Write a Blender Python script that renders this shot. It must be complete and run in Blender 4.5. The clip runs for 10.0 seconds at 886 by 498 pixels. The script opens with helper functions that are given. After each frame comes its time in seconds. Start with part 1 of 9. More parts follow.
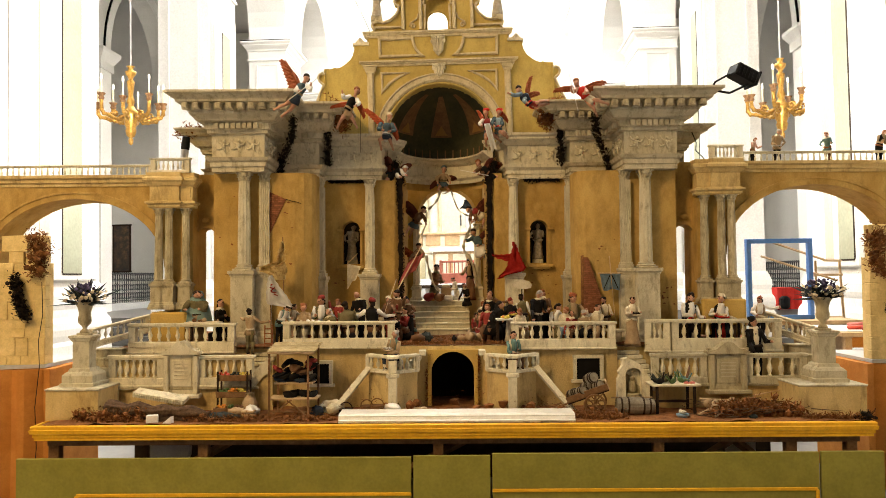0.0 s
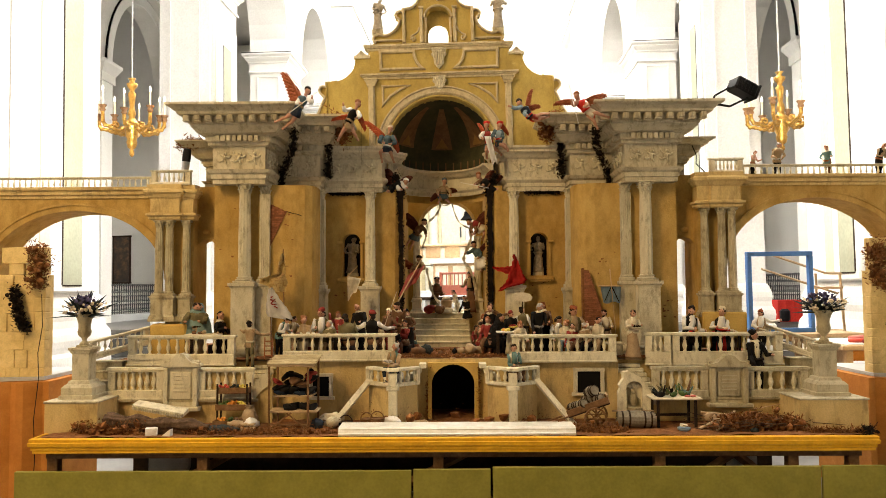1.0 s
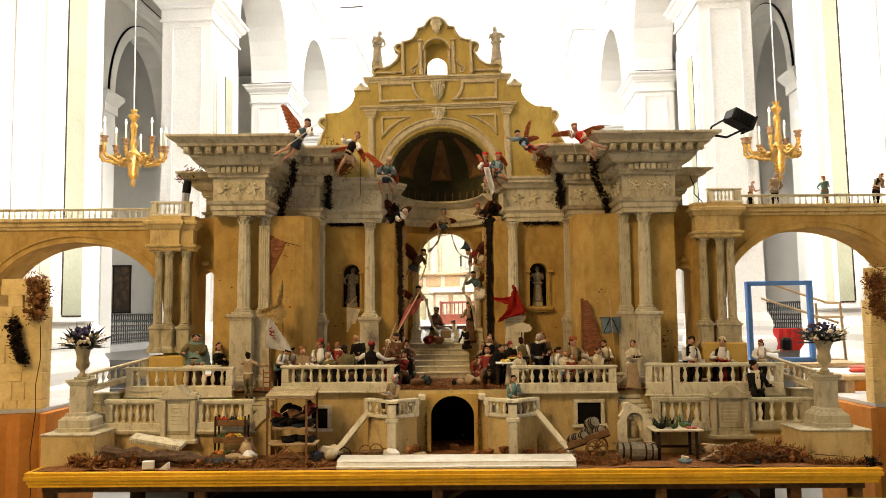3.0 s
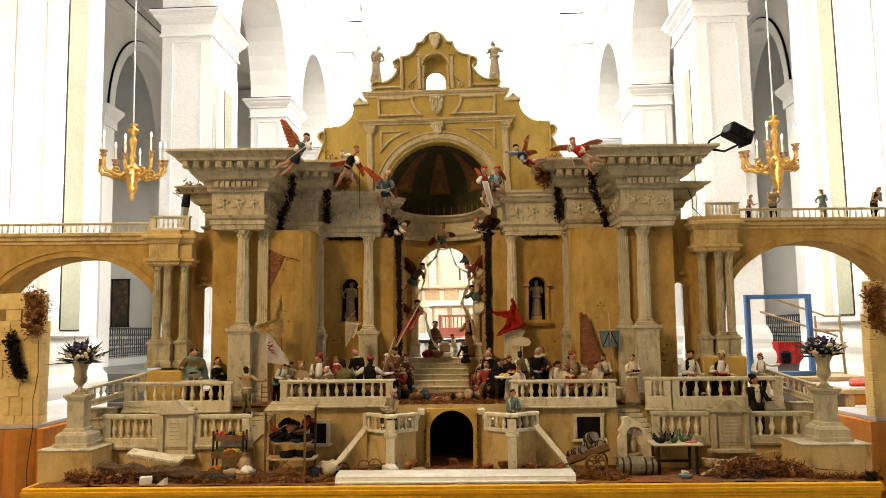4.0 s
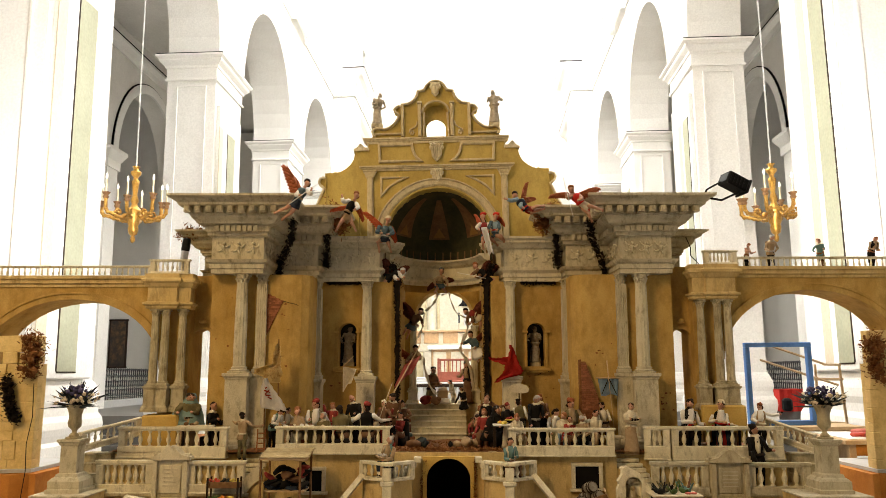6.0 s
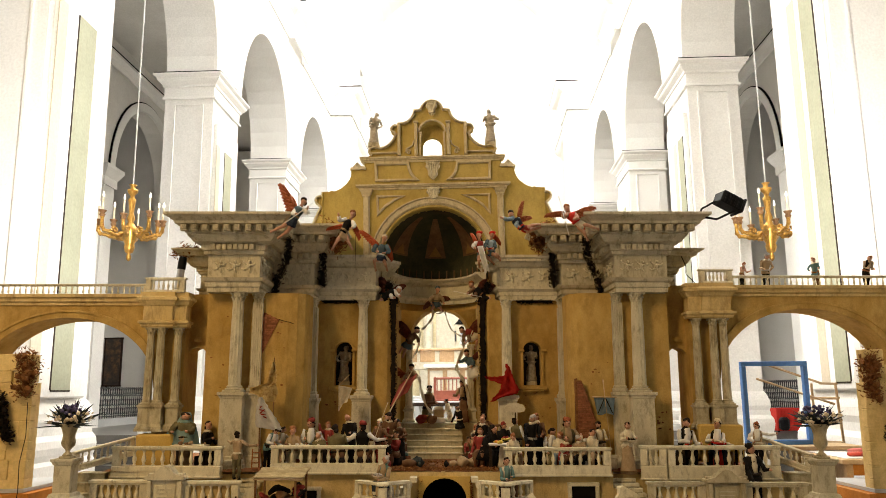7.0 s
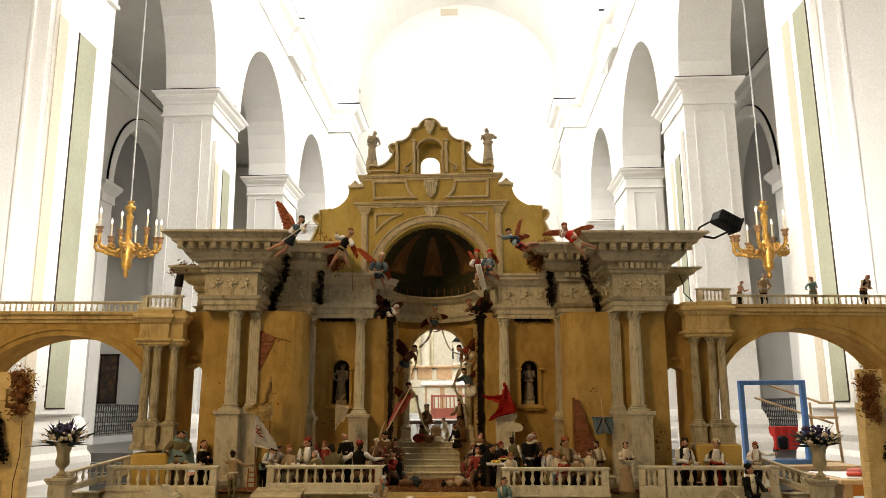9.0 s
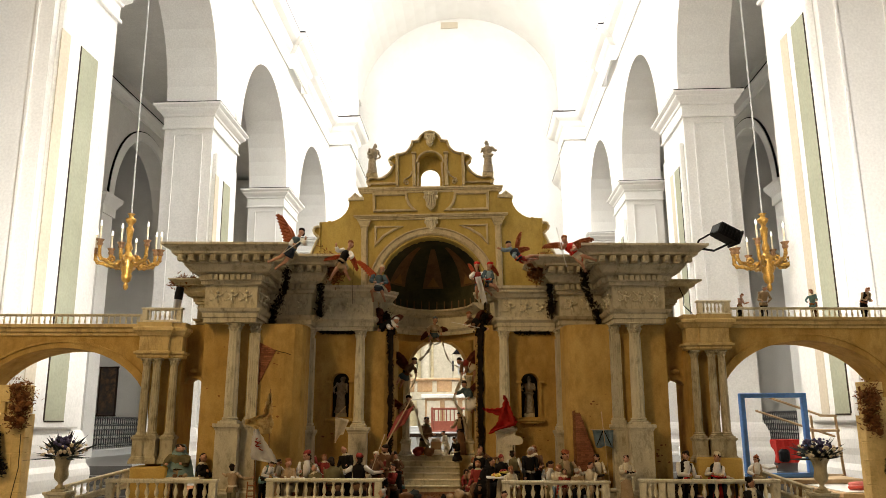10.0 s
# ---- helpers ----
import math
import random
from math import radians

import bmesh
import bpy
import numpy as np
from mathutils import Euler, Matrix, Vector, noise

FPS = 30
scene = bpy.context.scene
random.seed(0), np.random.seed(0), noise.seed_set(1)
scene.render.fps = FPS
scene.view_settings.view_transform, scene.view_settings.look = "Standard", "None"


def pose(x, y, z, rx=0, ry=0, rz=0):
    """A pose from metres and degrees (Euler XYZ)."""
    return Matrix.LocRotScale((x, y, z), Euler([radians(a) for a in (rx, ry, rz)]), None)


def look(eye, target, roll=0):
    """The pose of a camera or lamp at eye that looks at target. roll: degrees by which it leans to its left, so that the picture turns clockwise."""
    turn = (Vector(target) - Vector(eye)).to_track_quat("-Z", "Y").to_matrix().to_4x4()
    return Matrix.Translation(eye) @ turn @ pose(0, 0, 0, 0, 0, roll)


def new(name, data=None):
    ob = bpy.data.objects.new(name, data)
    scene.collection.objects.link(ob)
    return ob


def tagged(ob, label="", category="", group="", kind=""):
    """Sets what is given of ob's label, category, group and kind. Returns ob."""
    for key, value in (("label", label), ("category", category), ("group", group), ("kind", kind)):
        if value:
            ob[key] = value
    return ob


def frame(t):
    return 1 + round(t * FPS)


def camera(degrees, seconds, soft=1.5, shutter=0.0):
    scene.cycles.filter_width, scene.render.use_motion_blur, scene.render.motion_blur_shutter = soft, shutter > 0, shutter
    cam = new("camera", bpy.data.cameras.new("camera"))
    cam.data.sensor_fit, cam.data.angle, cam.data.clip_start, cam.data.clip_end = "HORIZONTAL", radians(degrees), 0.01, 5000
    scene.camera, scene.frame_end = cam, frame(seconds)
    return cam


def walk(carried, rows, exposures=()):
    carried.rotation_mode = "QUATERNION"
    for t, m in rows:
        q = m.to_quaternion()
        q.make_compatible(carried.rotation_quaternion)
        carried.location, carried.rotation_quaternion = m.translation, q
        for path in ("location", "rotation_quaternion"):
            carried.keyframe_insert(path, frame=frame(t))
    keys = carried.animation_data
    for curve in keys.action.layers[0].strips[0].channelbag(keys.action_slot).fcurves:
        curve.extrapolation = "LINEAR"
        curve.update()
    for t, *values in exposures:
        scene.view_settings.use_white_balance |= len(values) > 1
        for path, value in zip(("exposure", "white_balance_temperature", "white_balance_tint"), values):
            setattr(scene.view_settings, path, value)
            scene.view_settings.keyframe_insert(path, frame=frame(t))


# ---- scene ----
cam = camera(59.7, 10.0, soft=0.65)

PATH = [
    (0, (0.257, -0.052, 1.674), (0.158, 1.945, 1.745), -1.0),
    (0.5, (0.251, -0.051, 1.673), (0.153, 1.945, 1.759), -0.9),
    (1, (0.252, -0.051, 1.681), (0.154, 1.945, 1.782), -0.9),
    (1.5, (0.253, -0.052, 1.686), (0.155, 1.942, 1.806), -1.0),
    (2, (0.255, -0.055, 1.689), (0.156, 1.937, 1.83), -1.1),
    (2.5, (0.261, -0.057, 1.694), (0.162, 1.934, 1.852), -1.0),
    (4, (0.264, -0.06, 1.705), (0.17, 1.927, 1.913), -1.1),
    (4.5, (0.264, -0.058, 1.708), (0.169, 1.926, 1.938), -0.7),
    (5, (0.265, -0.065, 1.716), (0.171, 1.915, 1.981), -0.6),
    (5.5, (0.271, -0.072, 1.725), (0.177, 1.904, 2.016), -0.6),
    (7, (0.279, -0.088, 1.732), (0.197, 1.877, 2.095), -0.6),
    (7.5, (0.281, -0.089, 1.731), (0.204, 1.873, 2.108), -0.5),
    (8, (0.281, -0.091, 1.74), (0.207, 1.869, 2.13), -0.4),
    (8.5, (0.28, -0.09, 1.74), (0.206, 1.869, 2.137), -0.3),
    (9, (0.278, -0.086, 1.746), (0.203, 1.871, 2.151), -0.5),
    (9.5, (0.279, -0.087, 1.751), (0.201, 1.867, 2.17), -0.5),
    (10, (0.28, -0.09, 1.748), (0.205, 1.861, 2.184), -0.5),
]
walk(cam, [(t, look(eye, target, roll)) for t, eye, target, roll in PATH], [(0, 0.10), (2.5, -0.02), (5.5, -0.22), (7.5, -0.42), (10.0, -0.76)])

# ---------------------------------------------------------------- world, lamps, exposure
world = bpy.data.worlds.new("world")
scene.world = world
world.use_nodes = True
wn = world.node_tree
sky = wn.nodes.new("ShaderNodeTexSky")
sky.sky_type = "NISHITA"
sky.sun_disc = False
sky.sun_elevation, sky.sun_rotation = radians(35), radians(150)
wn.links.new(sky.outputs[0], wn.nodes["Background"].inputs[0])
wn.nodes["Background"].inputs[1].default_value = 0.12


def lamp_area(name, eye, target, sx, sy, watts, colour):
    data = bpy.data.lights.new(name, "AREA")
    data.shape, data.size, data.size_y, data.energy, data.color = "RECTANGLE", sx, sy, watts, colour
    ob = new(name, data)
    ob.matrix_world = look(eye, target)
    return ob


def lamp_spot(name, eye, target, watts, angle, size, colour):
    data = bpy.data.lights.new(name, "SPOT")
    data.energy, data.spot_size, data.spot_blend, data.shadow_soft_size, data.color = watts, radians(angle), 0.6, size, colour
    ob = new(name, data)
    ob.matrix_world = look(eye, target)
    return ob


WARM, SOFT_WHITE = (1.0, 0.68, 0.31), (1.0, 0.97, 0.92)
# spot added above the steel tube, turned up to brighten the left piers
lamp_spot("added_pier_spot", (-2.20, 5.98, 3.05), (-6.2, 15.0, 8.0), 2200, 95, 0.04, SOFT_WHITE)
# the floodlight on the cornice, turned up to the piers
lamp_spot("floodlight_beam", (2.35, 5.97, 3.17), (5.6, 15.0, 7.0), 2000, 95, 0.08, SOFT_WHITE)
# unseen area lamps added above both cornices to brighten the nave
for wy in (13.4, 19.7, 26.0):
    lamp_area("added_nave_lamp", (-5.2, wy, 17.2), (4.0, wy + 3, 8.0), 2.6, 3.4, 3400, SOFT_WHITE)
    lamp_area("added_nave_lamp", (4.7, wy, 17.2), (-5.0, wy + 3, 8.0), 2.6, 3.4, 2700, SOFT_WHITE)
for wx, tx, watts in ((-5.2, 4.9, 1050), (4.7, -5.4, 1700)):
    lamp_area("added_nave_lamp", (wx, 7.4, 17.2), (tx, 13.0, 6.5), 2.6, 3.4, watts, SOFT_WHITE)
# unseen warm lamp added at front left to light the model
lamp_area("added_warm_lamp", (-4.9, -1.2, 7.6), (-0.9, 6.0, 2.0), 2.2, 3.2, 620, WARM)

# ---------------------------------------------------------------- materials


def mk(name, c1, c2, rough=0.8, scale=6.0, fine=70.0, bump=0.25, metal=0.0, stain=None, amount=0.35, spread=(0.42, 0.72), island=0.0, tall=1.0):
    """A painted or stained surface: two tones in broad patches, fine grain, stains and relief."""
    m = bpy.data.materials.new(name)
    m.use_nodes = True
    nt = m.node_tree
    N, L = nt.nodes, nt.links
    b = N["Principled BSDF"]
    co = N.new("ShaderNodeTexCoord")
    mp = N.new("ShaderNodeMapping")
    mp.inputs["Scale"].default_value = (1, 1, 1.0 / tall)
    geo = N.new("ShaderNodeNewGeometry")
    L.new(geo.outputs["Position"], mp.inputs[0])
    n1 = N.new("ShaderNodeTexNoise")
    n1.inputs["Scale"].default_value, n1.inputs["Detail"].default_value, n1.inputs["Roughness"].default_value = scale, 6, 0.65
    L.new(mp.outputs[0], n1.inputs["Vector"])
    r1 = N.new("ShaderNodeValToRGB")
    r1.color_ramp.elements[0].position, r1.color_ramp.elements[1].position = 0.35, 0.68
    r1.color_ramp.elements[0].color, r1.color_ramp.elements[1].color = (*c1, 1), (*c2, 1)
    L.new(n1.outputs["Fac"], r1.inputs[0])
    col = r1.outputs[0]
    n2 = N.new("ShaderNodeTexNoise")
    n2.inputs["Scale"].default_value, n2.inputs["Detail"].default_value = fine, 4
    L.new(geo.outputs["Position"], n2.inputs["Vector"])
    if stain:
        n3 = N.new("ShaderNodeTexNoise")
        n3.inputs["Scale"].default_value, n3.inputs["Detail"].default_value, n3.inputs["Roughness"].default_value = scale * 2.3, 9, 0.7
        L.new(mp.outputs[0], n3.inputs["Vector"])
        r3 = N.new("ShaderNodeMapRange")
        r3.inputs[1].default_value, r3.inputs[2].default_value, r3.inputs[4].default_value = spread[0], spread[1], amount
        L.new(n3.outputs["Fac"], r3.inputs[0])
        mx = N.new("ShaderNodeMix")
        mx.data_type = "RGBA"
        mx.inputs[7].default_value = (*stain, 1)
        L.new(r3.outputs[0], mx.inputs[0])
        L.new(col, mx.inputs[6])
        col = mx.outputs[2]
    hv = N.new("ShaderNodeHueSaturation")
    ml = N.new("ShaderNodeMapRange")
    ml.inputs[3].default_value, ml.inputs[4].default_value = 0.82, 1.18
    L.new(n2.outputs["Fac"], ml.inputs[0])
    val = ml.outputs[0]
    if island:
        rr = N.new("ShaderNodeMapRange")
        rr.inputs[3].default_value, rr.inputs[4].default_value = 1 - island, 1 + island
        info = N.new("ShaderNodeObjectInfo")
        ad = N.new("ShaderNodeMath")
        ad.operation = "ADD"
        fr = N.new("ShaderNodeMath")
        fr.operation = "FRACT"
        L.new(info.outputs["Random"], ad.inputs[0])
        L.new(geo.outputs["Random Per Island"], ad.inputs[1])
        L.new(ad.outputs[0], fr.inputs[0])
        L.new(fr.outputs[0], rr.inputs[0])
        mu = N.new("ShaderNodeMath")
        mu.operation = "MULTIPLY"
        L.new(val, mu.inputs[0])
        L.new(rr.outputs[0], mu.inputs[1])
        val = mu.outputs[0]
    L.new(val, hv.inputs["Value"])
    L.new(col, hv.inputs["Color"])
    L.new(hv.outputs[0], b.inputs["Base Color"])
    b.inputs["Roughness"].default_value, b.inputs["Metallic"].default_value = rough, metal
    b.inputs["Specular IOR Level"].default_value = 0.15 if rough > 0.55 else 0.5
    if bump:
        bp = N.new("ShaderNodeBump")
        bp.inputs["Strength"].default_value, bp.inputs["Distance"].default_value = bump, 0.004
        L.new(n2.outputs["Fac"], bp.inputs["Height"])
        L.new(bp.outputs[0], b.inputs["Normal"])
    return m


def glow(name, c, strength):
    m = mk(name, c, c, 0.5, bump=0)
    b = m.node_tree.nodes["Principled BSDF"]
    b.inputs["Emission Color"].default_value, b.inputs["Emission Strength"].default_value = (*c, 1), strength
    return m


OCHRE = mk("ochre_plaster", (0.41, 0.252, 0.066), (0.55, 0.37, 0.118), 0.85, 4.5, 90, 0.5, stain=(0.17, 0.088, 0.026), amount=0.7, spread=(0.46, 0.80), tall=1.8)
OCHRE_PALE = mk("pale_ochre_plaster", (0.52, 0.375, 0.15), (0.66, 0.505, 0.235), 0.88, 5, 90, 0.6, stain=(0.125, 0.072, 0.026), amount=0.85, spread=(0.50, 0.80), tall=2.8)
OCHRE_BRIGHT = mk("yellow_plaster", (0.52, 0.34, 0.085), (0.61, 0.415, 0.12), 0.85, 3, 90, 0.3, stain=(0.35, 0.23, 0.08), amount=0.4)
STONE = mk("grey_painted_stone", (0.49, 0.435, 0.30), (0.63, 0.57, 0.415), 0.85, 9, 140, 0.9, stain=(0.085, 0.058, 0.026), amount=0.85, spread=(0.50, 0.80), island=0.08, tall=2.2)
STONE_DARK = mk("dirty_stone", (0.40, 0.34, 0.21), (0.54, 0.475, 0.32), 0.88, 9, 140, 0.9, stain=(0.075, 0.05, 0.02), amount=0.85, spread=(0.48, 0.78), island=0.08, tall=2.2)
STONE_PALE = mk("pale_stone", (0.61, 0.55, 0.39), (0.76, 0.70, 0.53), 0.8, 11, 140, 0.8, stain=(0.11, 0.075, 0.032), amount=0.85, spread=(0.51, 0.82), island=0.08, tall=2.2)
GABLE_PLASTER = mk("olive_yellow_plaster", (0.48, 0.36, 0.105), (0.58, 0.45, 0.15), 0.85, 4, 90, 0.4, stain=(0.25, 0.18, 0.06), amount=0.6, spread=(0.46, 0.76), tall=1.8)
ROCK = mk("yellow_plaster_rock", (0.66, 0.48, 0.19), (0.80, 0.61, 0.28), 0.88, 7, 90, 0.6, stain=(0.40, 0.26, 0.09), amount=0.6, spread=(0.46, 0.8), island=0.05)
CREAM_STONE = mk("cream_stucco", (0.54, 0.46, 0.29), (0.68, 0.59, 0.40), 0.85, 9, 120, 0.6, stain=(0.15, 0.105, 0.045), amount=0.8, spread=(0.50, 0.82), tall=1.6)
MARBLE = mk("white_marble", (0.66, 0.63, 0.55), (0.78, 0.75, 0.68), 0.5, 9, 150, 0.15, stain=(0.42, 0.37, 0.28), amount=0.4)
GOLD_PAINT = mk("golden_yellow_paint", (0.72, 0.37, 0.015), (0.82, 0.46, 0.025), 0.56, 5, 60, 0.1, stain=(0.32, 0.15, 0.02), amount=0.35)
OLIVE = mk("olive_green_paint", (0.24, 0.21, 0.035), (0.29, 0.255, 0.048), 0.6, 4, 50, 0.15, stain=(0.13, 0.11, 0.03), amount=0.3)
ORANGE = mk("orange_cloth", (0.50, 0.19, 0.035), (0.60, 0.25, 0.055), 0.9, 5, 160, 0.3, stain=(0.30, 0.10, 0.02), amount=0.4)
WOOD = mk("brown_wood", (0.17, 0.085, 0.035), (0.27, 0.15, 0.07), 0.7, 14, 120, 0.4, stain=(0.07, 0.035, 0.015), amount=0.6, island=0.15)
WOOD_PALE = mk("pale_wood", (0.47, 0.33, 0.18), (0.58, 0.43, 0.26), 0.7, 12, 120, 0.3, stain=(0.28, 0.18, 0.09), amount=0.4, island=0.1)
WOOD_DARK = mk("dark_wood", (0.018, 0.011, 0.007), (0.042, 0.025, 0.015), 0.7, 14, 120, 0.3, island=0.1)
EARTH = mk("brown_earth", (0.18, 0.07, 0.024), (0.31, 0.135, 0.048), 0.95, 16, 90, 0.9, stain=(0.05, 0.02, 0.008), amount=0.7)
MOSS = mk("dry_moss", (0.16, 0.062, 0.02), (0.33, 0.14, 0.046), 0.95, 30, 160, 0.8, stain=(0.04, 0.017, 0.007), amount=0.6, island=0.35)
# dark moss, also the colour of tufts that stand in for shade
MOSS_AND_SHADE = mk("dark_moss", (0.006, 0.005, 0.004), (0.026, 0.015, 0.009), 0.95, 30, 160, 0.8, island=0.4)
STRAW = mk("split_cane", (0.40, 0.32, 0.17), (0.56, 0.47, 0.29), 0.8, 14, 120, 0.4, stain=(0.2, 0.14, 0.06), amount=0.5, island=0.18)
BARK = mk("bark", (0.06, 0.036, 0.021), (0.17, 0.105, 0.062), 0.95, 26, 120, 1.0, stain=(0.02, 0.013, 0.008), amount=0.6)
SHADE_BLACK = mk("shade_black", (0.005, 0.004, 0.004), (0.009, 0.008, 0.007), 0.9, bump=0)
BLACK_METAL = mk("black_metal", (0.004, 0.004, 0.005), (0.008, 0.008, 0.009), 0.6, bump=0.1)
IRON = mk("wrought_iron", (0.02, 0.02, 0.022), (0.04, 0.04, 0.043), 0.5, bump=0.1)
STEEL = mk("brushed_steel", (0.5, 0.5, 0.5), (0.6, 0.6, 0.6), 0.3, metal=1.0, bump=0.05)
GOLD = mk("gilded_wood", (0.42, 0.23, 0.045), (0.62, 0.37, 0.09), 0.34, 22, 90, 0.5, metal=0.9, stain=(0.12, 0.045, 0.01), amount=0.75, spread=(0.42, 0.66))
WHITE_WALL = mk("white_limewash", (0.78, 0.765, 0.73), (0.82, 0.81, 0.78), 0.9, 0.6, 30, 0.08, stain=(0.68, 0.655, 0.61), amount=0.35)
# white limewash toned down in colour for the unlit aisles
SHADED_WALL = mk("shaded_limewash", (0.70, 0.68, 0.635), (0.76, 0.74, 0.70), 0.9, 0.7, 30, 0.08, stain=(0.56, 0.54, 0.49), amount=0.35)
BEIGE = mk("beige_limewash", (0.56, 0.49, 0.38), (0.62, 0.55, 0.43), 0.9, 0.8, 30, 0.05)
SAGE = mk("sage_limewash", (0.33, 0.335, 0.245), (0.39, 0.395, 0.295), 0.9, 0.8, 30, 0.05)
GREY_PAINT = mk("grey_paint", (0.42, 0.42, 0.42), (0.47, 0.47, 0.46), 0.9, 0.8, 30, 0.05)
# for thin edge lines and the tabernacle's cupola
NEAR_BLACK = mk("near_black", (0.002, 0.002, 0.002), (0.004, 0.004, 0.003), 1.0, 6, 60, 0.2)
FLOOR = mk("grey_marble_floor", (0.17, 0.165, 0.155), (0.24, 0.23, 0.215), 0.35, 2, 30, 0.05, stain=(0.14, 0.135, 0.13), amount=0.4)
RED = mk("red_cloth", (0.50, 0.025, 0.02), (0.60, 0.045, 0.03), 0.8, 12, 150, 0.3, stain=(0.28, 0.01, 0.01), amount=0.4)
PINK = mk("pink_cloth", (0.55, 0.14, 0.12), (0.65, 0.22, 0.18), 0.8, 12, 150, 0.3)
CREAM = mk("cream_cloth", (0.62, 0.54, 0.38), (0.74, 0.66, 0.50), 0.85, 14, 150, 0.3, stain=(0.42, 0.34, 0.21), amount=0.5)
WHITE_CLOTH = mk("white_cloth", (0.72, 0.70, 0.66), (0.80, 0.78, 0.74), 0.85, 14, 150, 0.3)
TEAL_PALE = mk("faded_teal_cloth", (0.16, 0.25, 0.23), (0.26, 0.36, 0.33), 0.9, 14, 150, 0.3, stain=(0.08, 0.13, 0.12), amount=0.5)
SLATE = mk("slate_blue_cloth", (0.06, 0.10, 0.12), (0.12, 0.17, 0.19), 0.85, 14, 150, 0.3, stain=(0.025, 0.04, 0.05), amount=0.5)
TEAL = mk("teal_cloth", (0.10, 0.19, 0.18), (0.17, 0.27, 0.25), 0.85, 14, 150, 0.3, stain=(0.05, 0.1, 0.1), amount=0.4)
NAVY = mk("navy_cloth", (0.014, 0.02, 0.034), (0.032, 0.043, 0.066), 0.85, 14, 150, 0.3)
DARK = mk("black_cloth", (0.006, 0.005, 0.005), (0.015, 0.013, 0.012), 0.85, 14, 150, 0.3)
BROWN = mk("brown_cloth", (0.13, 0.065, 0.035), (0.20, 0.11, 0.06), 0.85, 14, 150, 0.3)
TAN = mk("tan_cloth", (0.33, 0.23, 0.13), (0.44, 0.32, 0.19), 0.85, 14, 150, 0.3, stain=(0.2, 0.13, 0.07), amount=0.4)
OLIVE_CLOTH = mk("olive_cloth", (0.12, 0.10, 0.05), (0.19, 0.16, 0.08), 0.85, 14, 150, 0.3)
SKY_CLOTH = mk("pale_blue_cloth", (0.20, 0.29, 0.36), (0.30, 0.40, 0.47), 0.85, 14, 150, 0.3, stain=(0.12, 0.18, 0.24), amount=0.4)
WINE = mk("wine_cloth", (0.22, 0.03, 0.025), (0.32, 0.055, 0.045), 0.85, 14, 150, 0.3)
SKIN = mk("painted_clay", (0.46, 0.225, 0.135), (0.60, 0.335, 0.215), 0.55, 20, 150, 0.2, stain=(0.22, 0.09, 0.045), amount=0.55)
HAIR = mk("dark_brown_paint", (0.012, 0.008, 0.006), (0.03, 0.018, 0.011), 0.7, 30, 150, 0.3)
HAIR_GREY = mk("grey_paint_hair", (0.35, 0.32, 0.28), (0.45, 0.42, 0.38), 0.7, 30, 150, 0.3)
HAIR_RED = mk("reddish_paint", (0.22, 0.08, 0.03), (0.30, 0.12, 0.05), 0.7, 30, 150, 0.3)
FEATHER = mk("russet_feathers", (0.25, 0.06, 0.025), (0.40, 0.13, 0.05), 0.8, 40, 150, 0.5, stain=(0.12, 0.03, 0.015), amount=0.6)
FEATHER_DARK = mk("dark_feathers", (0.09, 0.022, 0.014), (0.19, 0.055, 0.03), 0.8, 40, 150, 0.5, stain=(0.03, 0.012, 0.008), amount=0.7)
FEATHER_RED = mk("red_feathers", (0.36, 0.06, 0.025), (0.48, 0.12, 0.045), 0.8, 40, 150, 0.5, stain=(0.2, 0.03, 0.015), amount=0.5)
NICHE_CLAY = mk("dark_statue_plaster", (0.27, 0.235, 0.175), (0.42, 0.37, 0.285), 0.75, 20, 120, 0.3, stain=(0.08, 0.065, 0.045), amount=0.7)
CLAY = mk("grey_statue_plaster", (0.42, 0.375, 0.30), (0.58, 0.53, 0.44), 0.85, 20, 120, 0.3, stain=(0.17, 0.14, 0.10), amount=0.6)
BRICK = mk("red_brick", (0.26, 0.095, 0.045), (0.36, 0.145, 0.07), 0.9, 20, 120, 0.5, stain=(0.15, 0.05, 0.025), amount=0.5, island=0.25)
BLUE = mk("blue_paint", (0.06, 0.19, 0.55), (0.09, 0.25, 0.64), 0.45, 6, 60, 0.1)
LEAF = mk("dark_leaf", (0.015, 0.02, 0.022), (0.04, 0.05, 0.045), 0.7, 30, 120, 0.2, island=0.4)
VIOLET = mk("violet_flower", (0.05, 0.045, 0.10), (0.12, 0.10, 0.18), 0.8, 30, 120, 0.2, island=0.4)
PETAL = mk("cream_flower", (0.50, 0.40, 0.25), (0.66, 0.55, 0.38), 0.8, 30, 120, 0.2, island=0.3)
FRUIT_R = mk("red_fruit", (0.45, 0.03, 0.015), (0.6, 0.07, 0.03), 0.4, 20, bump=0)
FRUIT_O = mk("orange_fruit", (0.65, 0.22, 0.02), (0.75, 0.32, 0.04), 0.45, 20, bump=0)
FRUIT_Y = mk("yellow_fruit", (0.62, 0.48, 0.06), (0.7, 0.56, 0.1), 0.45, 20, bump=0)
FRUIT_G = mk("green_produce", (0.05, 0.09, 0.025), (0.1, 0.16, 0.05), 0.6, 20, island=0.3)
FRESCO = mk("dark_fresco", (0.05, 0.052, 0.026), (0.095, 0.085, 0.04), 0.8, 5, 60, 0.1, stain=(0.025, 0.032, 0.02), amount=0.6)
FRESCO_ORANGE = mk("orange_fresco", (0.30, 0.16, 0.05), (0.36, 0.2, 0.07), 0.8, 9, 60, 0.1)
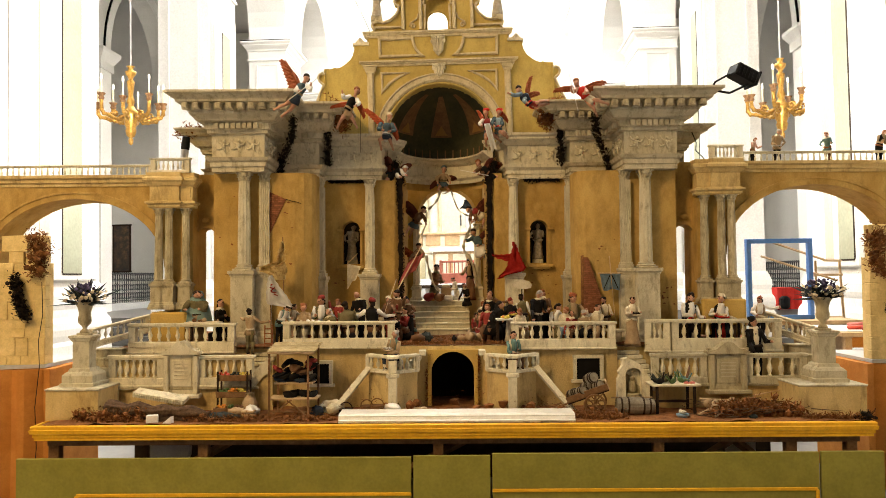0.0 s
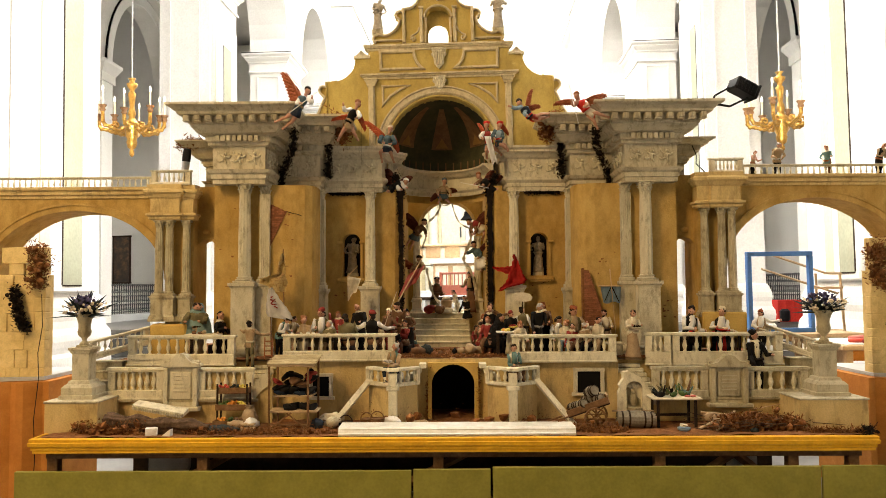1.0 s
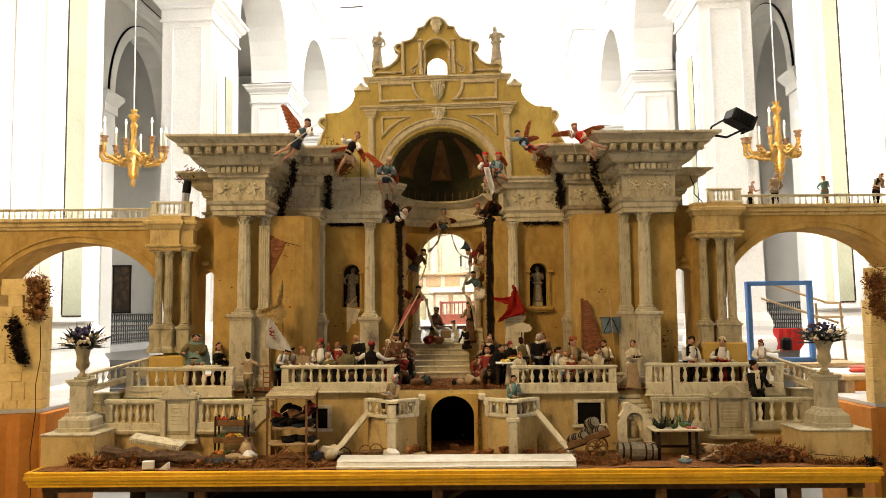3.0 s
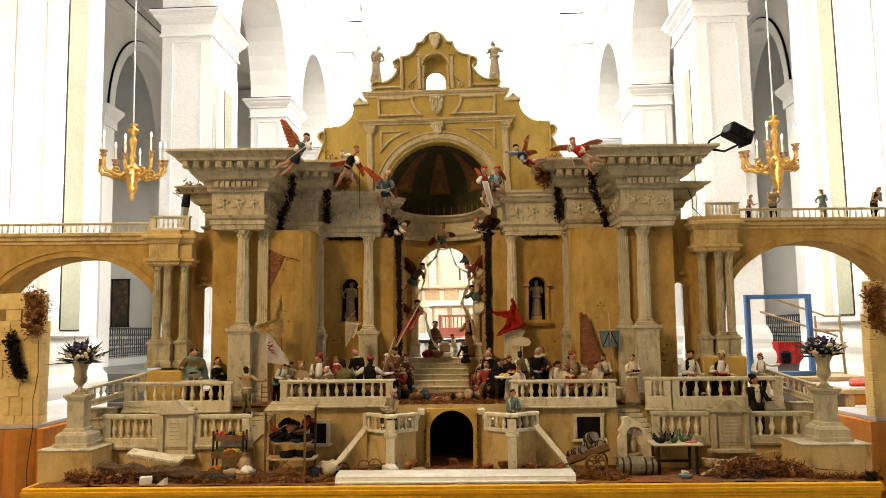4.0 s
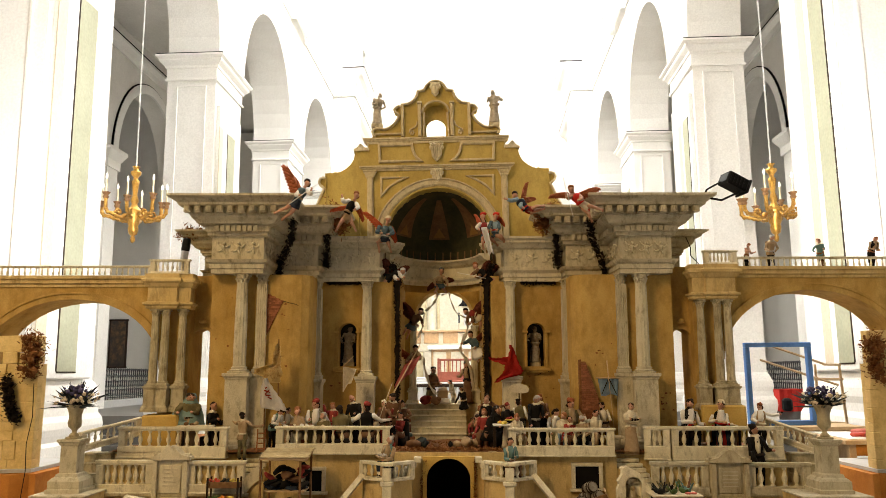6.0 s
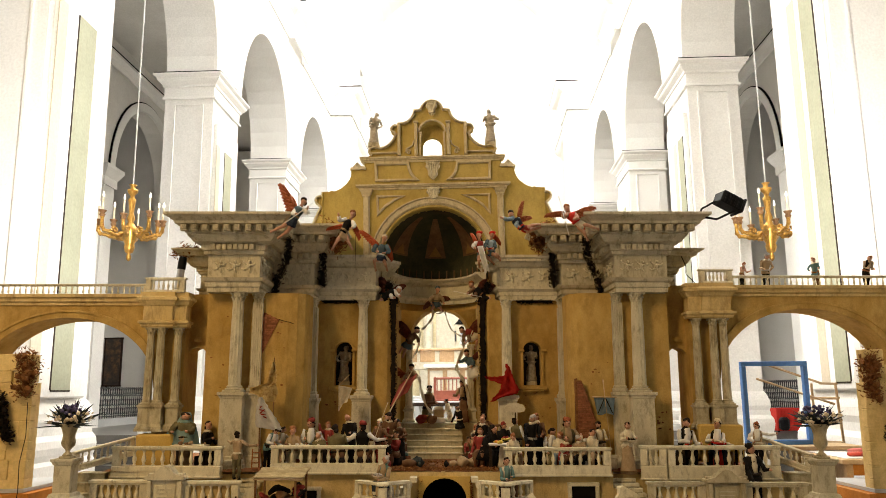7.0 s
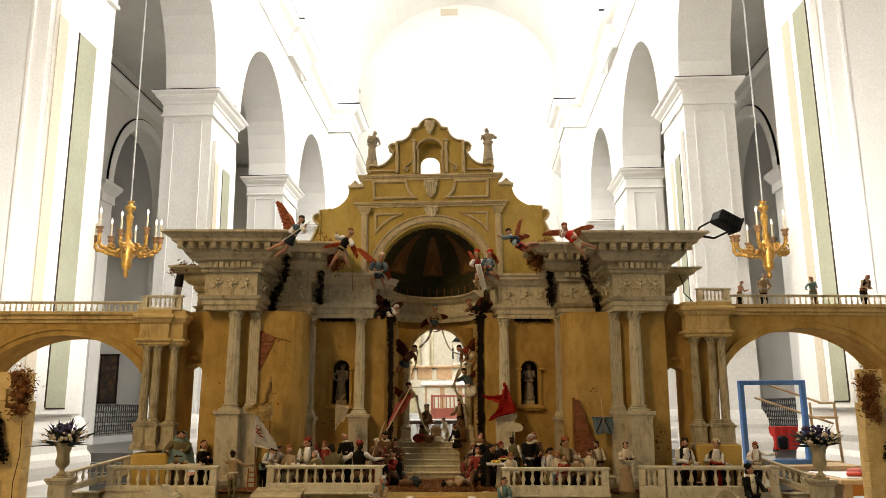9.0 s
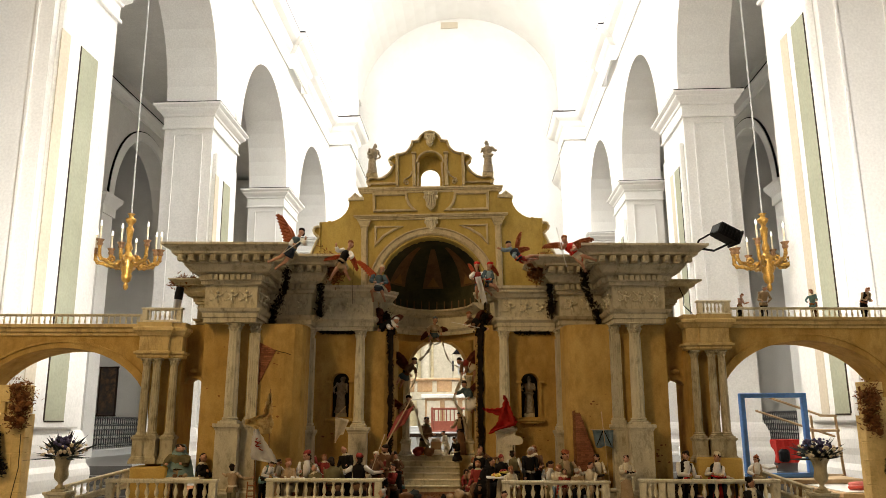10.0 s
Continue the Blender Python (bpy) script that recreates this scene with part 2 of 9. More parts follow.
FRESCO_RED = mk("russet_fresco", (0.19, 0.10, 0.045), (0.27, 0.16, 0.075), 0.8, 9, 60, 0.1, stain=(0.11, 0.06, 0.03), amount=0.6)
INLAY = mk("orange_marble_inlay", (0.36, 0.22, 0.10), (0.47, 0.31, 0.16), 0.4, 9, 60, 0.05, stain=(0.22, 0.12, 0.06), amount=0.6)
RAIL_RED = mk("red_brown_wood", (0.25, 0.06, 0.035), (0.33, 0.09, 0.05), 0.5, 9, 60, 0.1)
CANDLE = glow("candle_bulb", (1.0, 0.93, 0.8), 2.0)
PAINTING = mk("dark_oil_painting", (0.03, 0.022, 0.016), (0.20, 0.10, 0.04), 0.5, 2.5, 20, 0.05, stain=(0.015, 0.012, 0.01), amount=0.9, spread=(0.4, 0.6))

# ---------------------------------------------------------------- building helpers
MODEL = pose(0, 5.04, 0.70) @ pose(0, 0, 0, 0, 0, 2.5) @ pose(0, 0, 0, 0, 0.6, 0)


def mesh_from(bm, name, mat):
    bmesh.ops.recalc_face_normals(bm, faces=bm.faces[:])
    me = bpy.data.meshes.new(name)
    bm.to_mesh(me)
    bm.free()
    for m in (mat if isinstance(mat, (list, tuple)) else [mat]):
        me.materials.append(m)
    return me


def smooth(me, on=True):
    me.polygons.foreach_set("use_smooth", [on] * len(me.polygons))
    return me


def part(name, bm, mat, parent, label="", soft=False, at=None):
    me = bm if isinstance(bm, bpy.types.Mesh) else mesh_from(bm, name, mat)
    if soft:
        smooth(me)
    ob = new(name, me)
    ob.parent = parent
    if at is not None:
        ob.matrix_basis = at
    if label:
        ob["label"] = label
    return ob


def thing(name, m, label, category, group="", kind="", model=True):
    ob = new(name)
    ob.empty_display_size = 0.1
    ob.matrix_basis = (MODEL @ m) if model else m
    return tagged(ob, label, category, group, kind)


def solid(name, bm, mat, m, label, category, group="", kind="", model=True, soft=False):
    """A thing that is one mesh."""
    me = bm if isinstance(bm, bpy.types.Mesh) else mesh_from(bm, name, mat)
    if soft:
        smooth(me)
    ob = new(name, me)
    ob.matrix_basis = (MODEL @ m) if model else m
    return tagged(ob, label, category, group, kind)


def box(bm, c, s, m=None, mi=0, bevel=0.0):
    r = bmesh.ops.create_cube(bm, size=1.0)
    vs = r["verts"]
    t = Matrix.Translation(c) @ Matrix.Diagonal((*s, 1))
    bmesh.ops.transform(bm, matrix=(m @ t) if m is not None else t, verts=vs)
    fs = {f for v in vs for f in v.link_faces}
    for f in fs:
        f.material_index = mi
    if bevel:
        es = {e for v in vs for e in v.link_edges}
        bmesh.ops.bevel(bm, geom=list(es), offset=bevel, segments=1, affect="EDGES")
    return vs


def boxed(c, s, bevel=0.0, m=None):
    bm = bmesh.new()
    box(bm, c, s, m, 0, bevel)
    return bm


def lathe(bm, prof, n=16, m=None, mi=0, flute=0.0, arc=None, sy=1.0):
    """Turns (radius, height) round z. flute: depth of the grooves of a shaft."""
    rings = []
    for r, z in prof:
        ring = []
        for i in range(n):
            a = 2 * math.pi * i / n if arc is None else arc[0] + (arc[1] - arc[0]) * i / (n - 1)
            q = r * (1 - flute * (i % 2))
            v = Vector((q * math.cos(a), q * math.sin(a) * sy, z))
            ring.append(bm.verts.new(m @ v if m is not None else v))
        rings.append(ring)
    for a, b in zip(rings, rings[1:]):
        for i in range(n if arc is None else n - 1):
            j = (i + 1) % n
            bm.faces.new((a[i], a[j], b[j], b[i])).material_index = mi
    if arc is None:
        for ring in (rings[0], rings[-1]):
            try:
                bm.faces.new(ring).material_index = mi
            except ValueError:
                pass
    return rings


def ball(bm, c, s, m=None, mi=0, seg=10, rings=6):
    r = bmesh.ops.create_uvsphere(bm, u_segments=seg, v_segments=rings, radius=1.0)
    t = Matrix.Translation(c) @ Matrix.Diagonal((*s, 1))
    bmesh.ops.transform(bm, matrix=(m @ t) if m is not None else t, verts=r["verts"])
    for f in {f for v in r["verts"] for f in v.link_faces}:
        f.material_index = mi


def limb(bm, a, b, r0, r1, mi=0, n=7, m=None):
    """A tapered round bar from a to b."""
    a, b = Vector(a), Vector(b)
    d = b - a
    t = Matrix.Translation(a) @ d.to_track_quat("Z", "Y").to_matrix().to_4x4()
    lathe(bm, [(r0, 0), ((r0 + r1) / 2 * 1.02, d.length / 2), (r1, d.length)], n, (m @ t) if m is not None else t, mi)


def prism(bm, pts, y0, y1, m=None, mi=0):
    """Extrudes an outline of (x, z) from y0 to y1."""
    a = [bm.verts.new(m @ Vector((x, y0, z)) if m is not None else (x, y0, z)) for x, z in pts]
    b = [bm.verts.new(m @ Vector((x, y1, z)) if m is not None else (x, y1, z)) for x, z in pts]
    n = len(pts)
    fs = [bm.faces.new(a), bm.faces.new(b[::-1])]
    for i in range(n):
        fs.append(bm.faces.new((a[i], b[i], b[(i + 1) % n], a[(i + 1) % n])))
    for f in fs:
        f.material_index = mi


def plan(bm, pts, z0, z1, mi=0):
    """Extrudes an outline of (x, y) from z0 to z1."""
    a = [bm.verts.new((x, y, z0)) for x, y in pts]
    b = [bm.verts.new((x, y, z1)) for x, y in pts]
    n = len(pts)
    fs = [bm.faces.new(a[::-1]), bm.faces.new(b)]
    for i in range(n):
        fs.append(bm.faces.new((a[i], a[(i + 1) % n], b[(i + 1) % n], b[i])))
    for f in fs:
        f.material_index = mi


def sweep(bm, prof, path, side=1, closed=False, m=None, mi=0):
    """Runs a closed profile of (outward, z) along a path of (x, y) with mitred corners. side: which way is outward."""
    P = [Vector((x, y, 0)) for x, y in path]
    n = len(P)
    rows = []
    for i in range(n):
        dirs = []
        if i > 0 or closed:
            dirs.append((P[i] - P[i - 1]).normalized())
        if i < n - 1 or closed:
            dirs.append((P[(i + 1) % n] - P[i]).normalized())
        nor = [Vector((d.y, -d.x, 0)) * side for d in dirs]
        if len(nor) == 1:
            w = nor[0]
        else:
            w = (nor[0] + nor[1])
            w = w / max(0.3, 1 + nor[0].dot(nor[1]))
        row = []
        for o, z in prof:
            v = P[i] + w * o + Vector((0, 0, z))
            row.append(bm.verts.new(m @ v if m is not None else v))
        rows.append(row)
    k = len(prof)
    for i in range(n if closed else n - 1):
        a, b = rows[i], rows[(i + 1) % n]
        for j in range(k):
            bm.faces.new((a[j], a[(j + 1) % k], b[(j + 1) % k], b[j])).material_index = mi
    if not closed:
        bm.faces.new(rows[0]).material_index = mi
        bm.faces.new(rows[-1][::-1]).material_index = mi


def arc_pts(cx, cz, rx, rz, a0, a1, n):
    return [(cx + rx * math.cos(radians(a0 + (a1 - a0) * i / n)), cz + rz * math.sin(radians(a0 + (a1 - a0) * i / n))) for i in range(n + 1)]


def rough_up(bm, amp, scale, seed=0):
    for v in bm.verts:
        v.co += noise.noise_vector(v.co * scale + Vector((seed, seed * 1.7, 0))) * amp


def tufts(bm, n, region, size, rnd, mi=0):
    """Crossed blades and chips scattered through a region: region(rnd) gives a place."""
    for _ in range(n):
        p = Vector(region(rnd))
        d = Vector((rnd.uniform(-1, 1), rnd.uniform(-1, 1), rnd.uniform(-0.3, 1))).normalized() * size * rnd.uniform(0.5, 1.5)
        w = d.orthogonal().normalized() * size * rnd.uniform(0.08, 0.22)
        w.rotate(Matrix.Rotation(rnd.uniform(0, 6.28), 3, d))
        t = d.cross(w).normalized() * size * 0.06
        q = [bm.verts.new(p - w), bm.verts.new(p + w), bm.verts.new(p + d * 0.6 + w * 0.7 + t), bm.verts.new(p + d), bm.verts.new(p + d * 0.55 - w * 0.8 - t)]
        bm.faces.new(q).material_index = mi

# ---------------------------------------------------------------- the church
NL, NR, BAY, PW = -5.32, 4.82, 6.35, 1.75
PIERS = [9.2 + BAY * k for k in range(-3, 5)]
SPRING, ARCH_R, CORN = 8.58, (BAY - PW) / 2, 13.45
TH = 1.06

bm = bmesh.new()
box(bm, (-0.3, 13, -0.05), (30, 62, 0.1))
solid("floor", bm, FLOOR, pose(0, 0, 0), "grey polished marble church floor", "floor", kind="structure", model=False)
bm = bmesh.new()
box(bm, (-0.3, 30.2, 0.4), (22, 24, 0.8))
for k in range(4):
    box(bm, (-0.3, 18.2 - 0.35 * k - 0.175, 0.3 - 0.1 * k), (22, 0.35, 0.6 - 0.2 * k))
solid("chancel_platform", bm, FLOOR, pose(0, 0, 0), "raised grey marble chancel floor with steps", "platform", kind="structure", model=False)


def nave_wall(x, s, name):
    """One arcade wall: piers, arches and the wall above them; s points from the nave into the wall."""
    bm = bmesh.new()
    y0, y1 = PIERS[0], PIERS[-1] + PW
    pts = [(y0, 0), (y0, 21.0), (y1, 21.0), (y1, 0)]
    for k in range(len(PIERS) - 1, 0, -1):
        a, b = PIERS[k - 1] + PW, PIERS[k]
        pts.append((b, 0))
        pts += arc_pts((a + b) / 2, SPRING, ARCH_R, ARCH_R * 1.18, 0, 180, 20)
        pts.append((a, 0))
    turn = Matrix(((0, s, 0, x), (1, 0, 0, 0), (0, 0, 1, 0), (0, 0, 0, 1)))
    prism(bm, pts, 0, TH, turn)
    wall = solid(name, bm, WHITE_WALL, pose(0, 0, 0), "white limewashed arcade wall of the nave", "wall", kind="structure", model=False)
    # capitals, bases, panels and pilaster strips on each pier
    cap = [(0, SPRING - 0.56), (0.045, SPRING - 0.56), (0.05, SPRING - 0.535), (0.045, SPRING - 0.51), (0.02, SPRING - 0.5), (0.02, SPRING - 0.29), (0.05, SPRING - 0.27), (0.06, SPRING - 0.23), (0.13, SPRING - 0.16), (0.15, SPRING - 0.13), (0.15, SPRING - 0.1), (0.21, SPRING - 0.05), (0.21, SPRING - 0.012), (0.17, SPRING), (0, SPRING)]
    base = [(0, 0), (0.13, 0), (0.13, 0.85), (0.1, 0.9), (0.12, 0.98), (0.13, 1.06), (0.12, 1.15), (0.08, 1.22), (0.07, 1.32), (0.09, 1.4), (0.08, 1.5), (0.03, 1.64), (0, 1.68)]
    for k, y in enumerate(PIERS):
        if y < 8 or y > 32:
            continue
        ring = [(x + s * TH, y), (x, y), (x, y + PW), (x + s * TH, y + PW)]
        bm = bmesh.new()
        sweep(bm, cap, ring, side=-s, closed=True)
        part("capital", bm, WHITE_WALL, wall)
        # thin near-black strip added to draw the capital's top edge
        bm = bmesh.new()
        sweep(bm, [(0.1, SPRING - 0.008), (0.205, SPRING - 0.008), (0.205, SPRING + 0.01), (0.1, SPRING + 0.01)], ring, side=-s, closed=True)
        part("dark_edge_line", bm, NEAR_BLACK, wall, "thin dark line along the top of the capital")
        bm = bmesh.new()
        sweep(bm, base, ring, side=-s, closed=True)
        part("pier_base", bm, WHITE_WALL, wall)
        # raised pilaster strip towards the nave with a sage panel
        sage, half, groove, band = (0.475, 0.138, 0.332, 0.1) if s < 0 else (0.235, 0.112, 0.118, 0.5)
        bm = bmesh.new()
        box(bm, (x - s * 0.05, y + PW * 0.46, 4.60), (0.1, PW * 0.8, 5.8), bevel=0.02)
        part("pilaster_strip", bm, WHITE_WALL, wall)
        for c, w, mat, lab in ((sage, half * 2, SAGE, "sage green painted panel"), (band, 0.13, BEIGE, "beige painted band")):
            bm = bmesh.new()
            box(bm, (x - s * 0.1, y + PW * c, 4.4), (0.012, PW * w, 5.2))
            part("panel", bm, mat, wall, lab)
        bm = bmesh.new()
        box(bm, (x - s * 0.1, y + PW * groove, 4.4), (0.018, 0.022, 5.2))
        box(bm, (x - s * 0.1, y + PW * sage, 1.79), (0.018, PW * half * 2, 0.02))
        part("groove", bm, WOOD_DARK, wall, "dark groove beside the panel")
        bm = bmesh.new()
        for dx in (0.22, TH - 0.22):
            box(bm, (x + s * dx, y - 0.012, 5.4), (0.035, 0.04, 5.0))
        for z in (2.9, 7.9):
            box(bm, (x + s * TH / 2, y - 0.012, z), (TH - 0.44, 0.03, 0.03))
        part("panel_moulding", bm, WHITE_WALL, wall)
    # mouldings round the arches
    for k in range(1, len(PIERS)):
        a, b = PIERS[k - 1] + PW, PIERS[k]
        if b < 10:
            continue
        c = (a + b) / 2
        bm = bmesh.new()
        pts = arc_pts(c, SPRING, ARCH_R + 0.34, ARCH_R * 1.18 + 0.34, 0, 180, 24) + arc_pts(c, SPRING, ARCH_R, ARCH_R * 1.18, 180, 0, 24)
        prism(bm, pts, -0.06, -0.001, turn)
        part("arch_moulding", bm, WHITE_WALL, wall)
    # great cornice broken forward over the piers, then round the pier of the chancel arch
    prof = [(0, CORN - 1.0), (0.06, CORN - 1.0), (0.06, CORN - 0.9), (0.03, CORN - 0.86), (0.03, CORN - 0.5), (0.12, CORN - 0.42), (0.18, CORN - 0.3), (0.34, CORN - 0.2), (0.42, CORN - 0.1), (0.45, CORN - 0.02), (0.42, CORN), (0, CORN)]
    path = []
    for y in PIERS:
        if 4 < y < 27:
            path += [(x, y - 0.05), (x - s * 0.16, y - 0.05), (x - s * 0.16, y + PW + 0.05), (x, y + PW + 0.05)]
    path += [(x, 28.6), (x - s * 0.85, 28.6), (x - s * 0.85, 30.4), (x, 30.4), (x, 37.2)]
    bm = bmesh.new()
    sweep(bm, prof, path, side=-s if s > 0 else 1)
    part("cornice", bm, WHITE_WALL, wall)
    # near-black strip added to outline the great cornice
    bm = bmesh.new()
    sweep(bm, [(0.3, CORN - 0.01), (0.448, CORN - 0.01), (0.448, CORN + 0.045), (0.3, CORN + 0.045)], path, side=-s if s > 0 else 1)
    part("dark_edge_line", bm, NEAR_BLACK, wall, "thin dark line along the top of the cornice")
    bm = bmesh.new()
    box(bm, (x - s * 0.42, 29.5, CORN / 2 - 0.5), (0.84, 1.7, CORN - 1.0))
    box(bm, (x - s * 0.42, 29.5, CORN + 3.0), (0.80, 1.6, 6.0))
    part("chancel_pilaster", bm, WHITE_WALL, wall, "white pilaster of the chancel arch")
    return wall


nave_wall(NL, -1, "wall_west_arcade")
nave_wall(NR, 1, "wall_east_arcade")

# aisles, outer walls with the arch of a side chapel, ends and vault
CH_Y, CH_R = 24.9, 2.3
AISLE = {-1: 5.6, 1: 4.65}
for s, x in ((-1, NL), (1, NR)):
    xo = x + s * AISLE[s]
    turn = Matrix(((0, s, 0, xo), (1, 0, 0, 0), (0, 0, 1, 0), (0, 0, 0, 1)))
    bm = bmesh.new()
    pts = [(-17, 0), (-17, 13), (41, 13), (41, 0), (CH_Y + CH_R, 0)] + arc_pts(CH_Y, SPRING, CH_R, CH_R * 1.15, 0, 180, 20) + [(CH_Y - CH_R, 0)]
    prism(bm, pts, 0, 0.6, turn)
    aisle = solid("wall_aisle", bm, SHADED_WALL, pose(0, 0, 0), "limewashed outer wall of a side aisle, greyed for shade", "wall", kind="structure", model=False)
    bm = bmesh.new()
    prism(bm, arc_pts(CH_Y, SPRING, CH_R + 0.3, CH_R * 1.15 + 0.3, 0, 180, 22) + arc_pts(CH_Y, SPRING, CH_R, CH_R * 1.15, 180, 0, 22), -0.08, -0.001, turn)
    part("arch_moulding", bm, WHITE_WALL, aisle)
    # near-black rim added to outline the chapel arch
    bm = bmesh.new()
    prism(bm, arc_pts(CH_Y, SPRING, CH_R + 0.335, CH_R * 1.15 + 0.335, 0, 180, 22) + arc_pts(CH_Y, SPRING, CH_R + 0.302, CH_R * 1.15 + 0.302, 180, 0, 22), -0.06, -0.001, turn)
    part("dark_edge_line", bm, NEAR_BLACK, aisle, "thin dark line along the arch moulding")
    for q in (CH_Y - CH_R - 0.35, CH_Y + CH_R + 0.35):
        bm = bmesh.new()
        sweep(bm, [(0, SPRING - 0.6), (0.05, SPRING - 0.6), (0.05, SPRING - 0.35), (0.2, SPRING - 0.1), (0.2, SPRING), (0, SPRING)], [(xo, q - 0.36), (xo - s * 0.1, q - 0.36), (xo - s * 0.1, q + 0.36), (xo, q + 0.36)], side=-s if s > 0 else 1)
        part("impost", bm, WHITE_WALL, aisle)
        bm = bmesh.new()
        box(bm, (xo - s * 0.05, q, (SPRING - 0.6) / 2), (0.098, 0.66, SPRING - 0.6))
        part("pilaster_strip", bm, WHITE_WALL, aisle)
    bm = bmesh.new()
    sweep(bm, [(0, 11.85), (0.06, 11.85), (0.1, 12.0), (0.25, 12.1), (0.25, 12.18), (0, 12.18)], [(xo, 8.0), (xo, 36.0)], side=-s if s > 0 else 1)
    part("cornice", bm, WHITE_WALL, aisle)
    # near-black strip added along the aisle cornice's upper edge
    bm = bmesh.new()
    sweep(bm, [(0.1, 12.182), (0.25, 12.182), (0.25, 12.23), (0.1, 12.23)], [(xo, 8.0), (xo, 36.0)], side=-s if s > 0 else 1)
    part("dark_edge_line", bm, NEAR_BLACK, aisle, "thin dark line along the top of the cornice")
    bm = bmesh.new()
    box(bm, ((x + xo) / 2 + s * TH / 2, 12, 12.9), (abs(xo - x) - TH, 58, 0.3))
    solid("ceiling_aisle", bm, SHADED_WALL, pose(0, 0, 0), "flat aisle ceiling, greyed for shade", "ceiling", kind="structure", model=False)
    bm = bmesh.new()
    box(bm, (xo + s * 4.1, CH_Y, 6.4), (0.3, 6.0, 12.8))
    for q in (CH_Y - 2.85, CH_Y + 2.85):
        box(bm, (xo + s * 2.275, q, 6.4), (3.345, 0.3, 12.8))
    box(bm, (xo + s * 2.3, CH_Y, 12.95), (3.4, 6.0, 0.3))
    solid("wall_chapel", bm, SHADED_WALL, pose(0, 0, 0), "limewashed walls of a side chapel, greyed for shade", "wall", kind="structure", model=False)
    bm = bmesh.new()
    box(bm, ((x + xo) / 2 + s * TH / 2, 33.4, 6.3), (abs(xo - x) - TH, 0.5, 12.5))
    solid("wall_aisle_end", bm, SHADED_WALL, pose(0, 0, 0), "limewashed end wall of a side aisle, greyed for shade", "wall", kind="structure", model=False)
bm = bmesh.new()
box(bm, (-0.3, 37.5, 12.5), (24, 0.5, 25))
solid("wall_chancel", bm, WHITE_WALL, pose(0, 0, 0), "white end wall of the chancel", "wall", kind="structure", model=False)
solid("wall_vent", boxed((-0.72, 37.2, 22.2), (0.9, 0.08, 0.34), 0.01), BEIGE, pose(0, 0, 0), "small beige vent high in the end wall", "vent", model=False)
# unseen end wall, added dark to hold back bounced light
bm = bmesh.new()
box(bm, (-0.3, -10.2, 12.5), (24, 0.5, 25))
solid("wall_entrance", bm, WOOD_DARK, pose(0, 0, 0), "unseen dark end wall added to cut the fill light", "wall", kind="structure", model=False)
bm = bmesh.new()
hw = (NR - NL) / 2
outer = arc_pts((NL + NR) / 2, 17.8, hw + 0.3, hw * 0.95 + 0.3, 0, 180, 28)
inner = arc_pts((NL + NR) / 2, 17.8, hw, hw * 0.95, 180, 0, 28)
prism(bm, outer + inner, -10, 37.5)
solid("ceiling", bm, WHITE_WALL, pose(0, 0, 0), "white barrel vault over the nave", "ceiling", kind="structure", model=False, soft=False)

# ---------------------------------------------------------------- the stage and its trestle
TZ = -0.70
bm = bmesh.new()
box(bm, (0.045, 1.75, -0.03), (5.5, 3.3, 0.06))
stage = thing("stage_table", pose(0, 0, 0), "broad wooden stage table with a golden yellow moulded edge", "table")
part("tabletop", bm, EARTH, stage, "earth-covered wooden top")
bm = bmesh.new()
edge = [(0, -0.092), (0.012, -0.092), (0.012, -0.074), (0.02, -0.070), (0.02, -0.05), (0.032, -0.046), (0.036, -0.022), (0.028, -0.018), (0.03, 0.0), (0.022, 0.006), (0, 0.006)]
sweep(bm, edge, [(-2.705, 3.4), (-2.705, 0.03), (2.795, 0.03), (2.795, 3.4)], side=1)
part("edge_moulding", bm, GOLD_PAINT, stage, "golden yellow painted moulding")
for x in (-2.62, -1.62, -0.05, 1.42, 2.3, 2.7):
    bm = bmesh.new()
    box(bm, (x, 0.12, -0.40), (0.07, 0.07, 0.6), bevel=0.004)
    part("leg", bm, WOOD, stage)
for a, b in ((-2.4, -1.4), (-0.9, 0.2), (1.1, 2.0), (2.6, 1.9)):
    bm = bmesh.new()
    limb(bm, (a, 0.18, -0.66), (b, 0.18, -0.10), 0.03, 0.03, n=4)
    part("brace", bm, WOOD, stage)
bm = bmesh.new()
box(bm, (0.045, 0.10, -0.115), (5.4, 0.05, 0.045))
part("apron_rail", bm, WOOD, stage)
# dark board added behind the trestles to keep the gap dark
bm = bmesh.new()
box(bm, (0.045, 1.4, -0.40), (5.3, 0.02, 0.6))
part("back_board", bm, WOOD_DARK, stage)
for k, x in enumerate((-1.95, 2.08)):
    bm = bmesh.new()
    box(bm, (0, 0, 0), (0.26 - 0.14 * k, 0.2, 0.16), bevel=0.004)
    solid("white_crate", bm, WHITE_CLOTH, pose(x, 0.42, -0.22, 0, 0, 12), "white cardboard box stored under the stage table", "box")

# olive painted panels in front of the trestle
PANELS = ((-2.80, -0.222, -0.197), (-0.212, 0.292, -0.190), (0.302, 2.42, -0.178), (2.43, 2.84, -0.176))
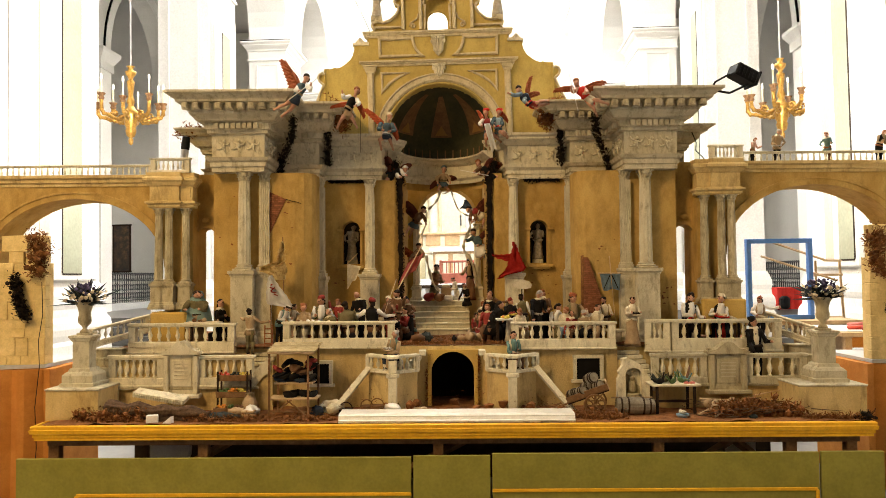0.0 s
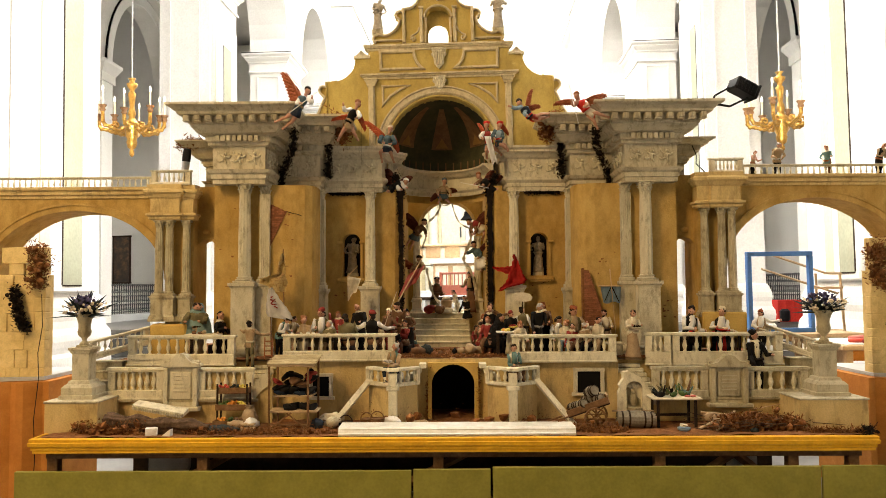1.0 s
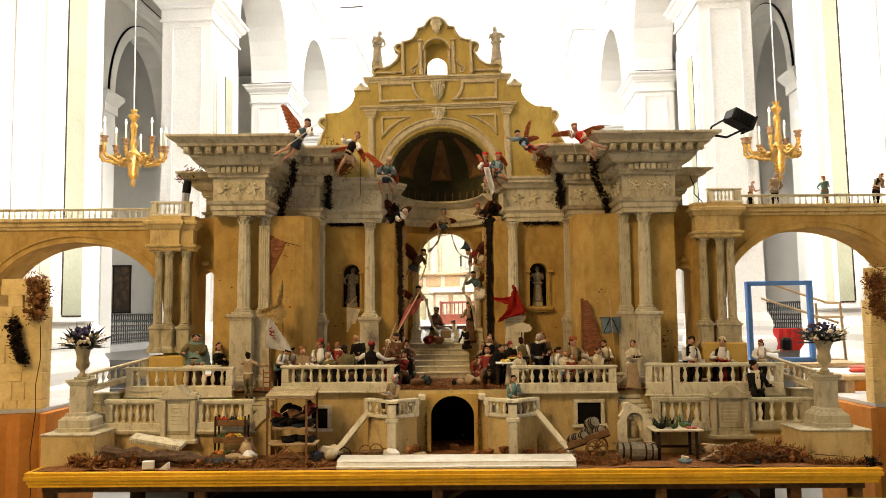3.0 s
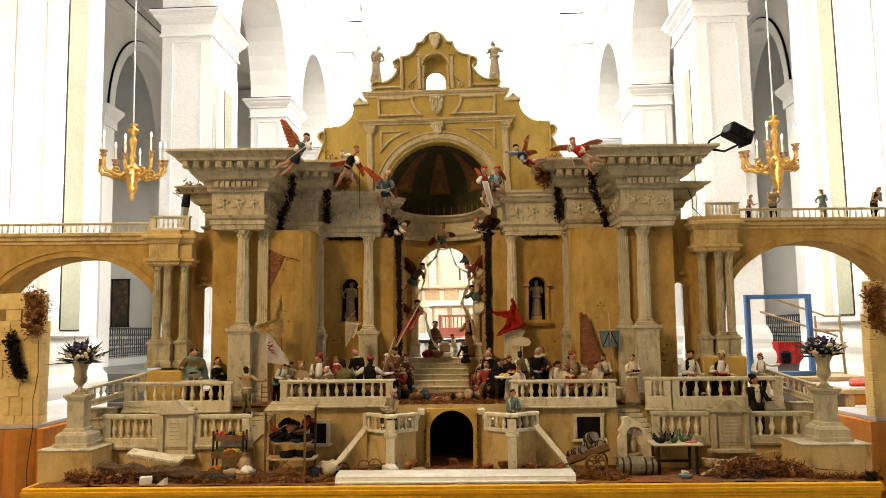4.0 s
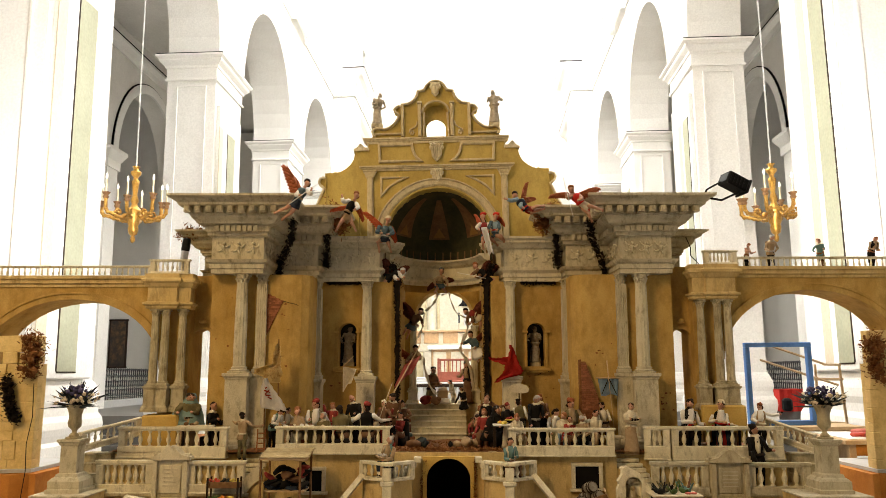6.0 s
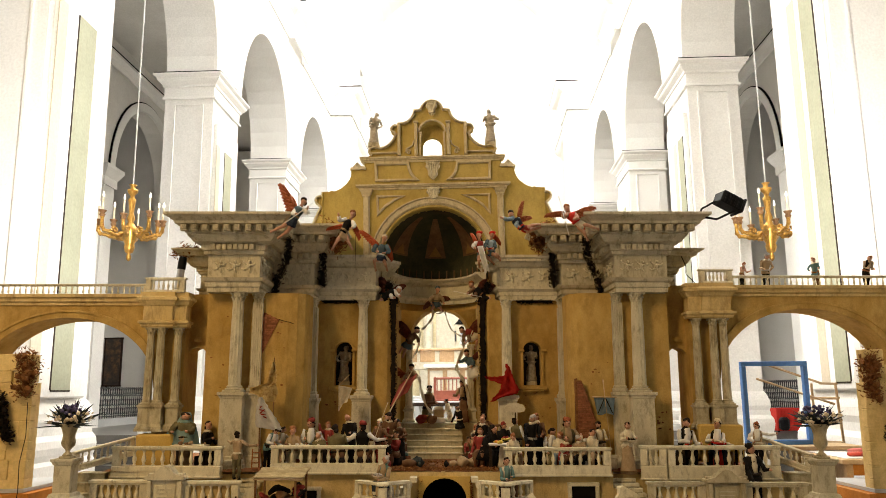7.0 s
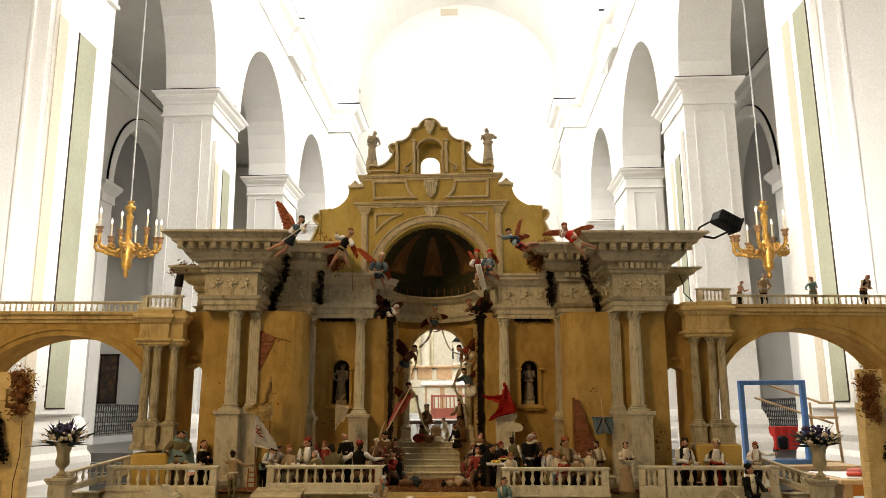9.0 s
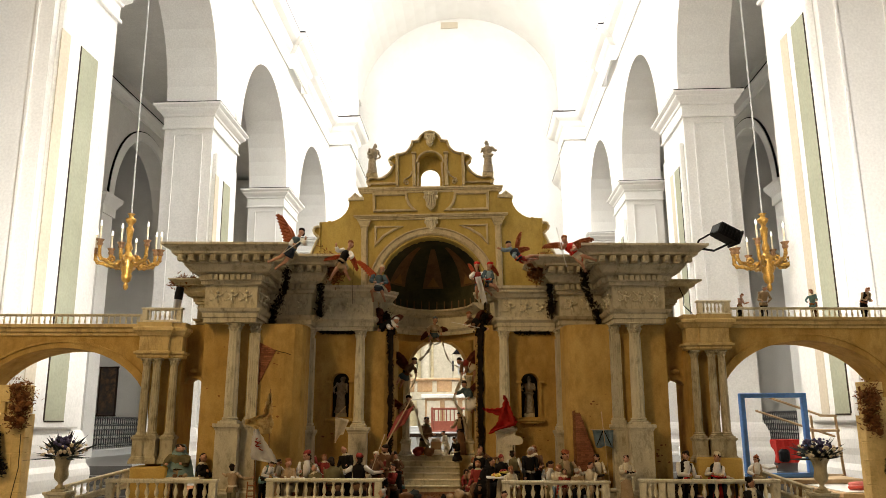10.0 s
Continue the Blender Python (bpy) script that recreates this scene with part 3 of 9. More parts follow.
for k, (xa, xb, zt) in enumerate(PANELS):
    th = thing("front_panel", pose((xa + xb) / 2, -0.03, TZ), "olive green painted wooden panel with ochre moulding before the stage", "panel", "panels before the stage")
    w, h = xb - xa, zt - TZ
    bm = bmesh.new()
    box(bm, (0, 0, h / 2), (w - 0.004, 0.03, h), bevel=0.003)
    part("board", bm, OLIVE, th)
    if w > 1:
        x0, x1 = (-w / 2 + 0.40, w / 2 + 0.0) if k == 0 else (-w / 2, w / 2 - 0.02)
        bm = bmesh.new()
        box(bm, ((x0 + x1) / 2, -0.02, h - 0.235), (x1 - x0, 0.014, 0.022), bevel=0.004)
        box(bm, (x0 if k == 0 else x1, -0.02, (h - 0.235) / 2), (0.022, 0.0145, h - 0.24), bevel=0.004)
        part("moulding", bm, GOLD_PAINT, th, "ochre painted moulding strip")

# ---------------------------------------------------------------- columns


def shaft_mesh(r, h, n=24, flute=0.10):
    bm = bmesh.new()
    prof = [(r, 0), (r, h * 0.3), (r * 0.97, h * 0.55), (r * 0.92, h * 0.8), (r * 0.86, h)]
    lathe(bm, prof, n, flute=flute)
    return bm


def capital_bm(r, h):
    """A leafy capital: bell, two rows of leaves, corner scrolls and a slab."""
    bm = bmesh.new()
    lathe(bm, [(r * 0.9, 0), (r * 1.02, h * 0.06), (r * 0.88, h * 0.1), (r * 0.92, h * 0.5), (r * 1.25, h * 0.85)], 16)
    for row, (z, rr, n) in enumerate(((0.1, 0.95, 8), (0.42, 1.0, 8))):
        for i in range(n):
            a = 2 * math.pi * (i + 0.5 * row) / n
            m = Matrix.Rotation(a, 4, "Z")
            ball(bm, (r * rr * 1.02, 0, h * (z + 0.17)), (r * 0.14, r * 0.3, h * 0.2), m, seg=6, rings=4)
            ball(bm, (r * rr * 1.24, 0, h * (z + 0.33)), (r * 0.15, r * 0.2, h * 0.07), m, seg=6, rings=4)
    for i in range(4):
        m = Matrix.Rotation(math.pi / 4 + i * math.pi / 2, 4, "Z")
        ball(bm, (r * 1.5, 0, h * 0.78), (r * 0.25, r * 0.16, h * 0.12), m, seg=8, rings=5)
    box(bm, (0, 0, h * 0.94), (r * 2.7, r * 2.7, h * 0.12), bevel=r * 0.08)
    return bm


def base_bm(r, h):
    bm = bmesh.new()
    box(bm, (0, 0, h * 0.16), (r * 2.9, r * 2.9, h * 0.32), bevel=r * 0.06)
    lathe(bm, [(r * 1.38, h * 0.32), (r * 1.45, h * 0.42), (r * 1.36, h * 0.55), (r * 1.14, h * 0.6), (r * 1.12, h * 0.72), (r * 1.22, h * 0.8), (r * 1.18, h * 0.9), (r * 1.0, h)], 20)
    return bm


def pedestal_bm(w, d, h):
    bm = bmesh.new()
    ring = [(-w / 2, -d / 2), (w / 2, -d / 2), (w / 2, d / 2), (-w / 2, d / 2)]
    e = w * 0.09
    c = min(0.05, h * 0.14)
    prof = [(-w * 0.4, 0), (e * 2.0, 0), (e * 2.0, c * 0.7), (e * 1.5, c * 0.75), (e * 1.4, c * 1.3), (e * 0.7, c * 1.6), (e * 0.5, c * 1.9), (0, c * 2.0), (0, h - c), (e * 0.35, h - c * 0.95), (e * 0.45, h - c * 0.75), (e * 0.9, h - c * 0.55), (e * 1.3, h - c * 0.5), (e * 1.35, h - c * 0.1), (e * 1.2, h), (-w * 0.4, h)]
    sweep(bm, prof, ring, side=1, closed=True)
    return bm


def column(x, y, z0, zped, zcap, ztop, r, wped, label, group, mat=STONE, half=False):
    th = thing("column", pose(x, y, z0), label, "column", group)
    hb = (zcap - zped) * 0.07
    if zped > z0:
        part("pedestal", pedestal_bm(wped, wped, zped - z0), mat, th)
    part("base", base_bm(r, hb), mat, th, at=pose(0, 0, zped - z0), soft=False)
    part("shaft", shaft_mesh(r, zcap - zped - hb), mat, th, "fluted shaft", at=pose(0, 0, zped - z0 + hb))
    part("capital", capital_bm(r * 0.9, ztop - zcap), mat, th, "leafy carved capital", at=pose(0, 0, zcap - z0), soft=True)
    return th


def pilaster(x, y, z0, zped, zcap, ztop, w, d, label, group, mat=STONE):
    th = thing("pilaster", pose(x, y, z0), label, "pilaster", group)
    part("pedestal", pedestal_bm(w * 1.35, d * 2.0, zped - z0), mat, th)
    bm = bmesh.new()
    hb = (zcap - zped) * 0.07
    box(bm, (0, 0, hb * 0.3), (w * 1.35, d * 1.5, hb * 0.6), bevel=w * 0.04)
    box(bm, (0, 0, hb * 0.8), (w * 1.15, d * 1.25, hb * 0.4), bevel=w * 0.05)
    part("base", bm, mat, th, at=pose(0, 0, zped - z0))
    bm = bmesh.new()
    n = 5
    pts = [(-w / 2, d / 2)]
    for i in range(n):
        a, b = -w / 2 + w * i / n, -w / 2 + w * (i + 1) / n
        pts += [(a + w * 0.03, -d / 2), (a + w * 0.06, -d / 2 + w * 0.05), (b - w * 0.06, -d / 2 + w * 0.05), (b - w * 0.03, -d / 2)]
    pts.append((w / 2, d / 2))
    plan(bm, pts, zped - z0 + hb, zcap - z0)
    part("shaft", bm, mat, th, "fluted flat shaft")
    part("capital", capital_bm(w * 0.45, ztop - zcap), mat, th, "leafy carved capital", at=pose(0, 0, zcap - z0), soft=True)
    return th


# ---------------------------------------------------------------- the palace facade, two mirrored flanks
BIG = [(-0.3, 1.81), (0.0, 1.81), (0.0, 1.845), (0.012, 1.85), (0.012, 1.885), (0.03, 1.895), (0.045, 1.92), (0.0, 1.925), (0.0, 2.105), (0.03, 2.112), (0.03, 2.135), (0.045, 2.14),
       (0.045, 2.185), (0.10, 2.20), (0.11, 2.215), (0.13, 2.235), (0.14, 2.25), (0.14, 2.262), (0.15, 2.262), (0.15, 2.315), (0.215, 2.322), (0.222, 2.34), (0.25, 2.365), (0.262, 2.372), (0.285, 2.38), (0.285, 2.398), (-0.3, 2.398)]
SMALL = [(-0.2, 1.815), (0.0, 1.815), (0.0, 1.85), (0.01, 1.855), (0.01, 1.885), (0.035, 1.91), (0.035, 1.935), (0.0, 1.94), (0.0, 2.10), (0.03, 2.11), (0.05, 2.135), (0.08, 2.15), (0.08, 2.165), (0.10, 2.18), (0.10, 2.2), (-0.2, 2.2)]


def relief_bm(r):
    """A small dancing shape with scrolls, in low relief."""
    bm = bmesh.new()
    ball(bm, (0, -0.004, 0.0), (r * 0.24, 0.013, r * 0.36), seg=7, rings=5)
    ball(bm, (r * 0.14, -0.007, r * 0.58), (r * 0.2, 0.014, r * 0.2), seg=7, rings=5)
    for a, b in (((-r * 0.1, r * 0.22), (-r * 0.62, r * 0.5)), ((r * 0.15, r * 0.2), (r * 0.6, r * 0.08)), ((-r * 0.1, -r * 0.25), (-r * 0.58, -r * 0.5)), ((r * 0.08, -r * 0.28), (r * 0.3, -r * 0.82)), ((-r * 0.62, r * 0.5), (-r * 0.72, r * 0.85)), ((-r * 0.58, -r * 0.5), (-r * 0.85, -r * 0.3)), ((r * 0.6, r * 0.08), (r * 0.85, r * 0.4))):
        limb(bm, (a[0], -0.003, a[1]), (b[0], -0.004, b[1]), r * 0.13, r * 0.09, n=6)
    return bm


ROSE = smooth(mesh_from(relief_bm(0.062), "relief", STONE_PALE))
bm = bmesh.new()
box(bm, (0, 0, 0), (0.034, 0.05, 0.046), bevel=0.003)
DENTIL = mesh_from(bm, "dentil", STONE)
bm = bmesh.new()
box(bm, (0, 0, 0.006), (0.045, 0.07, 0.04), bevel=0.003)
for q in (-0.014, 0.0, 0.014):
    box(bm, (q, -0.036, 0.006), (0.009, 0.008, 0.034))
box(bm, (0, 0, -0.017), (0.05, 0.06, 0.008))
MODILLION = mesh_from(bm, "modillion", STONE)


def along(th, mesh, name, a, b, n, z, back, ends=True):
    """Copies of a small piece along the front from a to b."""
    d = Vector((b[0] - a[0], b[1] - a[1], 0))
    ang = math.degrees(math.atan2(d.y, d.x))
    for i in range(n):
        t = (i + 0.5) / n
        p = Vector((a[0], a[1], 0)) + d * t
        part(name, mesh, None, th, at=pose(p.x, p.y, z, 0, 0, ang) @ pose(0, back, 0))


for s in (-1, 1):
    side = 1 if s < 0 else -1
    mir = lambda pts: [(s * u, d) for u, d in pts]
    # walls
    bm = bmesh.new()
    out = [(1.85, 1.9), (1.85, 1.07), (1.20, 1.07), (1.13, 1.085), (1.075, 1.13), (1.055, 1.20), (1.05, 1.63), (1.05, 1.9)]
    plan(bm, mir(out), 0.42, 1.815)
    flank = thing("palace_flank", pose(0, 0, 0), "ochre plastered palace wing with a grey stone entablature", "building model", "palace flanks")
    wall = part("wall", bm, OCHRE, flank, "stained ochre plaster wall")
    # niche wall with an arched recess
    cu, nw, zb, zs = 0.815, 0.078, 1.085, 1.38
    bm = bmesh.new()
    arc = arc_pts(cu, zs, nw, nw, 0, 90, 6)
    arc2 = arc_pts(cu, zs, nw, nw, 90, 180, 6)
    right = [(cu, 1.82), (1.06, 1.82), (1.06, 0.42), (cu, 0.42), (cu, zb), (cu + nw, zb)] + arc
    left = [(cu, 1.82), (cu, zs + nw)] + arc2[1:] + [(cu - nw, zb), (cu, zb), (cu, 0.42), (0.46, 0.42), (0.46, 1.82)]
    for o in (right, left):
        prism(bm, [(s * u, z) for u, z in o], 1.60, 1.72)
    bmesh.ops.remove_doubles(bm, verts=bm.verts[:], dist=0.0005)
    part("niche_wall", bm, OCHRE, flank, "ochre plaster wall with an arched niche")
    # black back stands in for the shade deep in the niche
    bm = bmesh.new()
    box(bm, (s * cu, 1.80, 1.25), (0.24, 0.02, 0.5))
    part("niche_back", bm, SHADE_BLACK, flank, "niche back coloured black for the shade inside")
    bm = bmesh.new()
    fr = [(cu + nw + 0.022, zb - 0.01)] + arc_pts(cu, zs, nw + 0.022, nw + 0.022, 0, 180, 14) + [(cu - nw - 0.022, zb - 0.01), (cu - nw, zb - 0.01)] + arc_pts(cu, zs, nw, nw, 180, 0, 14) + [(cu + nw, zb - 0.01)]
    prism(bm, [(s * u, z) for u, z in fr], 1.585, 1.6)
    box(bm, (s * cu, 1.575, zb - 0.025), (0.235, 0.05, 0.026), bevel=0.004)
    box(bm, (s * cu, 1.58, zb - 0.045), (0.19, 0.04, 0.018), bevel=0.004)
    for q in (-1, 1):
        box(bm, (s * cu + q * (nw + 0.018), 1.58, zs), (0.05, 0.035, 0.018), bevel=0.003)
    part("niche_frame", bm, OCHRE, flank, "moulded niche frame with a sill")
    # wall that turns from the niche bay into the apse
    bm = bmesh.new()
    plan(bm, mir([(0.50, 1.60), (0.44, 1.605), (0.385, 1.64), (0.365, 1.72), (0.365, 2.45), (0.50, 2.45)]), 0.42, 1.87)
    part("apse_jamb", bm, OCHRE, flank, "rounded ochre plaster jamb")
    # entablatures
    path = mir([(1.832, 1.7), (1.832, 0.95), (1.417, 0.95), (1.417, 1.38), (1.06, 1.38), (1.06, 1.75)])
    bm = bmesh.new()
    sweep(bm, BIG, path, side=side)
    ent = part("entablature", bm, STONE, flank, "grey stone entablature with a deep stepped cornice")
    bm = bmesh.new()
    sweep(bm, SMALL, mir([(1.04, 1.56), (0.545, 1.56), (0.53, 1.75), (0.42, 1.9)]), side=side)
    ent2 = part("inner_entablature", bm, STONE_PALE, flank, "pale stone entablature over the niche bay")
    bm = bmesh.new()
    low = [(o * 0.7, 1.81 + (z - 1.81) * 0.66) for o, z in BIG]
    sweep(bm, low, mir([(2.0, 1.75), (2.0, 1.32), (1.80, 1.32)]), side=side)
    part("outer_entablature", bm, STONE_DARK, flank, "lower stone cornice on the outer side")
    # small pieces of the cornice
    for (a, b, n) in (((1.80, 0.95), (1.45, 0.95), 7), ((1.417, 0.98), (1.417, 1.36), 6), ((1.38, 1.38), (1.09, 1.38), 5)):
        A, B = (s * a[0], a[1]), (s * b[0], b[1])
        if s > 0:
            A, B = B, A
        along(ent, DENTIL, "dentil", A, B, n + 1, 2.162, -0.052)
    for (a, b, n) in (((2.02, 0.95), (1.26, 0.95), 9), ((1.417, 0.75), (1.417, 1.2), 6), ((1.24, 1.38), (0.93, 1.38), 4)):
        A, B = (s * a[0], a[1]), (s * b[0], b[1])
        if s > 0:
            A, B = B, A
        along(ent, MODILLION, "modillion", A, B, n, 2.288, -0.185)
    for (a, b, n, e) in (((1.80, 0.95), (1.45, 0.95), 3, ent), ((1.417, 1.0), (1.417, 1.36), 3, ent), ((1.36, 1.38), (1.08, 1.38), 2, ent), ((1.0, 1.56), (0.57, 1.56), 3, ent2)):
        A, B = (s * a[0], a[1]), (s * b[0], b[1])
        if s > 0:
            A, B = B, A
        along(e, ROSE, "relief", A, B, n, 2.015, -0.004)
    # columns and pilasters
    column(s * 1.585, 0.99, 0.45, 1.03, 1.735, 1.815, 0.052, 0.17, "tall fluted grey stone column on a high pedestal", "palace columns")
    pilaster(s * 1.44, 1.065, 0.45, 1.03, 1.735, 1.815, 0.085, 0.07, "fluted grey stone pilaster beside a column", "palace pilasters")
    pilaster(s * 1.062, 1.42, 0.45, 0.98, 1.735, 1.815, 0.088, 0.09, "narrow stone pilaster beside the niche bay", "palace pilasters")
    column(s * 0.617 - 0.027, 1.52, 0.45, 1.0, 1.74, 1.815, 0.044, 0.15, "slender pale stone column on a pedestal before the niche bay", "palace columns", STONE_PALE)

# ---------------------------------------------------------------- the fronton and the apse behind it
FX = -0.03
fronton = thing("fronton", pose(FX, 1.66, 2.2) @ pose(0, 0, 0, 0, -1.3, 0) @ pose(0, 0, -2.2), "yellow plastered curved gable with a great round arch", "building model")
R_IN, ZC = 0.475, 2.19
TIP = [(0, 3.695), (0.03, 3.69), (0.055, 3.678), (0.08, 3.655), (0.095, 3.628), (0.105, 3.606), (0.162, 3.60), (0.168, 3.57), (0.178, 3.545), (0.195, 3.52), (0.222, 3.494), (0.25, 3.482), (0.295, 3.476)]
VOLUTE = [(0.32, 3.447), (0.345, 3.456), (0.37, 3.448), (0.385, 3.425), (0.378, 3.402), (0.357, 3.39), (0.345, 3.372), (0.352, 3.345), (0.372, 3.31), (0.40, 3.28), (0.44, 3.252), (0.48, 3.24), (0.51, 3.246), (0.545, 3.252), (0.575, 3.24), (0.588, 3.215), (0.578, 3.19), (0.56, 3.178)]
FLANK = [(0.737, 3.04), (0.744, 3.0), (0.757, 2.955), (0.785, 2.91), (0.83, 2.872), (0.87, 2.85), (0.905, 2.84), (0.915, 2.85), (0.94, 2.84), (1.012, 2.835), (1.014, 2.795), (1.04, 2.803), (1.065, 2.793), (1.077, 2.765), (1.066, 2.735), (1.04, 2.715), (1.026, 2.70), (1.045, 2.665), (1.065, 2.62), (1.09, 2.56), (1.12, 2.50), (1.16, 2.45), (1.20, 2.42), (1.21, 2.15), (R_IN, 2.15)]
arch_h = arc_pts(0, ZC, R_IN, R_IN, 0, 90, 14)
OCZ, OCR = 3.268, 0.09
for s in (-1, 1):
    # lower leaf with the great arch; upper leaf with the deep niche; thin back leaf with the round-headed window
    low = FLANK + arch_h + [(0, 3.15), (0.62, 3.15), (0.62, 3.04)]
    nich = [(0.11, 3.15), (0.11, 3.385)] + arc_pts(0, 3.385, 0.11, 0.098, 0, 90, 8)
    up = TIP + VOLUTE + [(0.60, 3.15)] + nich
    back = [(0, 3.50), (0.15, 3.50), (0.15, 3.15), (OCR, 3.15)] + arc_pts(0, OCZ, OCR, OCR, 0, 90, 8)
    for o, y0, y1 in ((low, 0, 0.12), (up, 0, 0.0995), (back, 0.10, 0.14)):
        bm = bmesh.new()
        prism(bm, [(s * x, z) for x, z in o], y0, y1)
        part("gable_wall", bm, GABLE_PLASTER, fronton, "yellow plaster gable")


def strip(pts, w, y0, y1, mat, name, label=""):
    """A raised moulding of width w that follows (x, z) points."""
    bm = bmesh.new()
    V = [Vector((x, 0, z)) for x, z in pts]
    rows = []
    closed = (V[0] - V[-1]).length < 1e-6
    if closed:
        V = V[:-1]
    n = len(V)
    for i in range(n):
        ds = []
        if i > 0 or closed:
            ds.append((V[i] - V[i - 1]).normalized())
        if i < n - 1 or closed:
            ds.append((V[(i + 1) % n] - V[i]).normalized())
        ns = [Vector((-d.z, 0, d.x)) for d in ds]
        q = ns[0] if len(ns) == 1 else (ns[0] + ns[1]) / max(0.3, 1 + ns[0].dot(ns[1]))
        a, b = V[i] + q * w / 2, V[i] - q * w / 2
        c, d = V[i] + q * w * 0.28, V[i] - q * w * 0.28
        rows.append([bm.verts.new((a.x, y1, a.z)), bm.verts.new((a.x, y0 * 0.5 + y1 * 0.5, a.z)), bm.verts.new((c.x, y0, c.z)), bm.verts.new((d.x, y0, d.z)), bm.verts.new((b.x, y0 * 0.5 + y1 * 0.5, b.z)), bm.verts.new((b.x, y1, b.z))])
    for i in range(n if closed else n - 1):
        a, b = rows[i], rows[(i + 1) % n]
        for j in range(6):
            bm.faces.new((a[j], a[(j + 1) % 6], b[(j + 1) % 6], b[j]))
    if not closed:
        bm.faces.new(rows[0])
        bm.faces.new(rows[-1][::-1])
    return part(name, bm, mat, fronton, label)


strip(arc_pts(0, ZC, R_IN + 0.062, R_IN + 0.062, 0, 180, 30), 0.07, -0.028, 0, CREAM_STONE, "archivolt", "moulded arch ring")
strip(arc_pts(0, ZC, R_IN + 0.092, R_IN + 0.092, 0, 180, 30), 0.018, -0.042, -0.015, CREAM_STONE, "archivolt_bead")
strip(arc_pts(0, ZC, R_IN + 0.014, R_IN + 0.014, 0, 180, 30), 0.022, -0.02, 0, GABLE_PLASTER, "archivolt_bead")
for s in (-1, 1):
    strip([(s * 0.605, 2.15), (s * 0.605, 2.80)], 0.058, -0.042, 0, CREAM_STONE, "gable_pilaster", "flat plaster pilaster")
    bm = bmesh.new()
    sweep(bm, [(0, 2.775), (0.006, 2.775), (0.006, 2.79), (0.014, 2.80), (0.022, 2.825), (0.03, 2.83), (0.03, 2.842), (0, 2.842)], [(s * 0.605 - 0.03, 0), (s * 0.605 - 0.03, -0.042), (s * 0.605 + 0.03, -0.042), (s * 0.605 + 0.03, 0)], side=1)
    part("pilaster_cap", bm, CREAM_STONE, fronton)
    # spandrel triangles and upper panels
    tri = [(s * 0.505, 2.78), (s * 0.505, 2.615), (s * 0.44, 2.69), (s * 0.35, 2.748), (s * 0.265, 2.78), (s * 0.505, 2.78)]
    strip(tri, 0.022, -0.022, 0, CREAM_STONE, "spandrel_moulding")
    pan = [(s * 0.515, 2.93), (s * 0.52, 3.085), (s * 0.225, 3.085), (s * 0.218, 3.04), (s * 0.20, 2.99), (s * 0.175, 2.955), (s * 0.145, 2.93), (s * 0.515, 2.93)]
    strip(pan, 0.026, -0.026, 0, CREAM_STONE, "panel_moulding")
    strip([(s * (x - 0.008), z - 0.008) for x, z in VOLUTE], 0.022, -0.034, 0, CREAM_STONE, "volute_edge")
    strip([(s * 0.31, 3.188), (s * 0.56, 3.188)], 0.018, -0.03, 0, CREAM_STONE, "volute_edge")
    strip([(s * (x - 0.01), z - 0.008) for x, z in FLANK if 2.81 > z > 2.4 and x > 1.012], 0.02, -0.03, 0, CREAM_STONE, "volute_edge")
    strip([(s * 1.006, 2.16), (s * 1.006, 2.83)], 0.014, -0.02, 0, GABLE_PLASTER, "wall_edge")
    strip([(s * 0.305, 3.16), (s * 0.305, 3.47)], 0.03, -0.036, 0, CREAM_STONE, "attic_strip")
    strip([(s * 0.148, 3.16), (s * 0.148, 3.46)], 0.034, -0.03, 0, CREAM_STONE, "attic_strip")
    bm = bmesh.new()
    box(bm, (s * 0.148, -0.014, 3.475), (0.046, 0.05, 0.016), bevel=0.003)
    part("pilaster_cap", bm, CREAM_STONE, fronton)
    # slim inner pilaster of the niche with its cap
    bm = bmesh.new()
    prism(bm, [(s * 0.11, 3.16), (s * 0.122, 3.16), (s * 0.118, 3.37), (s * 0.124, 3.385), (s * 0.098, 3.385), (s * 0.10, 3.36)], -0.012, 0.06)
    part("niche_pilaster", bm, CREAM_STONE, fronton)
    sp = [(s * (0.222 + 0.026 * (1 - k / 14) * math.cos(k * 0.75)), 3.195 + 0.026 * (1 - k / 14) * math.sin(k * 0.75)) for k in range(12)]
    strip([(s * 0.17, 3.30), (s * 0.178, 3.265), (s * 0.20, 3.245), (s * 0.24, 3.225)] + sp, 0.013, -0.018, 0, CREAM_STONE, "scroll")
    strip([(s * x, z - 0.01) for x, z in TIP], 0.022, -0.034, 0, CREAM_STONE, "gable_edge")
    bm = bmesh.new()
    prism(bm, [(s * 0.612, 3.035), (s * 0.755, 3.035), (s * 0.757, 3.052), (s * 0.73, 3.06), (s * 0.70, 3.092), (s * 0.688, 3.102), (s * 0.676, 3.092), (s * 0.65, 3.064), (s * 0.612, 3.058)], -0.025, 0.13)
    part("gable_cap", bm, STONE_PALE, fronton, "small stone cap")
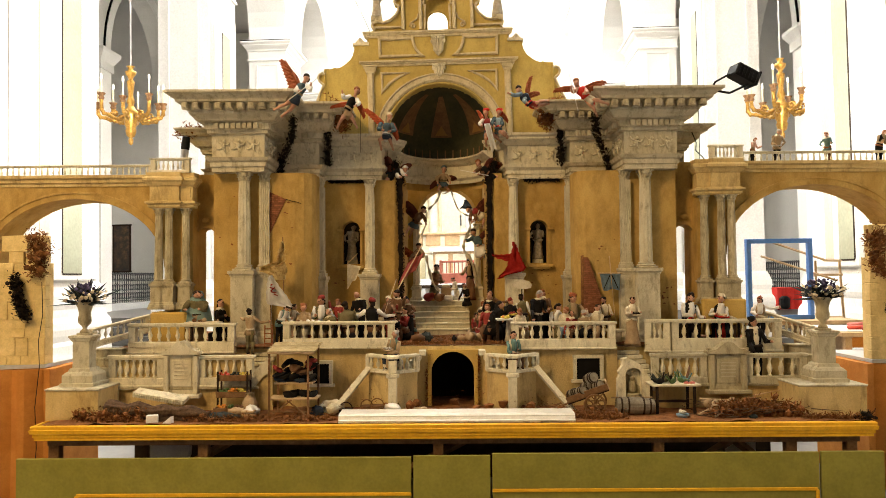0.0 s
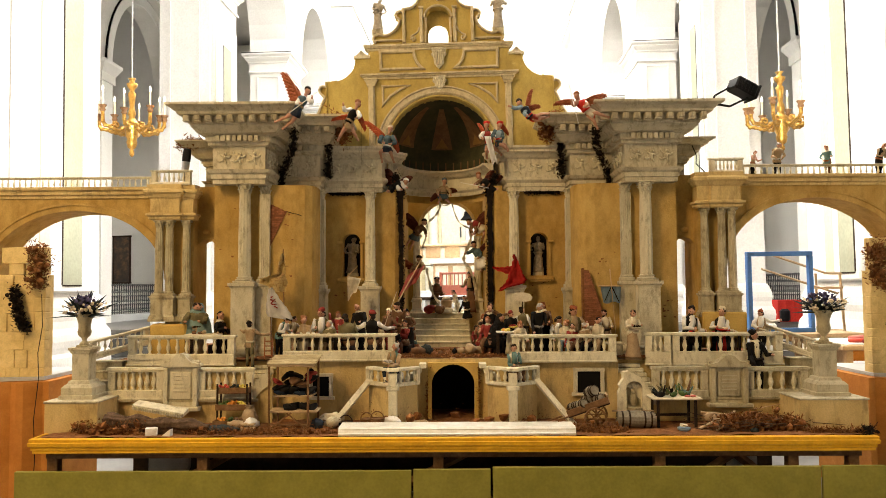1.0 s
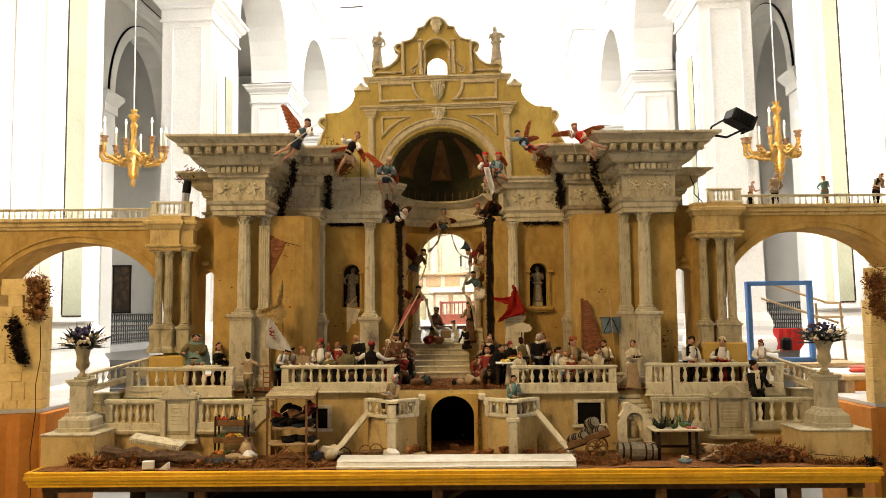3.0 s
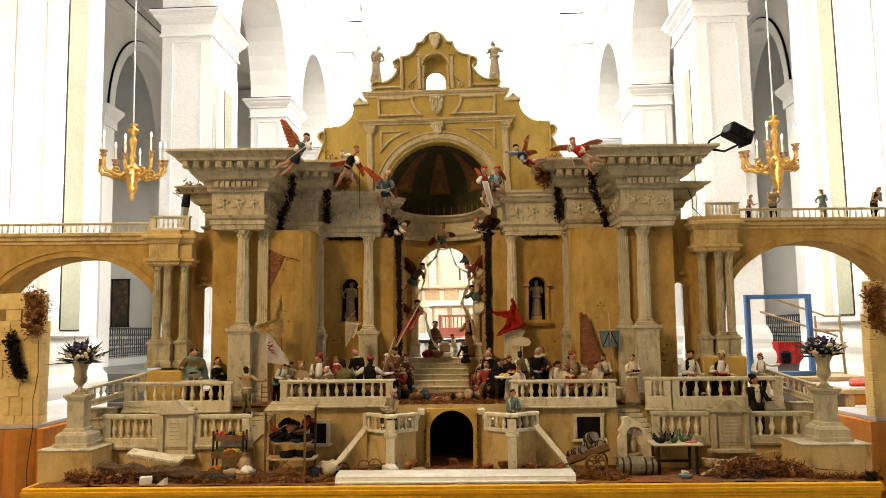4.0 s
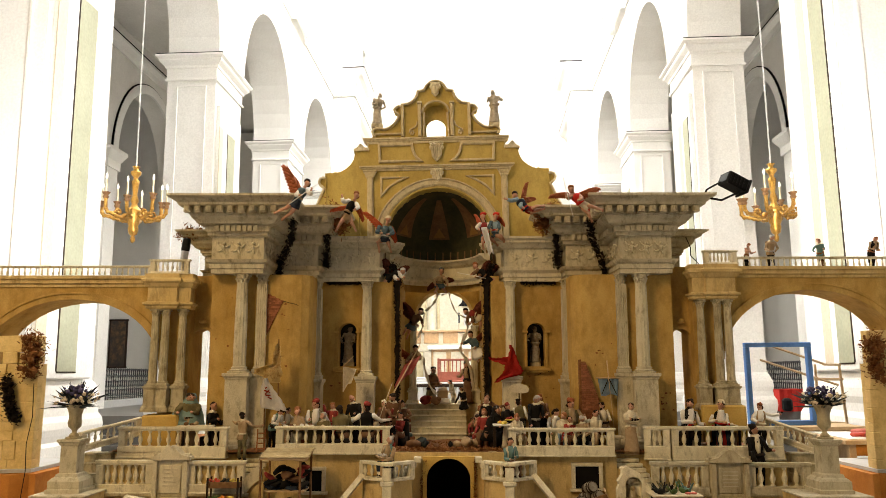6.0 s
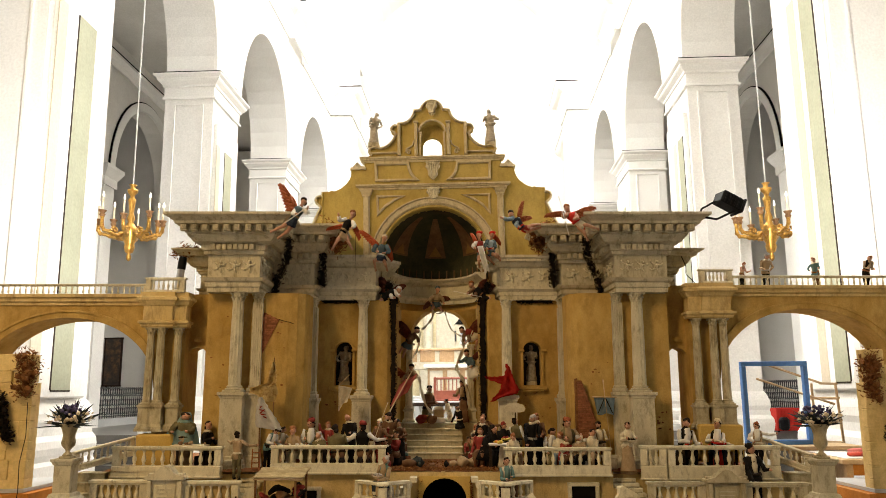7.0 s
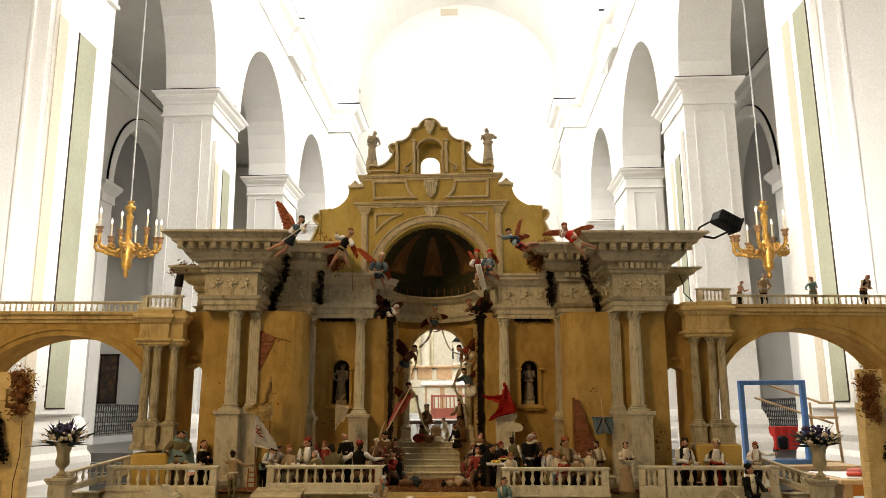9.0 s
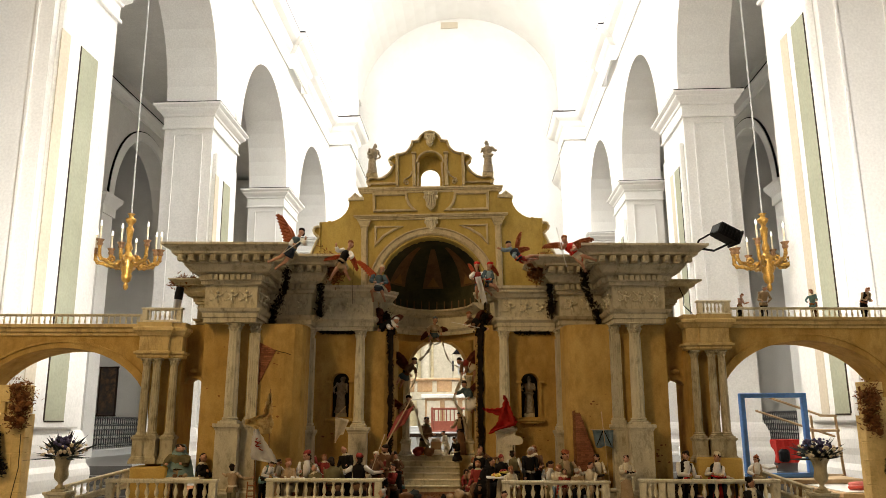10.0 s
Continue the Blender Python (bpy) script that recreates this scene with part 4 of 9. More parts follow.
for (x, z0, z1, o) in ((0.655, 2.842, 2.886, 0.045), (0.622, 3.098, 3.146, 0.04)):
    bm = bmesh.new()
    h = z1 - z0
    sweep(bm, [(0, z0), (o * 0.3, z0), (o * 0.35, z0 + h * 0.3), (o * 0.7, z0 + h * 0.45), (o * 0.75, z0 + h * 0.6), (o, z0 + h * 0.7), (o, z1), (0, z1)], [(-x, 0.1), (-x, 0), (x, 0), (x, 0.1)], side=1)
    part("gable_cornice", bm, CREAM_STONE, fronton, "moulded cornice")
strip(arc_pts(0, 3.385, 0.122, 0.11, 0, 180, 14), 0.018, -0.024, 0, CREAM_STONE, "niche_hood")
# carved keystone and shields
for (z, w, h, name) in ((2.788, 0.052, 0.12, "keystone"), (3.015, 0.056, 0.17, "shield"), (3.60, 0.042, 0.12, "crest")):
    bm = bmesh.new()
    prism(bm, [(-w * 0.95, z + h * 0.42), (-w * 1.1, z + h * 0.3), (-w * 0.85, z), (-w * 0.8, z - h * 0.25), (-w * 0.35, z - h * 0.45), (0, z - h * 0.55), (w * 0.35, z - h * 0.45), (w * 0.8, z - h * 0.25), (w * 0.85, z), (w * 1.1, z + h * 0.3), (w * 0.95, z + h * 0.42)], -0.035, 0)
    box(bm, (0, -0.02, z + h * 0.46), (w * 2.3, 0.06, h * 0.1), bevel=0.004)
    for q in (-0.72, -0.38, 0, 0.38, 0.72):
        limb(bm, (w * q, -0.036, z + h * 0.3), (w * q * 0.55, -0.045, z - h * 0.38), 0.008, 0.005, n=6)
        ball(bm, (w * q * 1.1, -0.042, z + h * 0.34), (0.012, 0.01, 0.014), seg=7, rings=5)
    for q in (-1, 1):
        ball(bm, (w * q * 0.95, -0.03, z + h * 0.18), (0.014, 0.016, 0.02), seg=7, rings=5)
    part(name, bm, STONE_PALE, fronton, "carved pale stone ornament")

apse = thing("apse", pose(FX, 1.75, 0), "dim apse with a frescoed half dome and an arched opening", "building model")
# half dome
bm = bmesh.new()
lathe(bm, [(R_IN * math.cos(radians(a)) + 0.001, R_IN * math.sin(radians(a))) for a in range(0, 91, 9)], 25, pose(0, 0, ZC + 0.0), arc=(0, math.pi), sy=1.35)
part("half_dome", bm, FRESCO, apse, "dark green frescoed half dome", soft=True)
for k, a in enumerate((40, 90, 140)):
    bm = bmesh.new()
    w = 15
    rows = []
    for e in range(16, 71, 6):
        row = []
        for q in (-w, -w / 2, 0, w / 2, w):
            aa, ee = radians(a + q * (1 - e / 130)), radians(e)
            rr = R_IN - 0.006
            row.append(bm.verts.new((rr * math.cos(ee) * math.cos(aa), rr * math.cos(ee) * math.sin(aa) * 1.35, ZC + rr * math.sin(ee))))
        rows.append(row)
    for r0, r1 in zip(rows, rows[1:]):
        for i in range(4):
            bm.faces.new((r0[i], r0[i + 1], r1[i + 1], r1[i]))
    part("fresco_panel", bm, FRESCO_RED, apse, "russet painted dome panel", soft=True)
    bm = bmesh.new()
    rr = R_IN - 0.012
    tri = [(-8, 18), (8, 18), (0, 30)]
    bm.faces.new([bm.verts.new((rr * math.cos(radians(e)) * math.cos(radians(a + q)), rr * math.cos(radians(e)) * math.sin(radians(a + q)) * 1.35, ZC + rr * math.sin(radians(e)))) for q, e in tri])
    part("fresco_ornament", bm, FRESCO_ORANGE, apse, "small orange painted ornament")
# ring entablature, balusters under the dome and the curved wall
ringp = [((R_IN - 0.01) * math.cos(radians(a)), (R_IN - 0.01) * math.sin(radians(a)) * 1.3) for a in range(4, 177, 8)]
bm = bmesh.new()
sweep(bm, [(0.0, 1.86), (-0.02, 1.86), (-0.025, 1.89), (-0.05, 1.91), (-0.05, 1.93), (-0.01, 1.94), (-0.01, 2.03), (-0.05, 2.05), (-0.07, 2.075), (-0.10, 2.085), (-0.10, 2.10), (0.0, 2.10)], ringp, side=1)
part("ring_entablature", bm, STONE_PALE, apse, "curved pale stone entablature")
for i in range(18):
    a = radians(8 + i * 164 / 17)
    bm = bmesh.new()
    limb(bm, ((R_IN - 0.03) * math.cos(a), (R_IN - 0.03) * math.sin(a) * 1.32, 2.10), ((R_IN - 0.03) * math.cos(a), (R_IN - 0.03) * math.sin(a) * 1.32, 2.19), 0.006, 0.006, n=5)
    part("gallery_bar", bm, FRESCO_RED, apse)
bm = bmesh.new()
lathe(bm, [(R_IN + 0.005, 2.04), (R_IN + 0.005, 2.2)], 25, arc=(0, math.pi), sy=1.35)
part("gallery_wall", bm, FRESCO, apse, "dark green painted band under the dome", soft=True)
bm = bmesh.new()
lathe(bm, [(R_IN + 0.01, 1.8), (R_IN + 0.01, 2.1)], 25, arc=(0, math.pi), sy=1.35)
part("ring_wall", bm, OCHRE, apse, "curved ochre wall", soft=True)
bm = bmesh.new()
ow, ozs, ozb = 0.275, 1.545, 0.7
pts = [(-0.50, 0.42), (-0.50, 1.9), (0.50, 1.9), (0.50, 0.42), (ow + 0.05, 0.42), (ow + 0.05, ozb), (ow + 0.05, ozs)] + arc_pts(0.05, ozs, ow, ow, 0, 180, 18)[0:] + [(0.05 - ow, 0.42)]
prism(bm, pts, 0.70, 0.78)
part("back_wall", bm, OCHRE, apse, "ochre plaster wall with an arched opening")
bm = bmesh.new()
pts = arc_pts(0.05, ozs, ow + 0.02, ow + 0.02, 0, 180, 18) + arc_pts(0.05, ozs, ow - 0.012, ow - 0.012, 180, 0, 18)
prism(bm, pts, 0.685, 0.70)
part("arch_ring", bm, OCHRE_PALE, apse)
for x in (-0.25, 0.34):
    column(FX + x, 2.36, 0.75, 0.86, 1.42, 1.48, 0.034, 0.09, "small pale stone column by the apse opening", "apse columns", STONE_PALE)

# ---------------------------------------------------------------- arcade wings
for s in (-1, 1):
    dz = 0.0 if s < 0 else 0.075
    wing = thing("arcade_wing", pose(0, 0, dz), "ochre plastered wing with a wide flattened arch", "building model", "arcade wings")
    cx, hs, rise, zs = 2.965, 0.72, 0.555, 1.06
    zt = 1.79
    bm = bmesh.new()
    pts = [(2.02, 0.42), (2.02, zt), (4.6, zt), (4.6, 0.3), (3.69, 0.3)] + arc_pts(cx, zs, hs, rise, 0, 180, 24) + [(2.245, 0.42)]
    prism(bm, [(s * x, z) for x, z in pts], 1.08, 1.42)
    part("wall", bm, OCHRE, wing, "stained ochre plaster wall")
    bm = bmesh.new()
    ring = arc_pts(cx, zs, hs + 0.05, rise + 0.05, 0, 180, 28) + arc_pts(cx, zs, hs, rise, 180, 0, 28)
    prism(bm, [(s * x, z) for x, z in ring], 1.06, 1.0795)
    ring = arc_pts(cx, zs, hs + 0.062, rise + 0.062, 0, 180, 28) + arc_pts(cx, zs, hs + 0.045, rise + 0.045, 180, 0, 28)
    prism(bm, [(s * x, z) for x, z in ring], 1.05, 1.0695)
    part("arch_moulding", bm, OCHRE, wing, "raised ochre arch moulding")
    bm = bmesh.new()
    corn = [(0, zt - 0.075), (0.012, zt - 0.075), (0.012, zt - 0.055), (0.03, zt - 0.045), (0.03, zt - 0.02), (0.05, zt - 0.01), (0.05, zt + 0.012), (0, zt + 0.012)]
    sweep(bm, corn, [(-s * 0 + s * 4.6, 1.08), (s * 2.02, 1.08)] if s > 0 else [(s * 4.6, 1.08), (s * 2.02, 1.08)], side=-1 if s > 0 else 1)
    part("cornice", bm, OCHRE_PALE, wing, "moulded cornice strip")
    # broken forward pier with paired columns
    bm = bmesh.new()
    ring = [(s * 2.33, 1.10), (s * 2.33, 0.97), (s * 2.10, 0.97), (s * 2.10, 1.0), (s * 2.0, 1.0), (s * 2.0, 1.10)]
    pr = [(-0.05, 1.53), (0, 1.53), (0.012, 1.54), (0.012, 1.555), (0.03, 1.565), (0.03, 1.58), (0.0, 1.59), (0.0, 1.70), (0.015, 1.71), (0.03, 1.735), (0.045, 1.745), (0.045, 1.765), (0.02, 1.78), (0.02, 1.81), (-0.05, 1.81)]
    sweep(bm, pr, ring, side=1 if s < 0 else -1)
    box(bm, (s * 2.165, 1.06, 1.67), (0.30, 0.13, 0.25))
    part("pier_entablature", bm, OCHRE_PALE, wing, "stepped pier entablature")
    bm = bmesh.new()
    box(bm, (s * (2.165 if s < 0 else 2.175), 1.04, 0.57), (0.28 if s < 0 else 0.34, 0.22, 0.28), bevel=0.012)
    rough_up(bm, 0.006, 9, s)
    part("pier_block", bm, OCHRE_BRIGHT, wing, "yellow plaster pier base")
    # narrow side arch between the wing and the palace
    bm = bmesh.new()
    u0, u1 = (1.865, 2.02) if s > 0 else (1.87, 2.02)
    cc, rr = (1.945, 0.083) if s > 0 else (1.945, 0.083)
    pts = [(1.84, 0.42), (1.84, 1.82), (2.10, 1.82), (2.10, 0.42), (cc + rr, 0.42)] + arc_pts(cc, 1.30 - dz, rr, rr, 0, 180, 12) + [(cc - rr, 0.42)]
    prism(bm, [(s * x, z) for x, z in pts], 1.20, 1.36)
    part("side_wall", bm, OCHRE, wing, "ochre wall with a narrow arch")
    bm = bmesh.new()
    prism(bm, [(s * x, z) for x, z in arc_pts(cc, 1.30 - dz, rr + 0.025, rr + 0.025, 0, 180, 12) + arc_pts(cc, 1.30 - dz, rr, rr, 180, 0, 12)], 1.18, 1.1995)
    ball(bm, (s * cc, 1.175, 1.445 - dz), (0.035, 0.02, 0.022), seg=8, rings=5)
    part("side_arch_moulding", bm, OCHRE, wing)
    for k, (u, d) in enumerate(((2.265, 1.0), (2.185, 1.0), (2.06, 1.03))):
        column(s * u, d, 0.73 + dz * 0.2, 0.93, 1.47 + dz, 1.53 + dz, 0.033, 0.095, "slim stone column of a cluster on a yellow base", "clustered columns", STONE_DARK)

# ---------------------------------------------------------------- terraces, stairs and balustrades
terrace = thing("terrace", pose(0, 0, 0), "ochre plastered terrace with a vaulted passage and earth on top", "terrace")
bm = bmesh.new()
TX = 0.055
pts = [(-1.25, 0), (-1.25, 0.455), (1.28, 0.455), (1.28, 0), (TX + 0.16, 0)] + arc_pts(TX, 0.262, 0.16, 0.155, 0, 180, 14) + [(TX - 0.16, 0)]
prism(bm, pts, 0.68, 0.78)
part("retaining_wall", bm, OCHRE_PALE, terrace, "stained pale ochre retaining wall")
bm = bmesh.new()
pts = [(TX + 0.186, 0.02), (TX + 0.186, 0.43), (TX - 0.186, 0.43), (TX - 0.186, 0.02), (TX - 0.16, 0.02)] + arc_pts(TX, 0.262, 0.16, 0.155, 180, 0, 14) + [(TX + 0.16, 0.02)]
prism(bm, pts, 0.64, 0.679)
part("passage_arch", bm, OCHRE_BRIGHT, terrace, "yellow plaster passage arch")
# black panels stand in for the shade inside the passage
bm = bmesh.new()
box(bm, (TX, 1.25, 0.21), (0.40, 0.02, 0.44))
for q in (-0.2, 0.2):
    box(bm, (TX + q, 1.0, 0.21), (0.02, 0.5, 0.44))
box(bm, (TX, 1.0, 0.435), (0.42, 0.5, 0.01))
part("passage_shade", bm, SHADE_BLACK, terrace, "black panels standing in for shade in the passage")
for (x0, x1) in ((-2.42, -1.25), (1.28, 2.55)):
    bm = bmesh.new()
    plan(bm, [(x0, 0.76), (x1, 0.76), (x1, 1.9), (x0, 1.9)], 0.0, 0.435)
    part("side_terrace", bm, OCHRE_PALE, terrace, "pale ochre side terrace")
bm = bmesh.new()
bmesh.ops.create_grid(bm, x_segments=60, y_segments=26, size=0.5)
for v in bm.verts:
    v.co = Vector((v.co.x * 5.0 + 0.05, v.co.y * 1.75 + 1.57, 0.458))
    v.co.z += noise.noise(v.co * 9) * 0.010
part("earth_top", bm, EARTH, terrace, "uneven brown earth")
bm = bmesh.new()
bmesh.ops.create_grid(bm, x_segments=90, y_segments=14, size=0.5)
for v in bm.verts:
    v.co = Vector((v.co.x * 5.45 + 0.045, v.co.y * 0.66 + 0.36, 0.006))
    v.co.z += abs(noise.noise(v.co * 8)) * 0.022 + noise.noise(v.co * 30) * 0.004
solid("earth", bm, EARTH, pose(0, 0, 0), "brown earth and litter spread over the stage", "ground", kind="stuff")
bm = bmesh.new()
rnd = random.Random(3)
tufts(bm, 1500, lambda r: (r.uniform(-0.36, 0.45), r.uniform(0.72, 1.5) ** 1.0, 0.462), 0.016, rnd)
tufts(bm, 700, lambda r: (r.gauss(-0.05, 0.16), 0.70 + abs(r.gauss(0, 0.05)), 0.47), 0.02, rnd)
tufts(bm, 500, lambda r: (r.gauss(0.3, 0.1), 0.70 + abs(r.gauss(0, 0.05)), 0.47), 0.02, rnd)
solid("dry_moss", bm, MOSS, pose(0, 0, 0), "dry brown moss scattered before the stairs", "moss", kind="stuff")

# windows in the retaining wall
for (x0, x1, z0, z1) in ((-0.985, -0.865, 0.185, 0.33), (0.975, 1.145, 0.205, 0.36)):
    th = thing("cellar_window", pose((x0 + x1) / 2, 0.672, (z0 + z1) / 2), "dark cellar window with a stone frame in the terrace wall", "window", "cellar windows")
    w, h = x1 - x0, z1 - z0
    # flat black board in place of the window's shaded inside
    part("opening", boxed((0, 0, 0), (w, 0.012, h)), SHADE_BLACK, th)
    for (cx, cz, sx, sz) in ((0, h / 2 + 0.012, w + 0.06, 0.026), (0, -h / 2 - 0.014, w + 0.085, 0.024), (-w / 2 - 0.014, 0, 0.028, h), (w / 2 + 0.014, 0, 0.028, h)):
        part("frame_stone", boxed((cx, -0.006, cz), (sx, 0.03, sz), 0.003), STONE_PALE, th)

bm = bmesh.new()
lathe(bm, [(0.30, 0), (0.30, 0.06), (0.20, 0.09), (0.17, 0.14), (0.27, 0.24), (0.36, 0.36), (0.36, 0.46), (0.24, 0.62), (0.17, 0.76), (0.16, 0.84), (0.24, 0.88), (0.24, 0.93), (0.30, 0.95), (0.30, 1.0)], 10)
BALUSTER = smooth(mesh_from(bm, "baluster", STONE_PALE))


def balustrade(a, b, z0, zp, zt, n, label, group="balustrades", mat=STONE_PALE, posts=(1, 1), depth=0.045, rise=0.0, blind=None, thin=0.42):
    """From a to b, plinth from z0 to zp, handrail under zt; rise lifts the far end."""
    a, b = Vector((*a, 0)), Vector((*b, 0))
    d = b - a
    L = d.length
    ang = math.degrees(math.atan2(d.y, d.x))
    th = thing("balustrade", pose(a.x, a.y, 0, 0, 0, ang), label, "balustrade", group)
    shear = Matrix(((1, 0, 0, 0), (0, 1, 0, 0), (rise / L, 0, 1, 0), (0, 0, 0, 1)))
    if zp > z0:
        bm = bmesh.new()
        box(bm, (L / 2, 0, (z0 + zp) / 2), (L, depth * 1.5, zp - z0), shear, bevel=0.004)
        box(bm, (L / 2, -depth * 0.15, z0 + 0.006), (L + 0.01, depth * 1.7, 0.014), shear, bevel=0.003)
        part("plinth", bm, mat, th, "worn stone plinth")
    rail = 0.2 * (zt - zp)
    bm = bmesh.new()
    box(bm, (L / 2, 0, zt - rail * 0.35), (L + 0.02, depth * 1.35, rail * 0.7), shear, bevel=0.003)
    box(bm, (L / 2, 0, zt - rail * 0.8), (L, depth * 1.0, rail * 0.45), shear, bevel=0.002)
    part("handrail", bm, mat, th)
    pw = depth * 1.15
    for k, on in enumerate(posts):
        if on:
            x = pw / 2 if k == 0 else L - pw / 2
            part("post", boxed((x, 0, (zp + zt - rail) / 2 + rise * x / L), (pw, depth * 1.15, zt - rail - zp), 0.003), mat, th)
    x0, x1 = (pw if posts[0] else 0), (L - pw if posts[1] else L)
    hb = zt - rail - zp
    for i in range(n):
        x = x0 + (x1 - x0) * (i + 0.5) / n
        o = part("baluster", BALUSTER, None, th)
        o.matrix_basis = pose(x, 0, zp + rise * x / L) @ Matrix.Diagonal((hb * thin, hb * thin, hb, 1))
    if blind:
        part("backing", boxed((L / 2, depth * 0.35, (zp + zt) / 2 - rail * 0.5), (L - 0.01, 0.012, zt - zp - rail)), blind, th, "plaster backing")
    return th


balustrade((-1.205, 0.665), (-0.375, 0.665), 0.445, 0.52, 0.645, 11, "pale stone balustrade on the terrace wall")
balustrade((0.495, 0.665), (1.262, 0.665), 0.43, 0.505, 0.632, 10, "pale stone balustrade on the terrace wall")
# left and right middle flights
balustrade((-2.385, 0.74), (-1.58, 0.72), 0.41, 0.495, 0.635, 10, "dirty stone balustrade of the side terrace", mat=STONE_PALE)
balustrade((1.50, 0.74), (1.68, 0.69), 0.40, 0.50, 0.642, 2, "short stone balustrade turning along the side terrace")
balustrade((1.685, 0.69), (2.505, 0.71), 0.40, 0.50, 0.642, 8, "pale stone balustrade of the side terrace")
# lower blind balustrades
balustrade((-2.455, 0.56), (-2.05, 0.56), 0.185, 0.25, 0.415, 6, "low stone balustrade against a plaster wall", mat=STONE_PALE, blind=OCHRE_PALE)
balustrade((-1.80, 0.56), (-1.40, 0.56), 0.185, 0.25, 0.41, 5, "low stone balustrade against a plaster wall", mat=STONE_PALE, blind=OCHRE_PALE)
balustrade((1.50, 0.56), (1.90, 0.56), 0.175, 0.235, 0.405, 5, "low stone balustrade against a plaster wall", mat=STONE, blind=OCHRE_PALE)
balustrade((2.18, 0.56), (2.62, 0.56), 0.175, 0.235, 0.40, 4, "low open stone balustrade of the lower walk", mat=STONE)
# outer sloping balustrades
balustrade((-2.64, 0.66), (-2.35, 1.02), 0.46, 0.50, 0.60, 8, "sloping stone balustrade of the outer stairs", rise=0.09, depth=0.035, mat=STONE_PALE)
balustrade((2.50, 1.02), (2.72, 0.66), 0.55, 0.59, 0.69, 7, "sloping stone balustrade of the outer stairs", rise=-0.10, depth=0.035, mat=STONE)

low = thing("lower_terrace", pose(0, 0, 0), "pale ochre lower terrace walls with a narrow walk", "terrace")
for (x0, x1) in ((-2.46, -1.36), (1.46, 2.63)):
    bm = bmesh.new()
    plan(bm, [(x0, 0.545), (x1, 0.545), (x1, 0.78), (x0, 0.78)], 0, 0.185)
    part("wall", bm, OCHRE_PALE, low, "cracked pale ochre plaster wall")
    bm = bmesh.new()
    box(bm, ((x0 + x1) / 2, 0.53, 0.178), (x1 - x0, 0.03, 0.022), bevel=0.004)
    part("string_course", bm, STONE_DARK, low)


def stairs(x0, x1, d0, d1, z0, z1, n, label, mat=STONE_DARK, group="stairs"):
    th = thing("stairs", pose(0, 0, 0), label, "stairs", group)
    for i in range(n):
        za = z0 + (z1 - z0) * (i + 1) / n
        da = d0 + (d1 - d0) * i / n
        w = (x1 - x0)
        bm = bmesh.new()
        box(bm, ((x0 + x1) / 2, (da + d1) / 2 + 0.02, za - (z1 - z0) / n / 2 - 0.004), (w, d1 - da + 0.04, (z1 - z0) / n))
        box(bm, ((x0 + x1) / 2, (da + d1) / 2 + 0.014, za - 0.006), (w + 0.012, d1 - da + 0.052, 0.014), bevel=0.003)
        part("step", bm, mat, th)
    return th


stairs(-0.315, 0.215, 1.78, 2.28, 0.46, 0.745, 6, "pale stone stairs up to the apse", STONE_PALE)
bm = bmesh.new()
box(bm, (-0.03, 2.42, 0.60), (0.9, 0.36, 0.29))
solid("apse_floor", bm, STONE_PALE, pose(0, 0, 0), "pale stone landing inside the apse", "platform")
for s in (-1, 1):
    th = thing("stairs", pose(0, 0, 0), "worn pale stone stairs up to the side terrace", "stairs", "stairs")
    for i in range(8):
        za, da = 0.21 + 0.033 * i, 0.59 + 0.026 * i
        part("step", boxed((s * (1.475 - 0.018 * i), (da + 0.84) / 2, za - 0.014), (0.19, 0.84 - da, 0.028), 0.004), STONE_PALE, th)
        part("riser", boxed((s * (1.475 - 0.018 * i), (da + 0.84) / 2 + 0.006, za - 0.03), (0.18, 0.828 - da, 0.014)), STONE_DARK, th)
stairs(-2.66, -2.46, 0.58, 0.86, 0.18, 0.44, 4, "worn stone outer stairs", STONE_DARK)
stairs(2.60, 2.80, 0.58, 0.86, 0.16, 0.44, 4, "worn stone outer stairs", STONE_DARK)
for s in (-1, 1):
    bm = bmesh.new()
    prism(bm, [(s * u, z) for u, z in ((1.275, 0.29), (1.275, 0.365), (1.30, 0.375), (1.34, 0.35), (1.43, 0.24), (1.48, 0.205), (1.52, 0.195), (1.52, 0.13), (1.45, 0.14), (1.39, 0.18), (1.33, 0.25))], 0.540, 0.575)
    solid("stair_parapet", bm, STONE_PALE, pose(0, 0, 0), "sloping pale stone parapet beside the side stairs", "parapet", "stair parapets")
    bm = bmesh.new()
    prism(bm, [(s * u, z) for u, z in ((1.262, 0.0), (1.262, 0.36), (1.31, 0.33), (1.44, 0.19), (1.56, 0.15), (1.56, 0.0))], 0.556, 0.572)
    part("stair_wall", bm, OCHRE_PALE, low, "pale ochre wall under the side stairs")
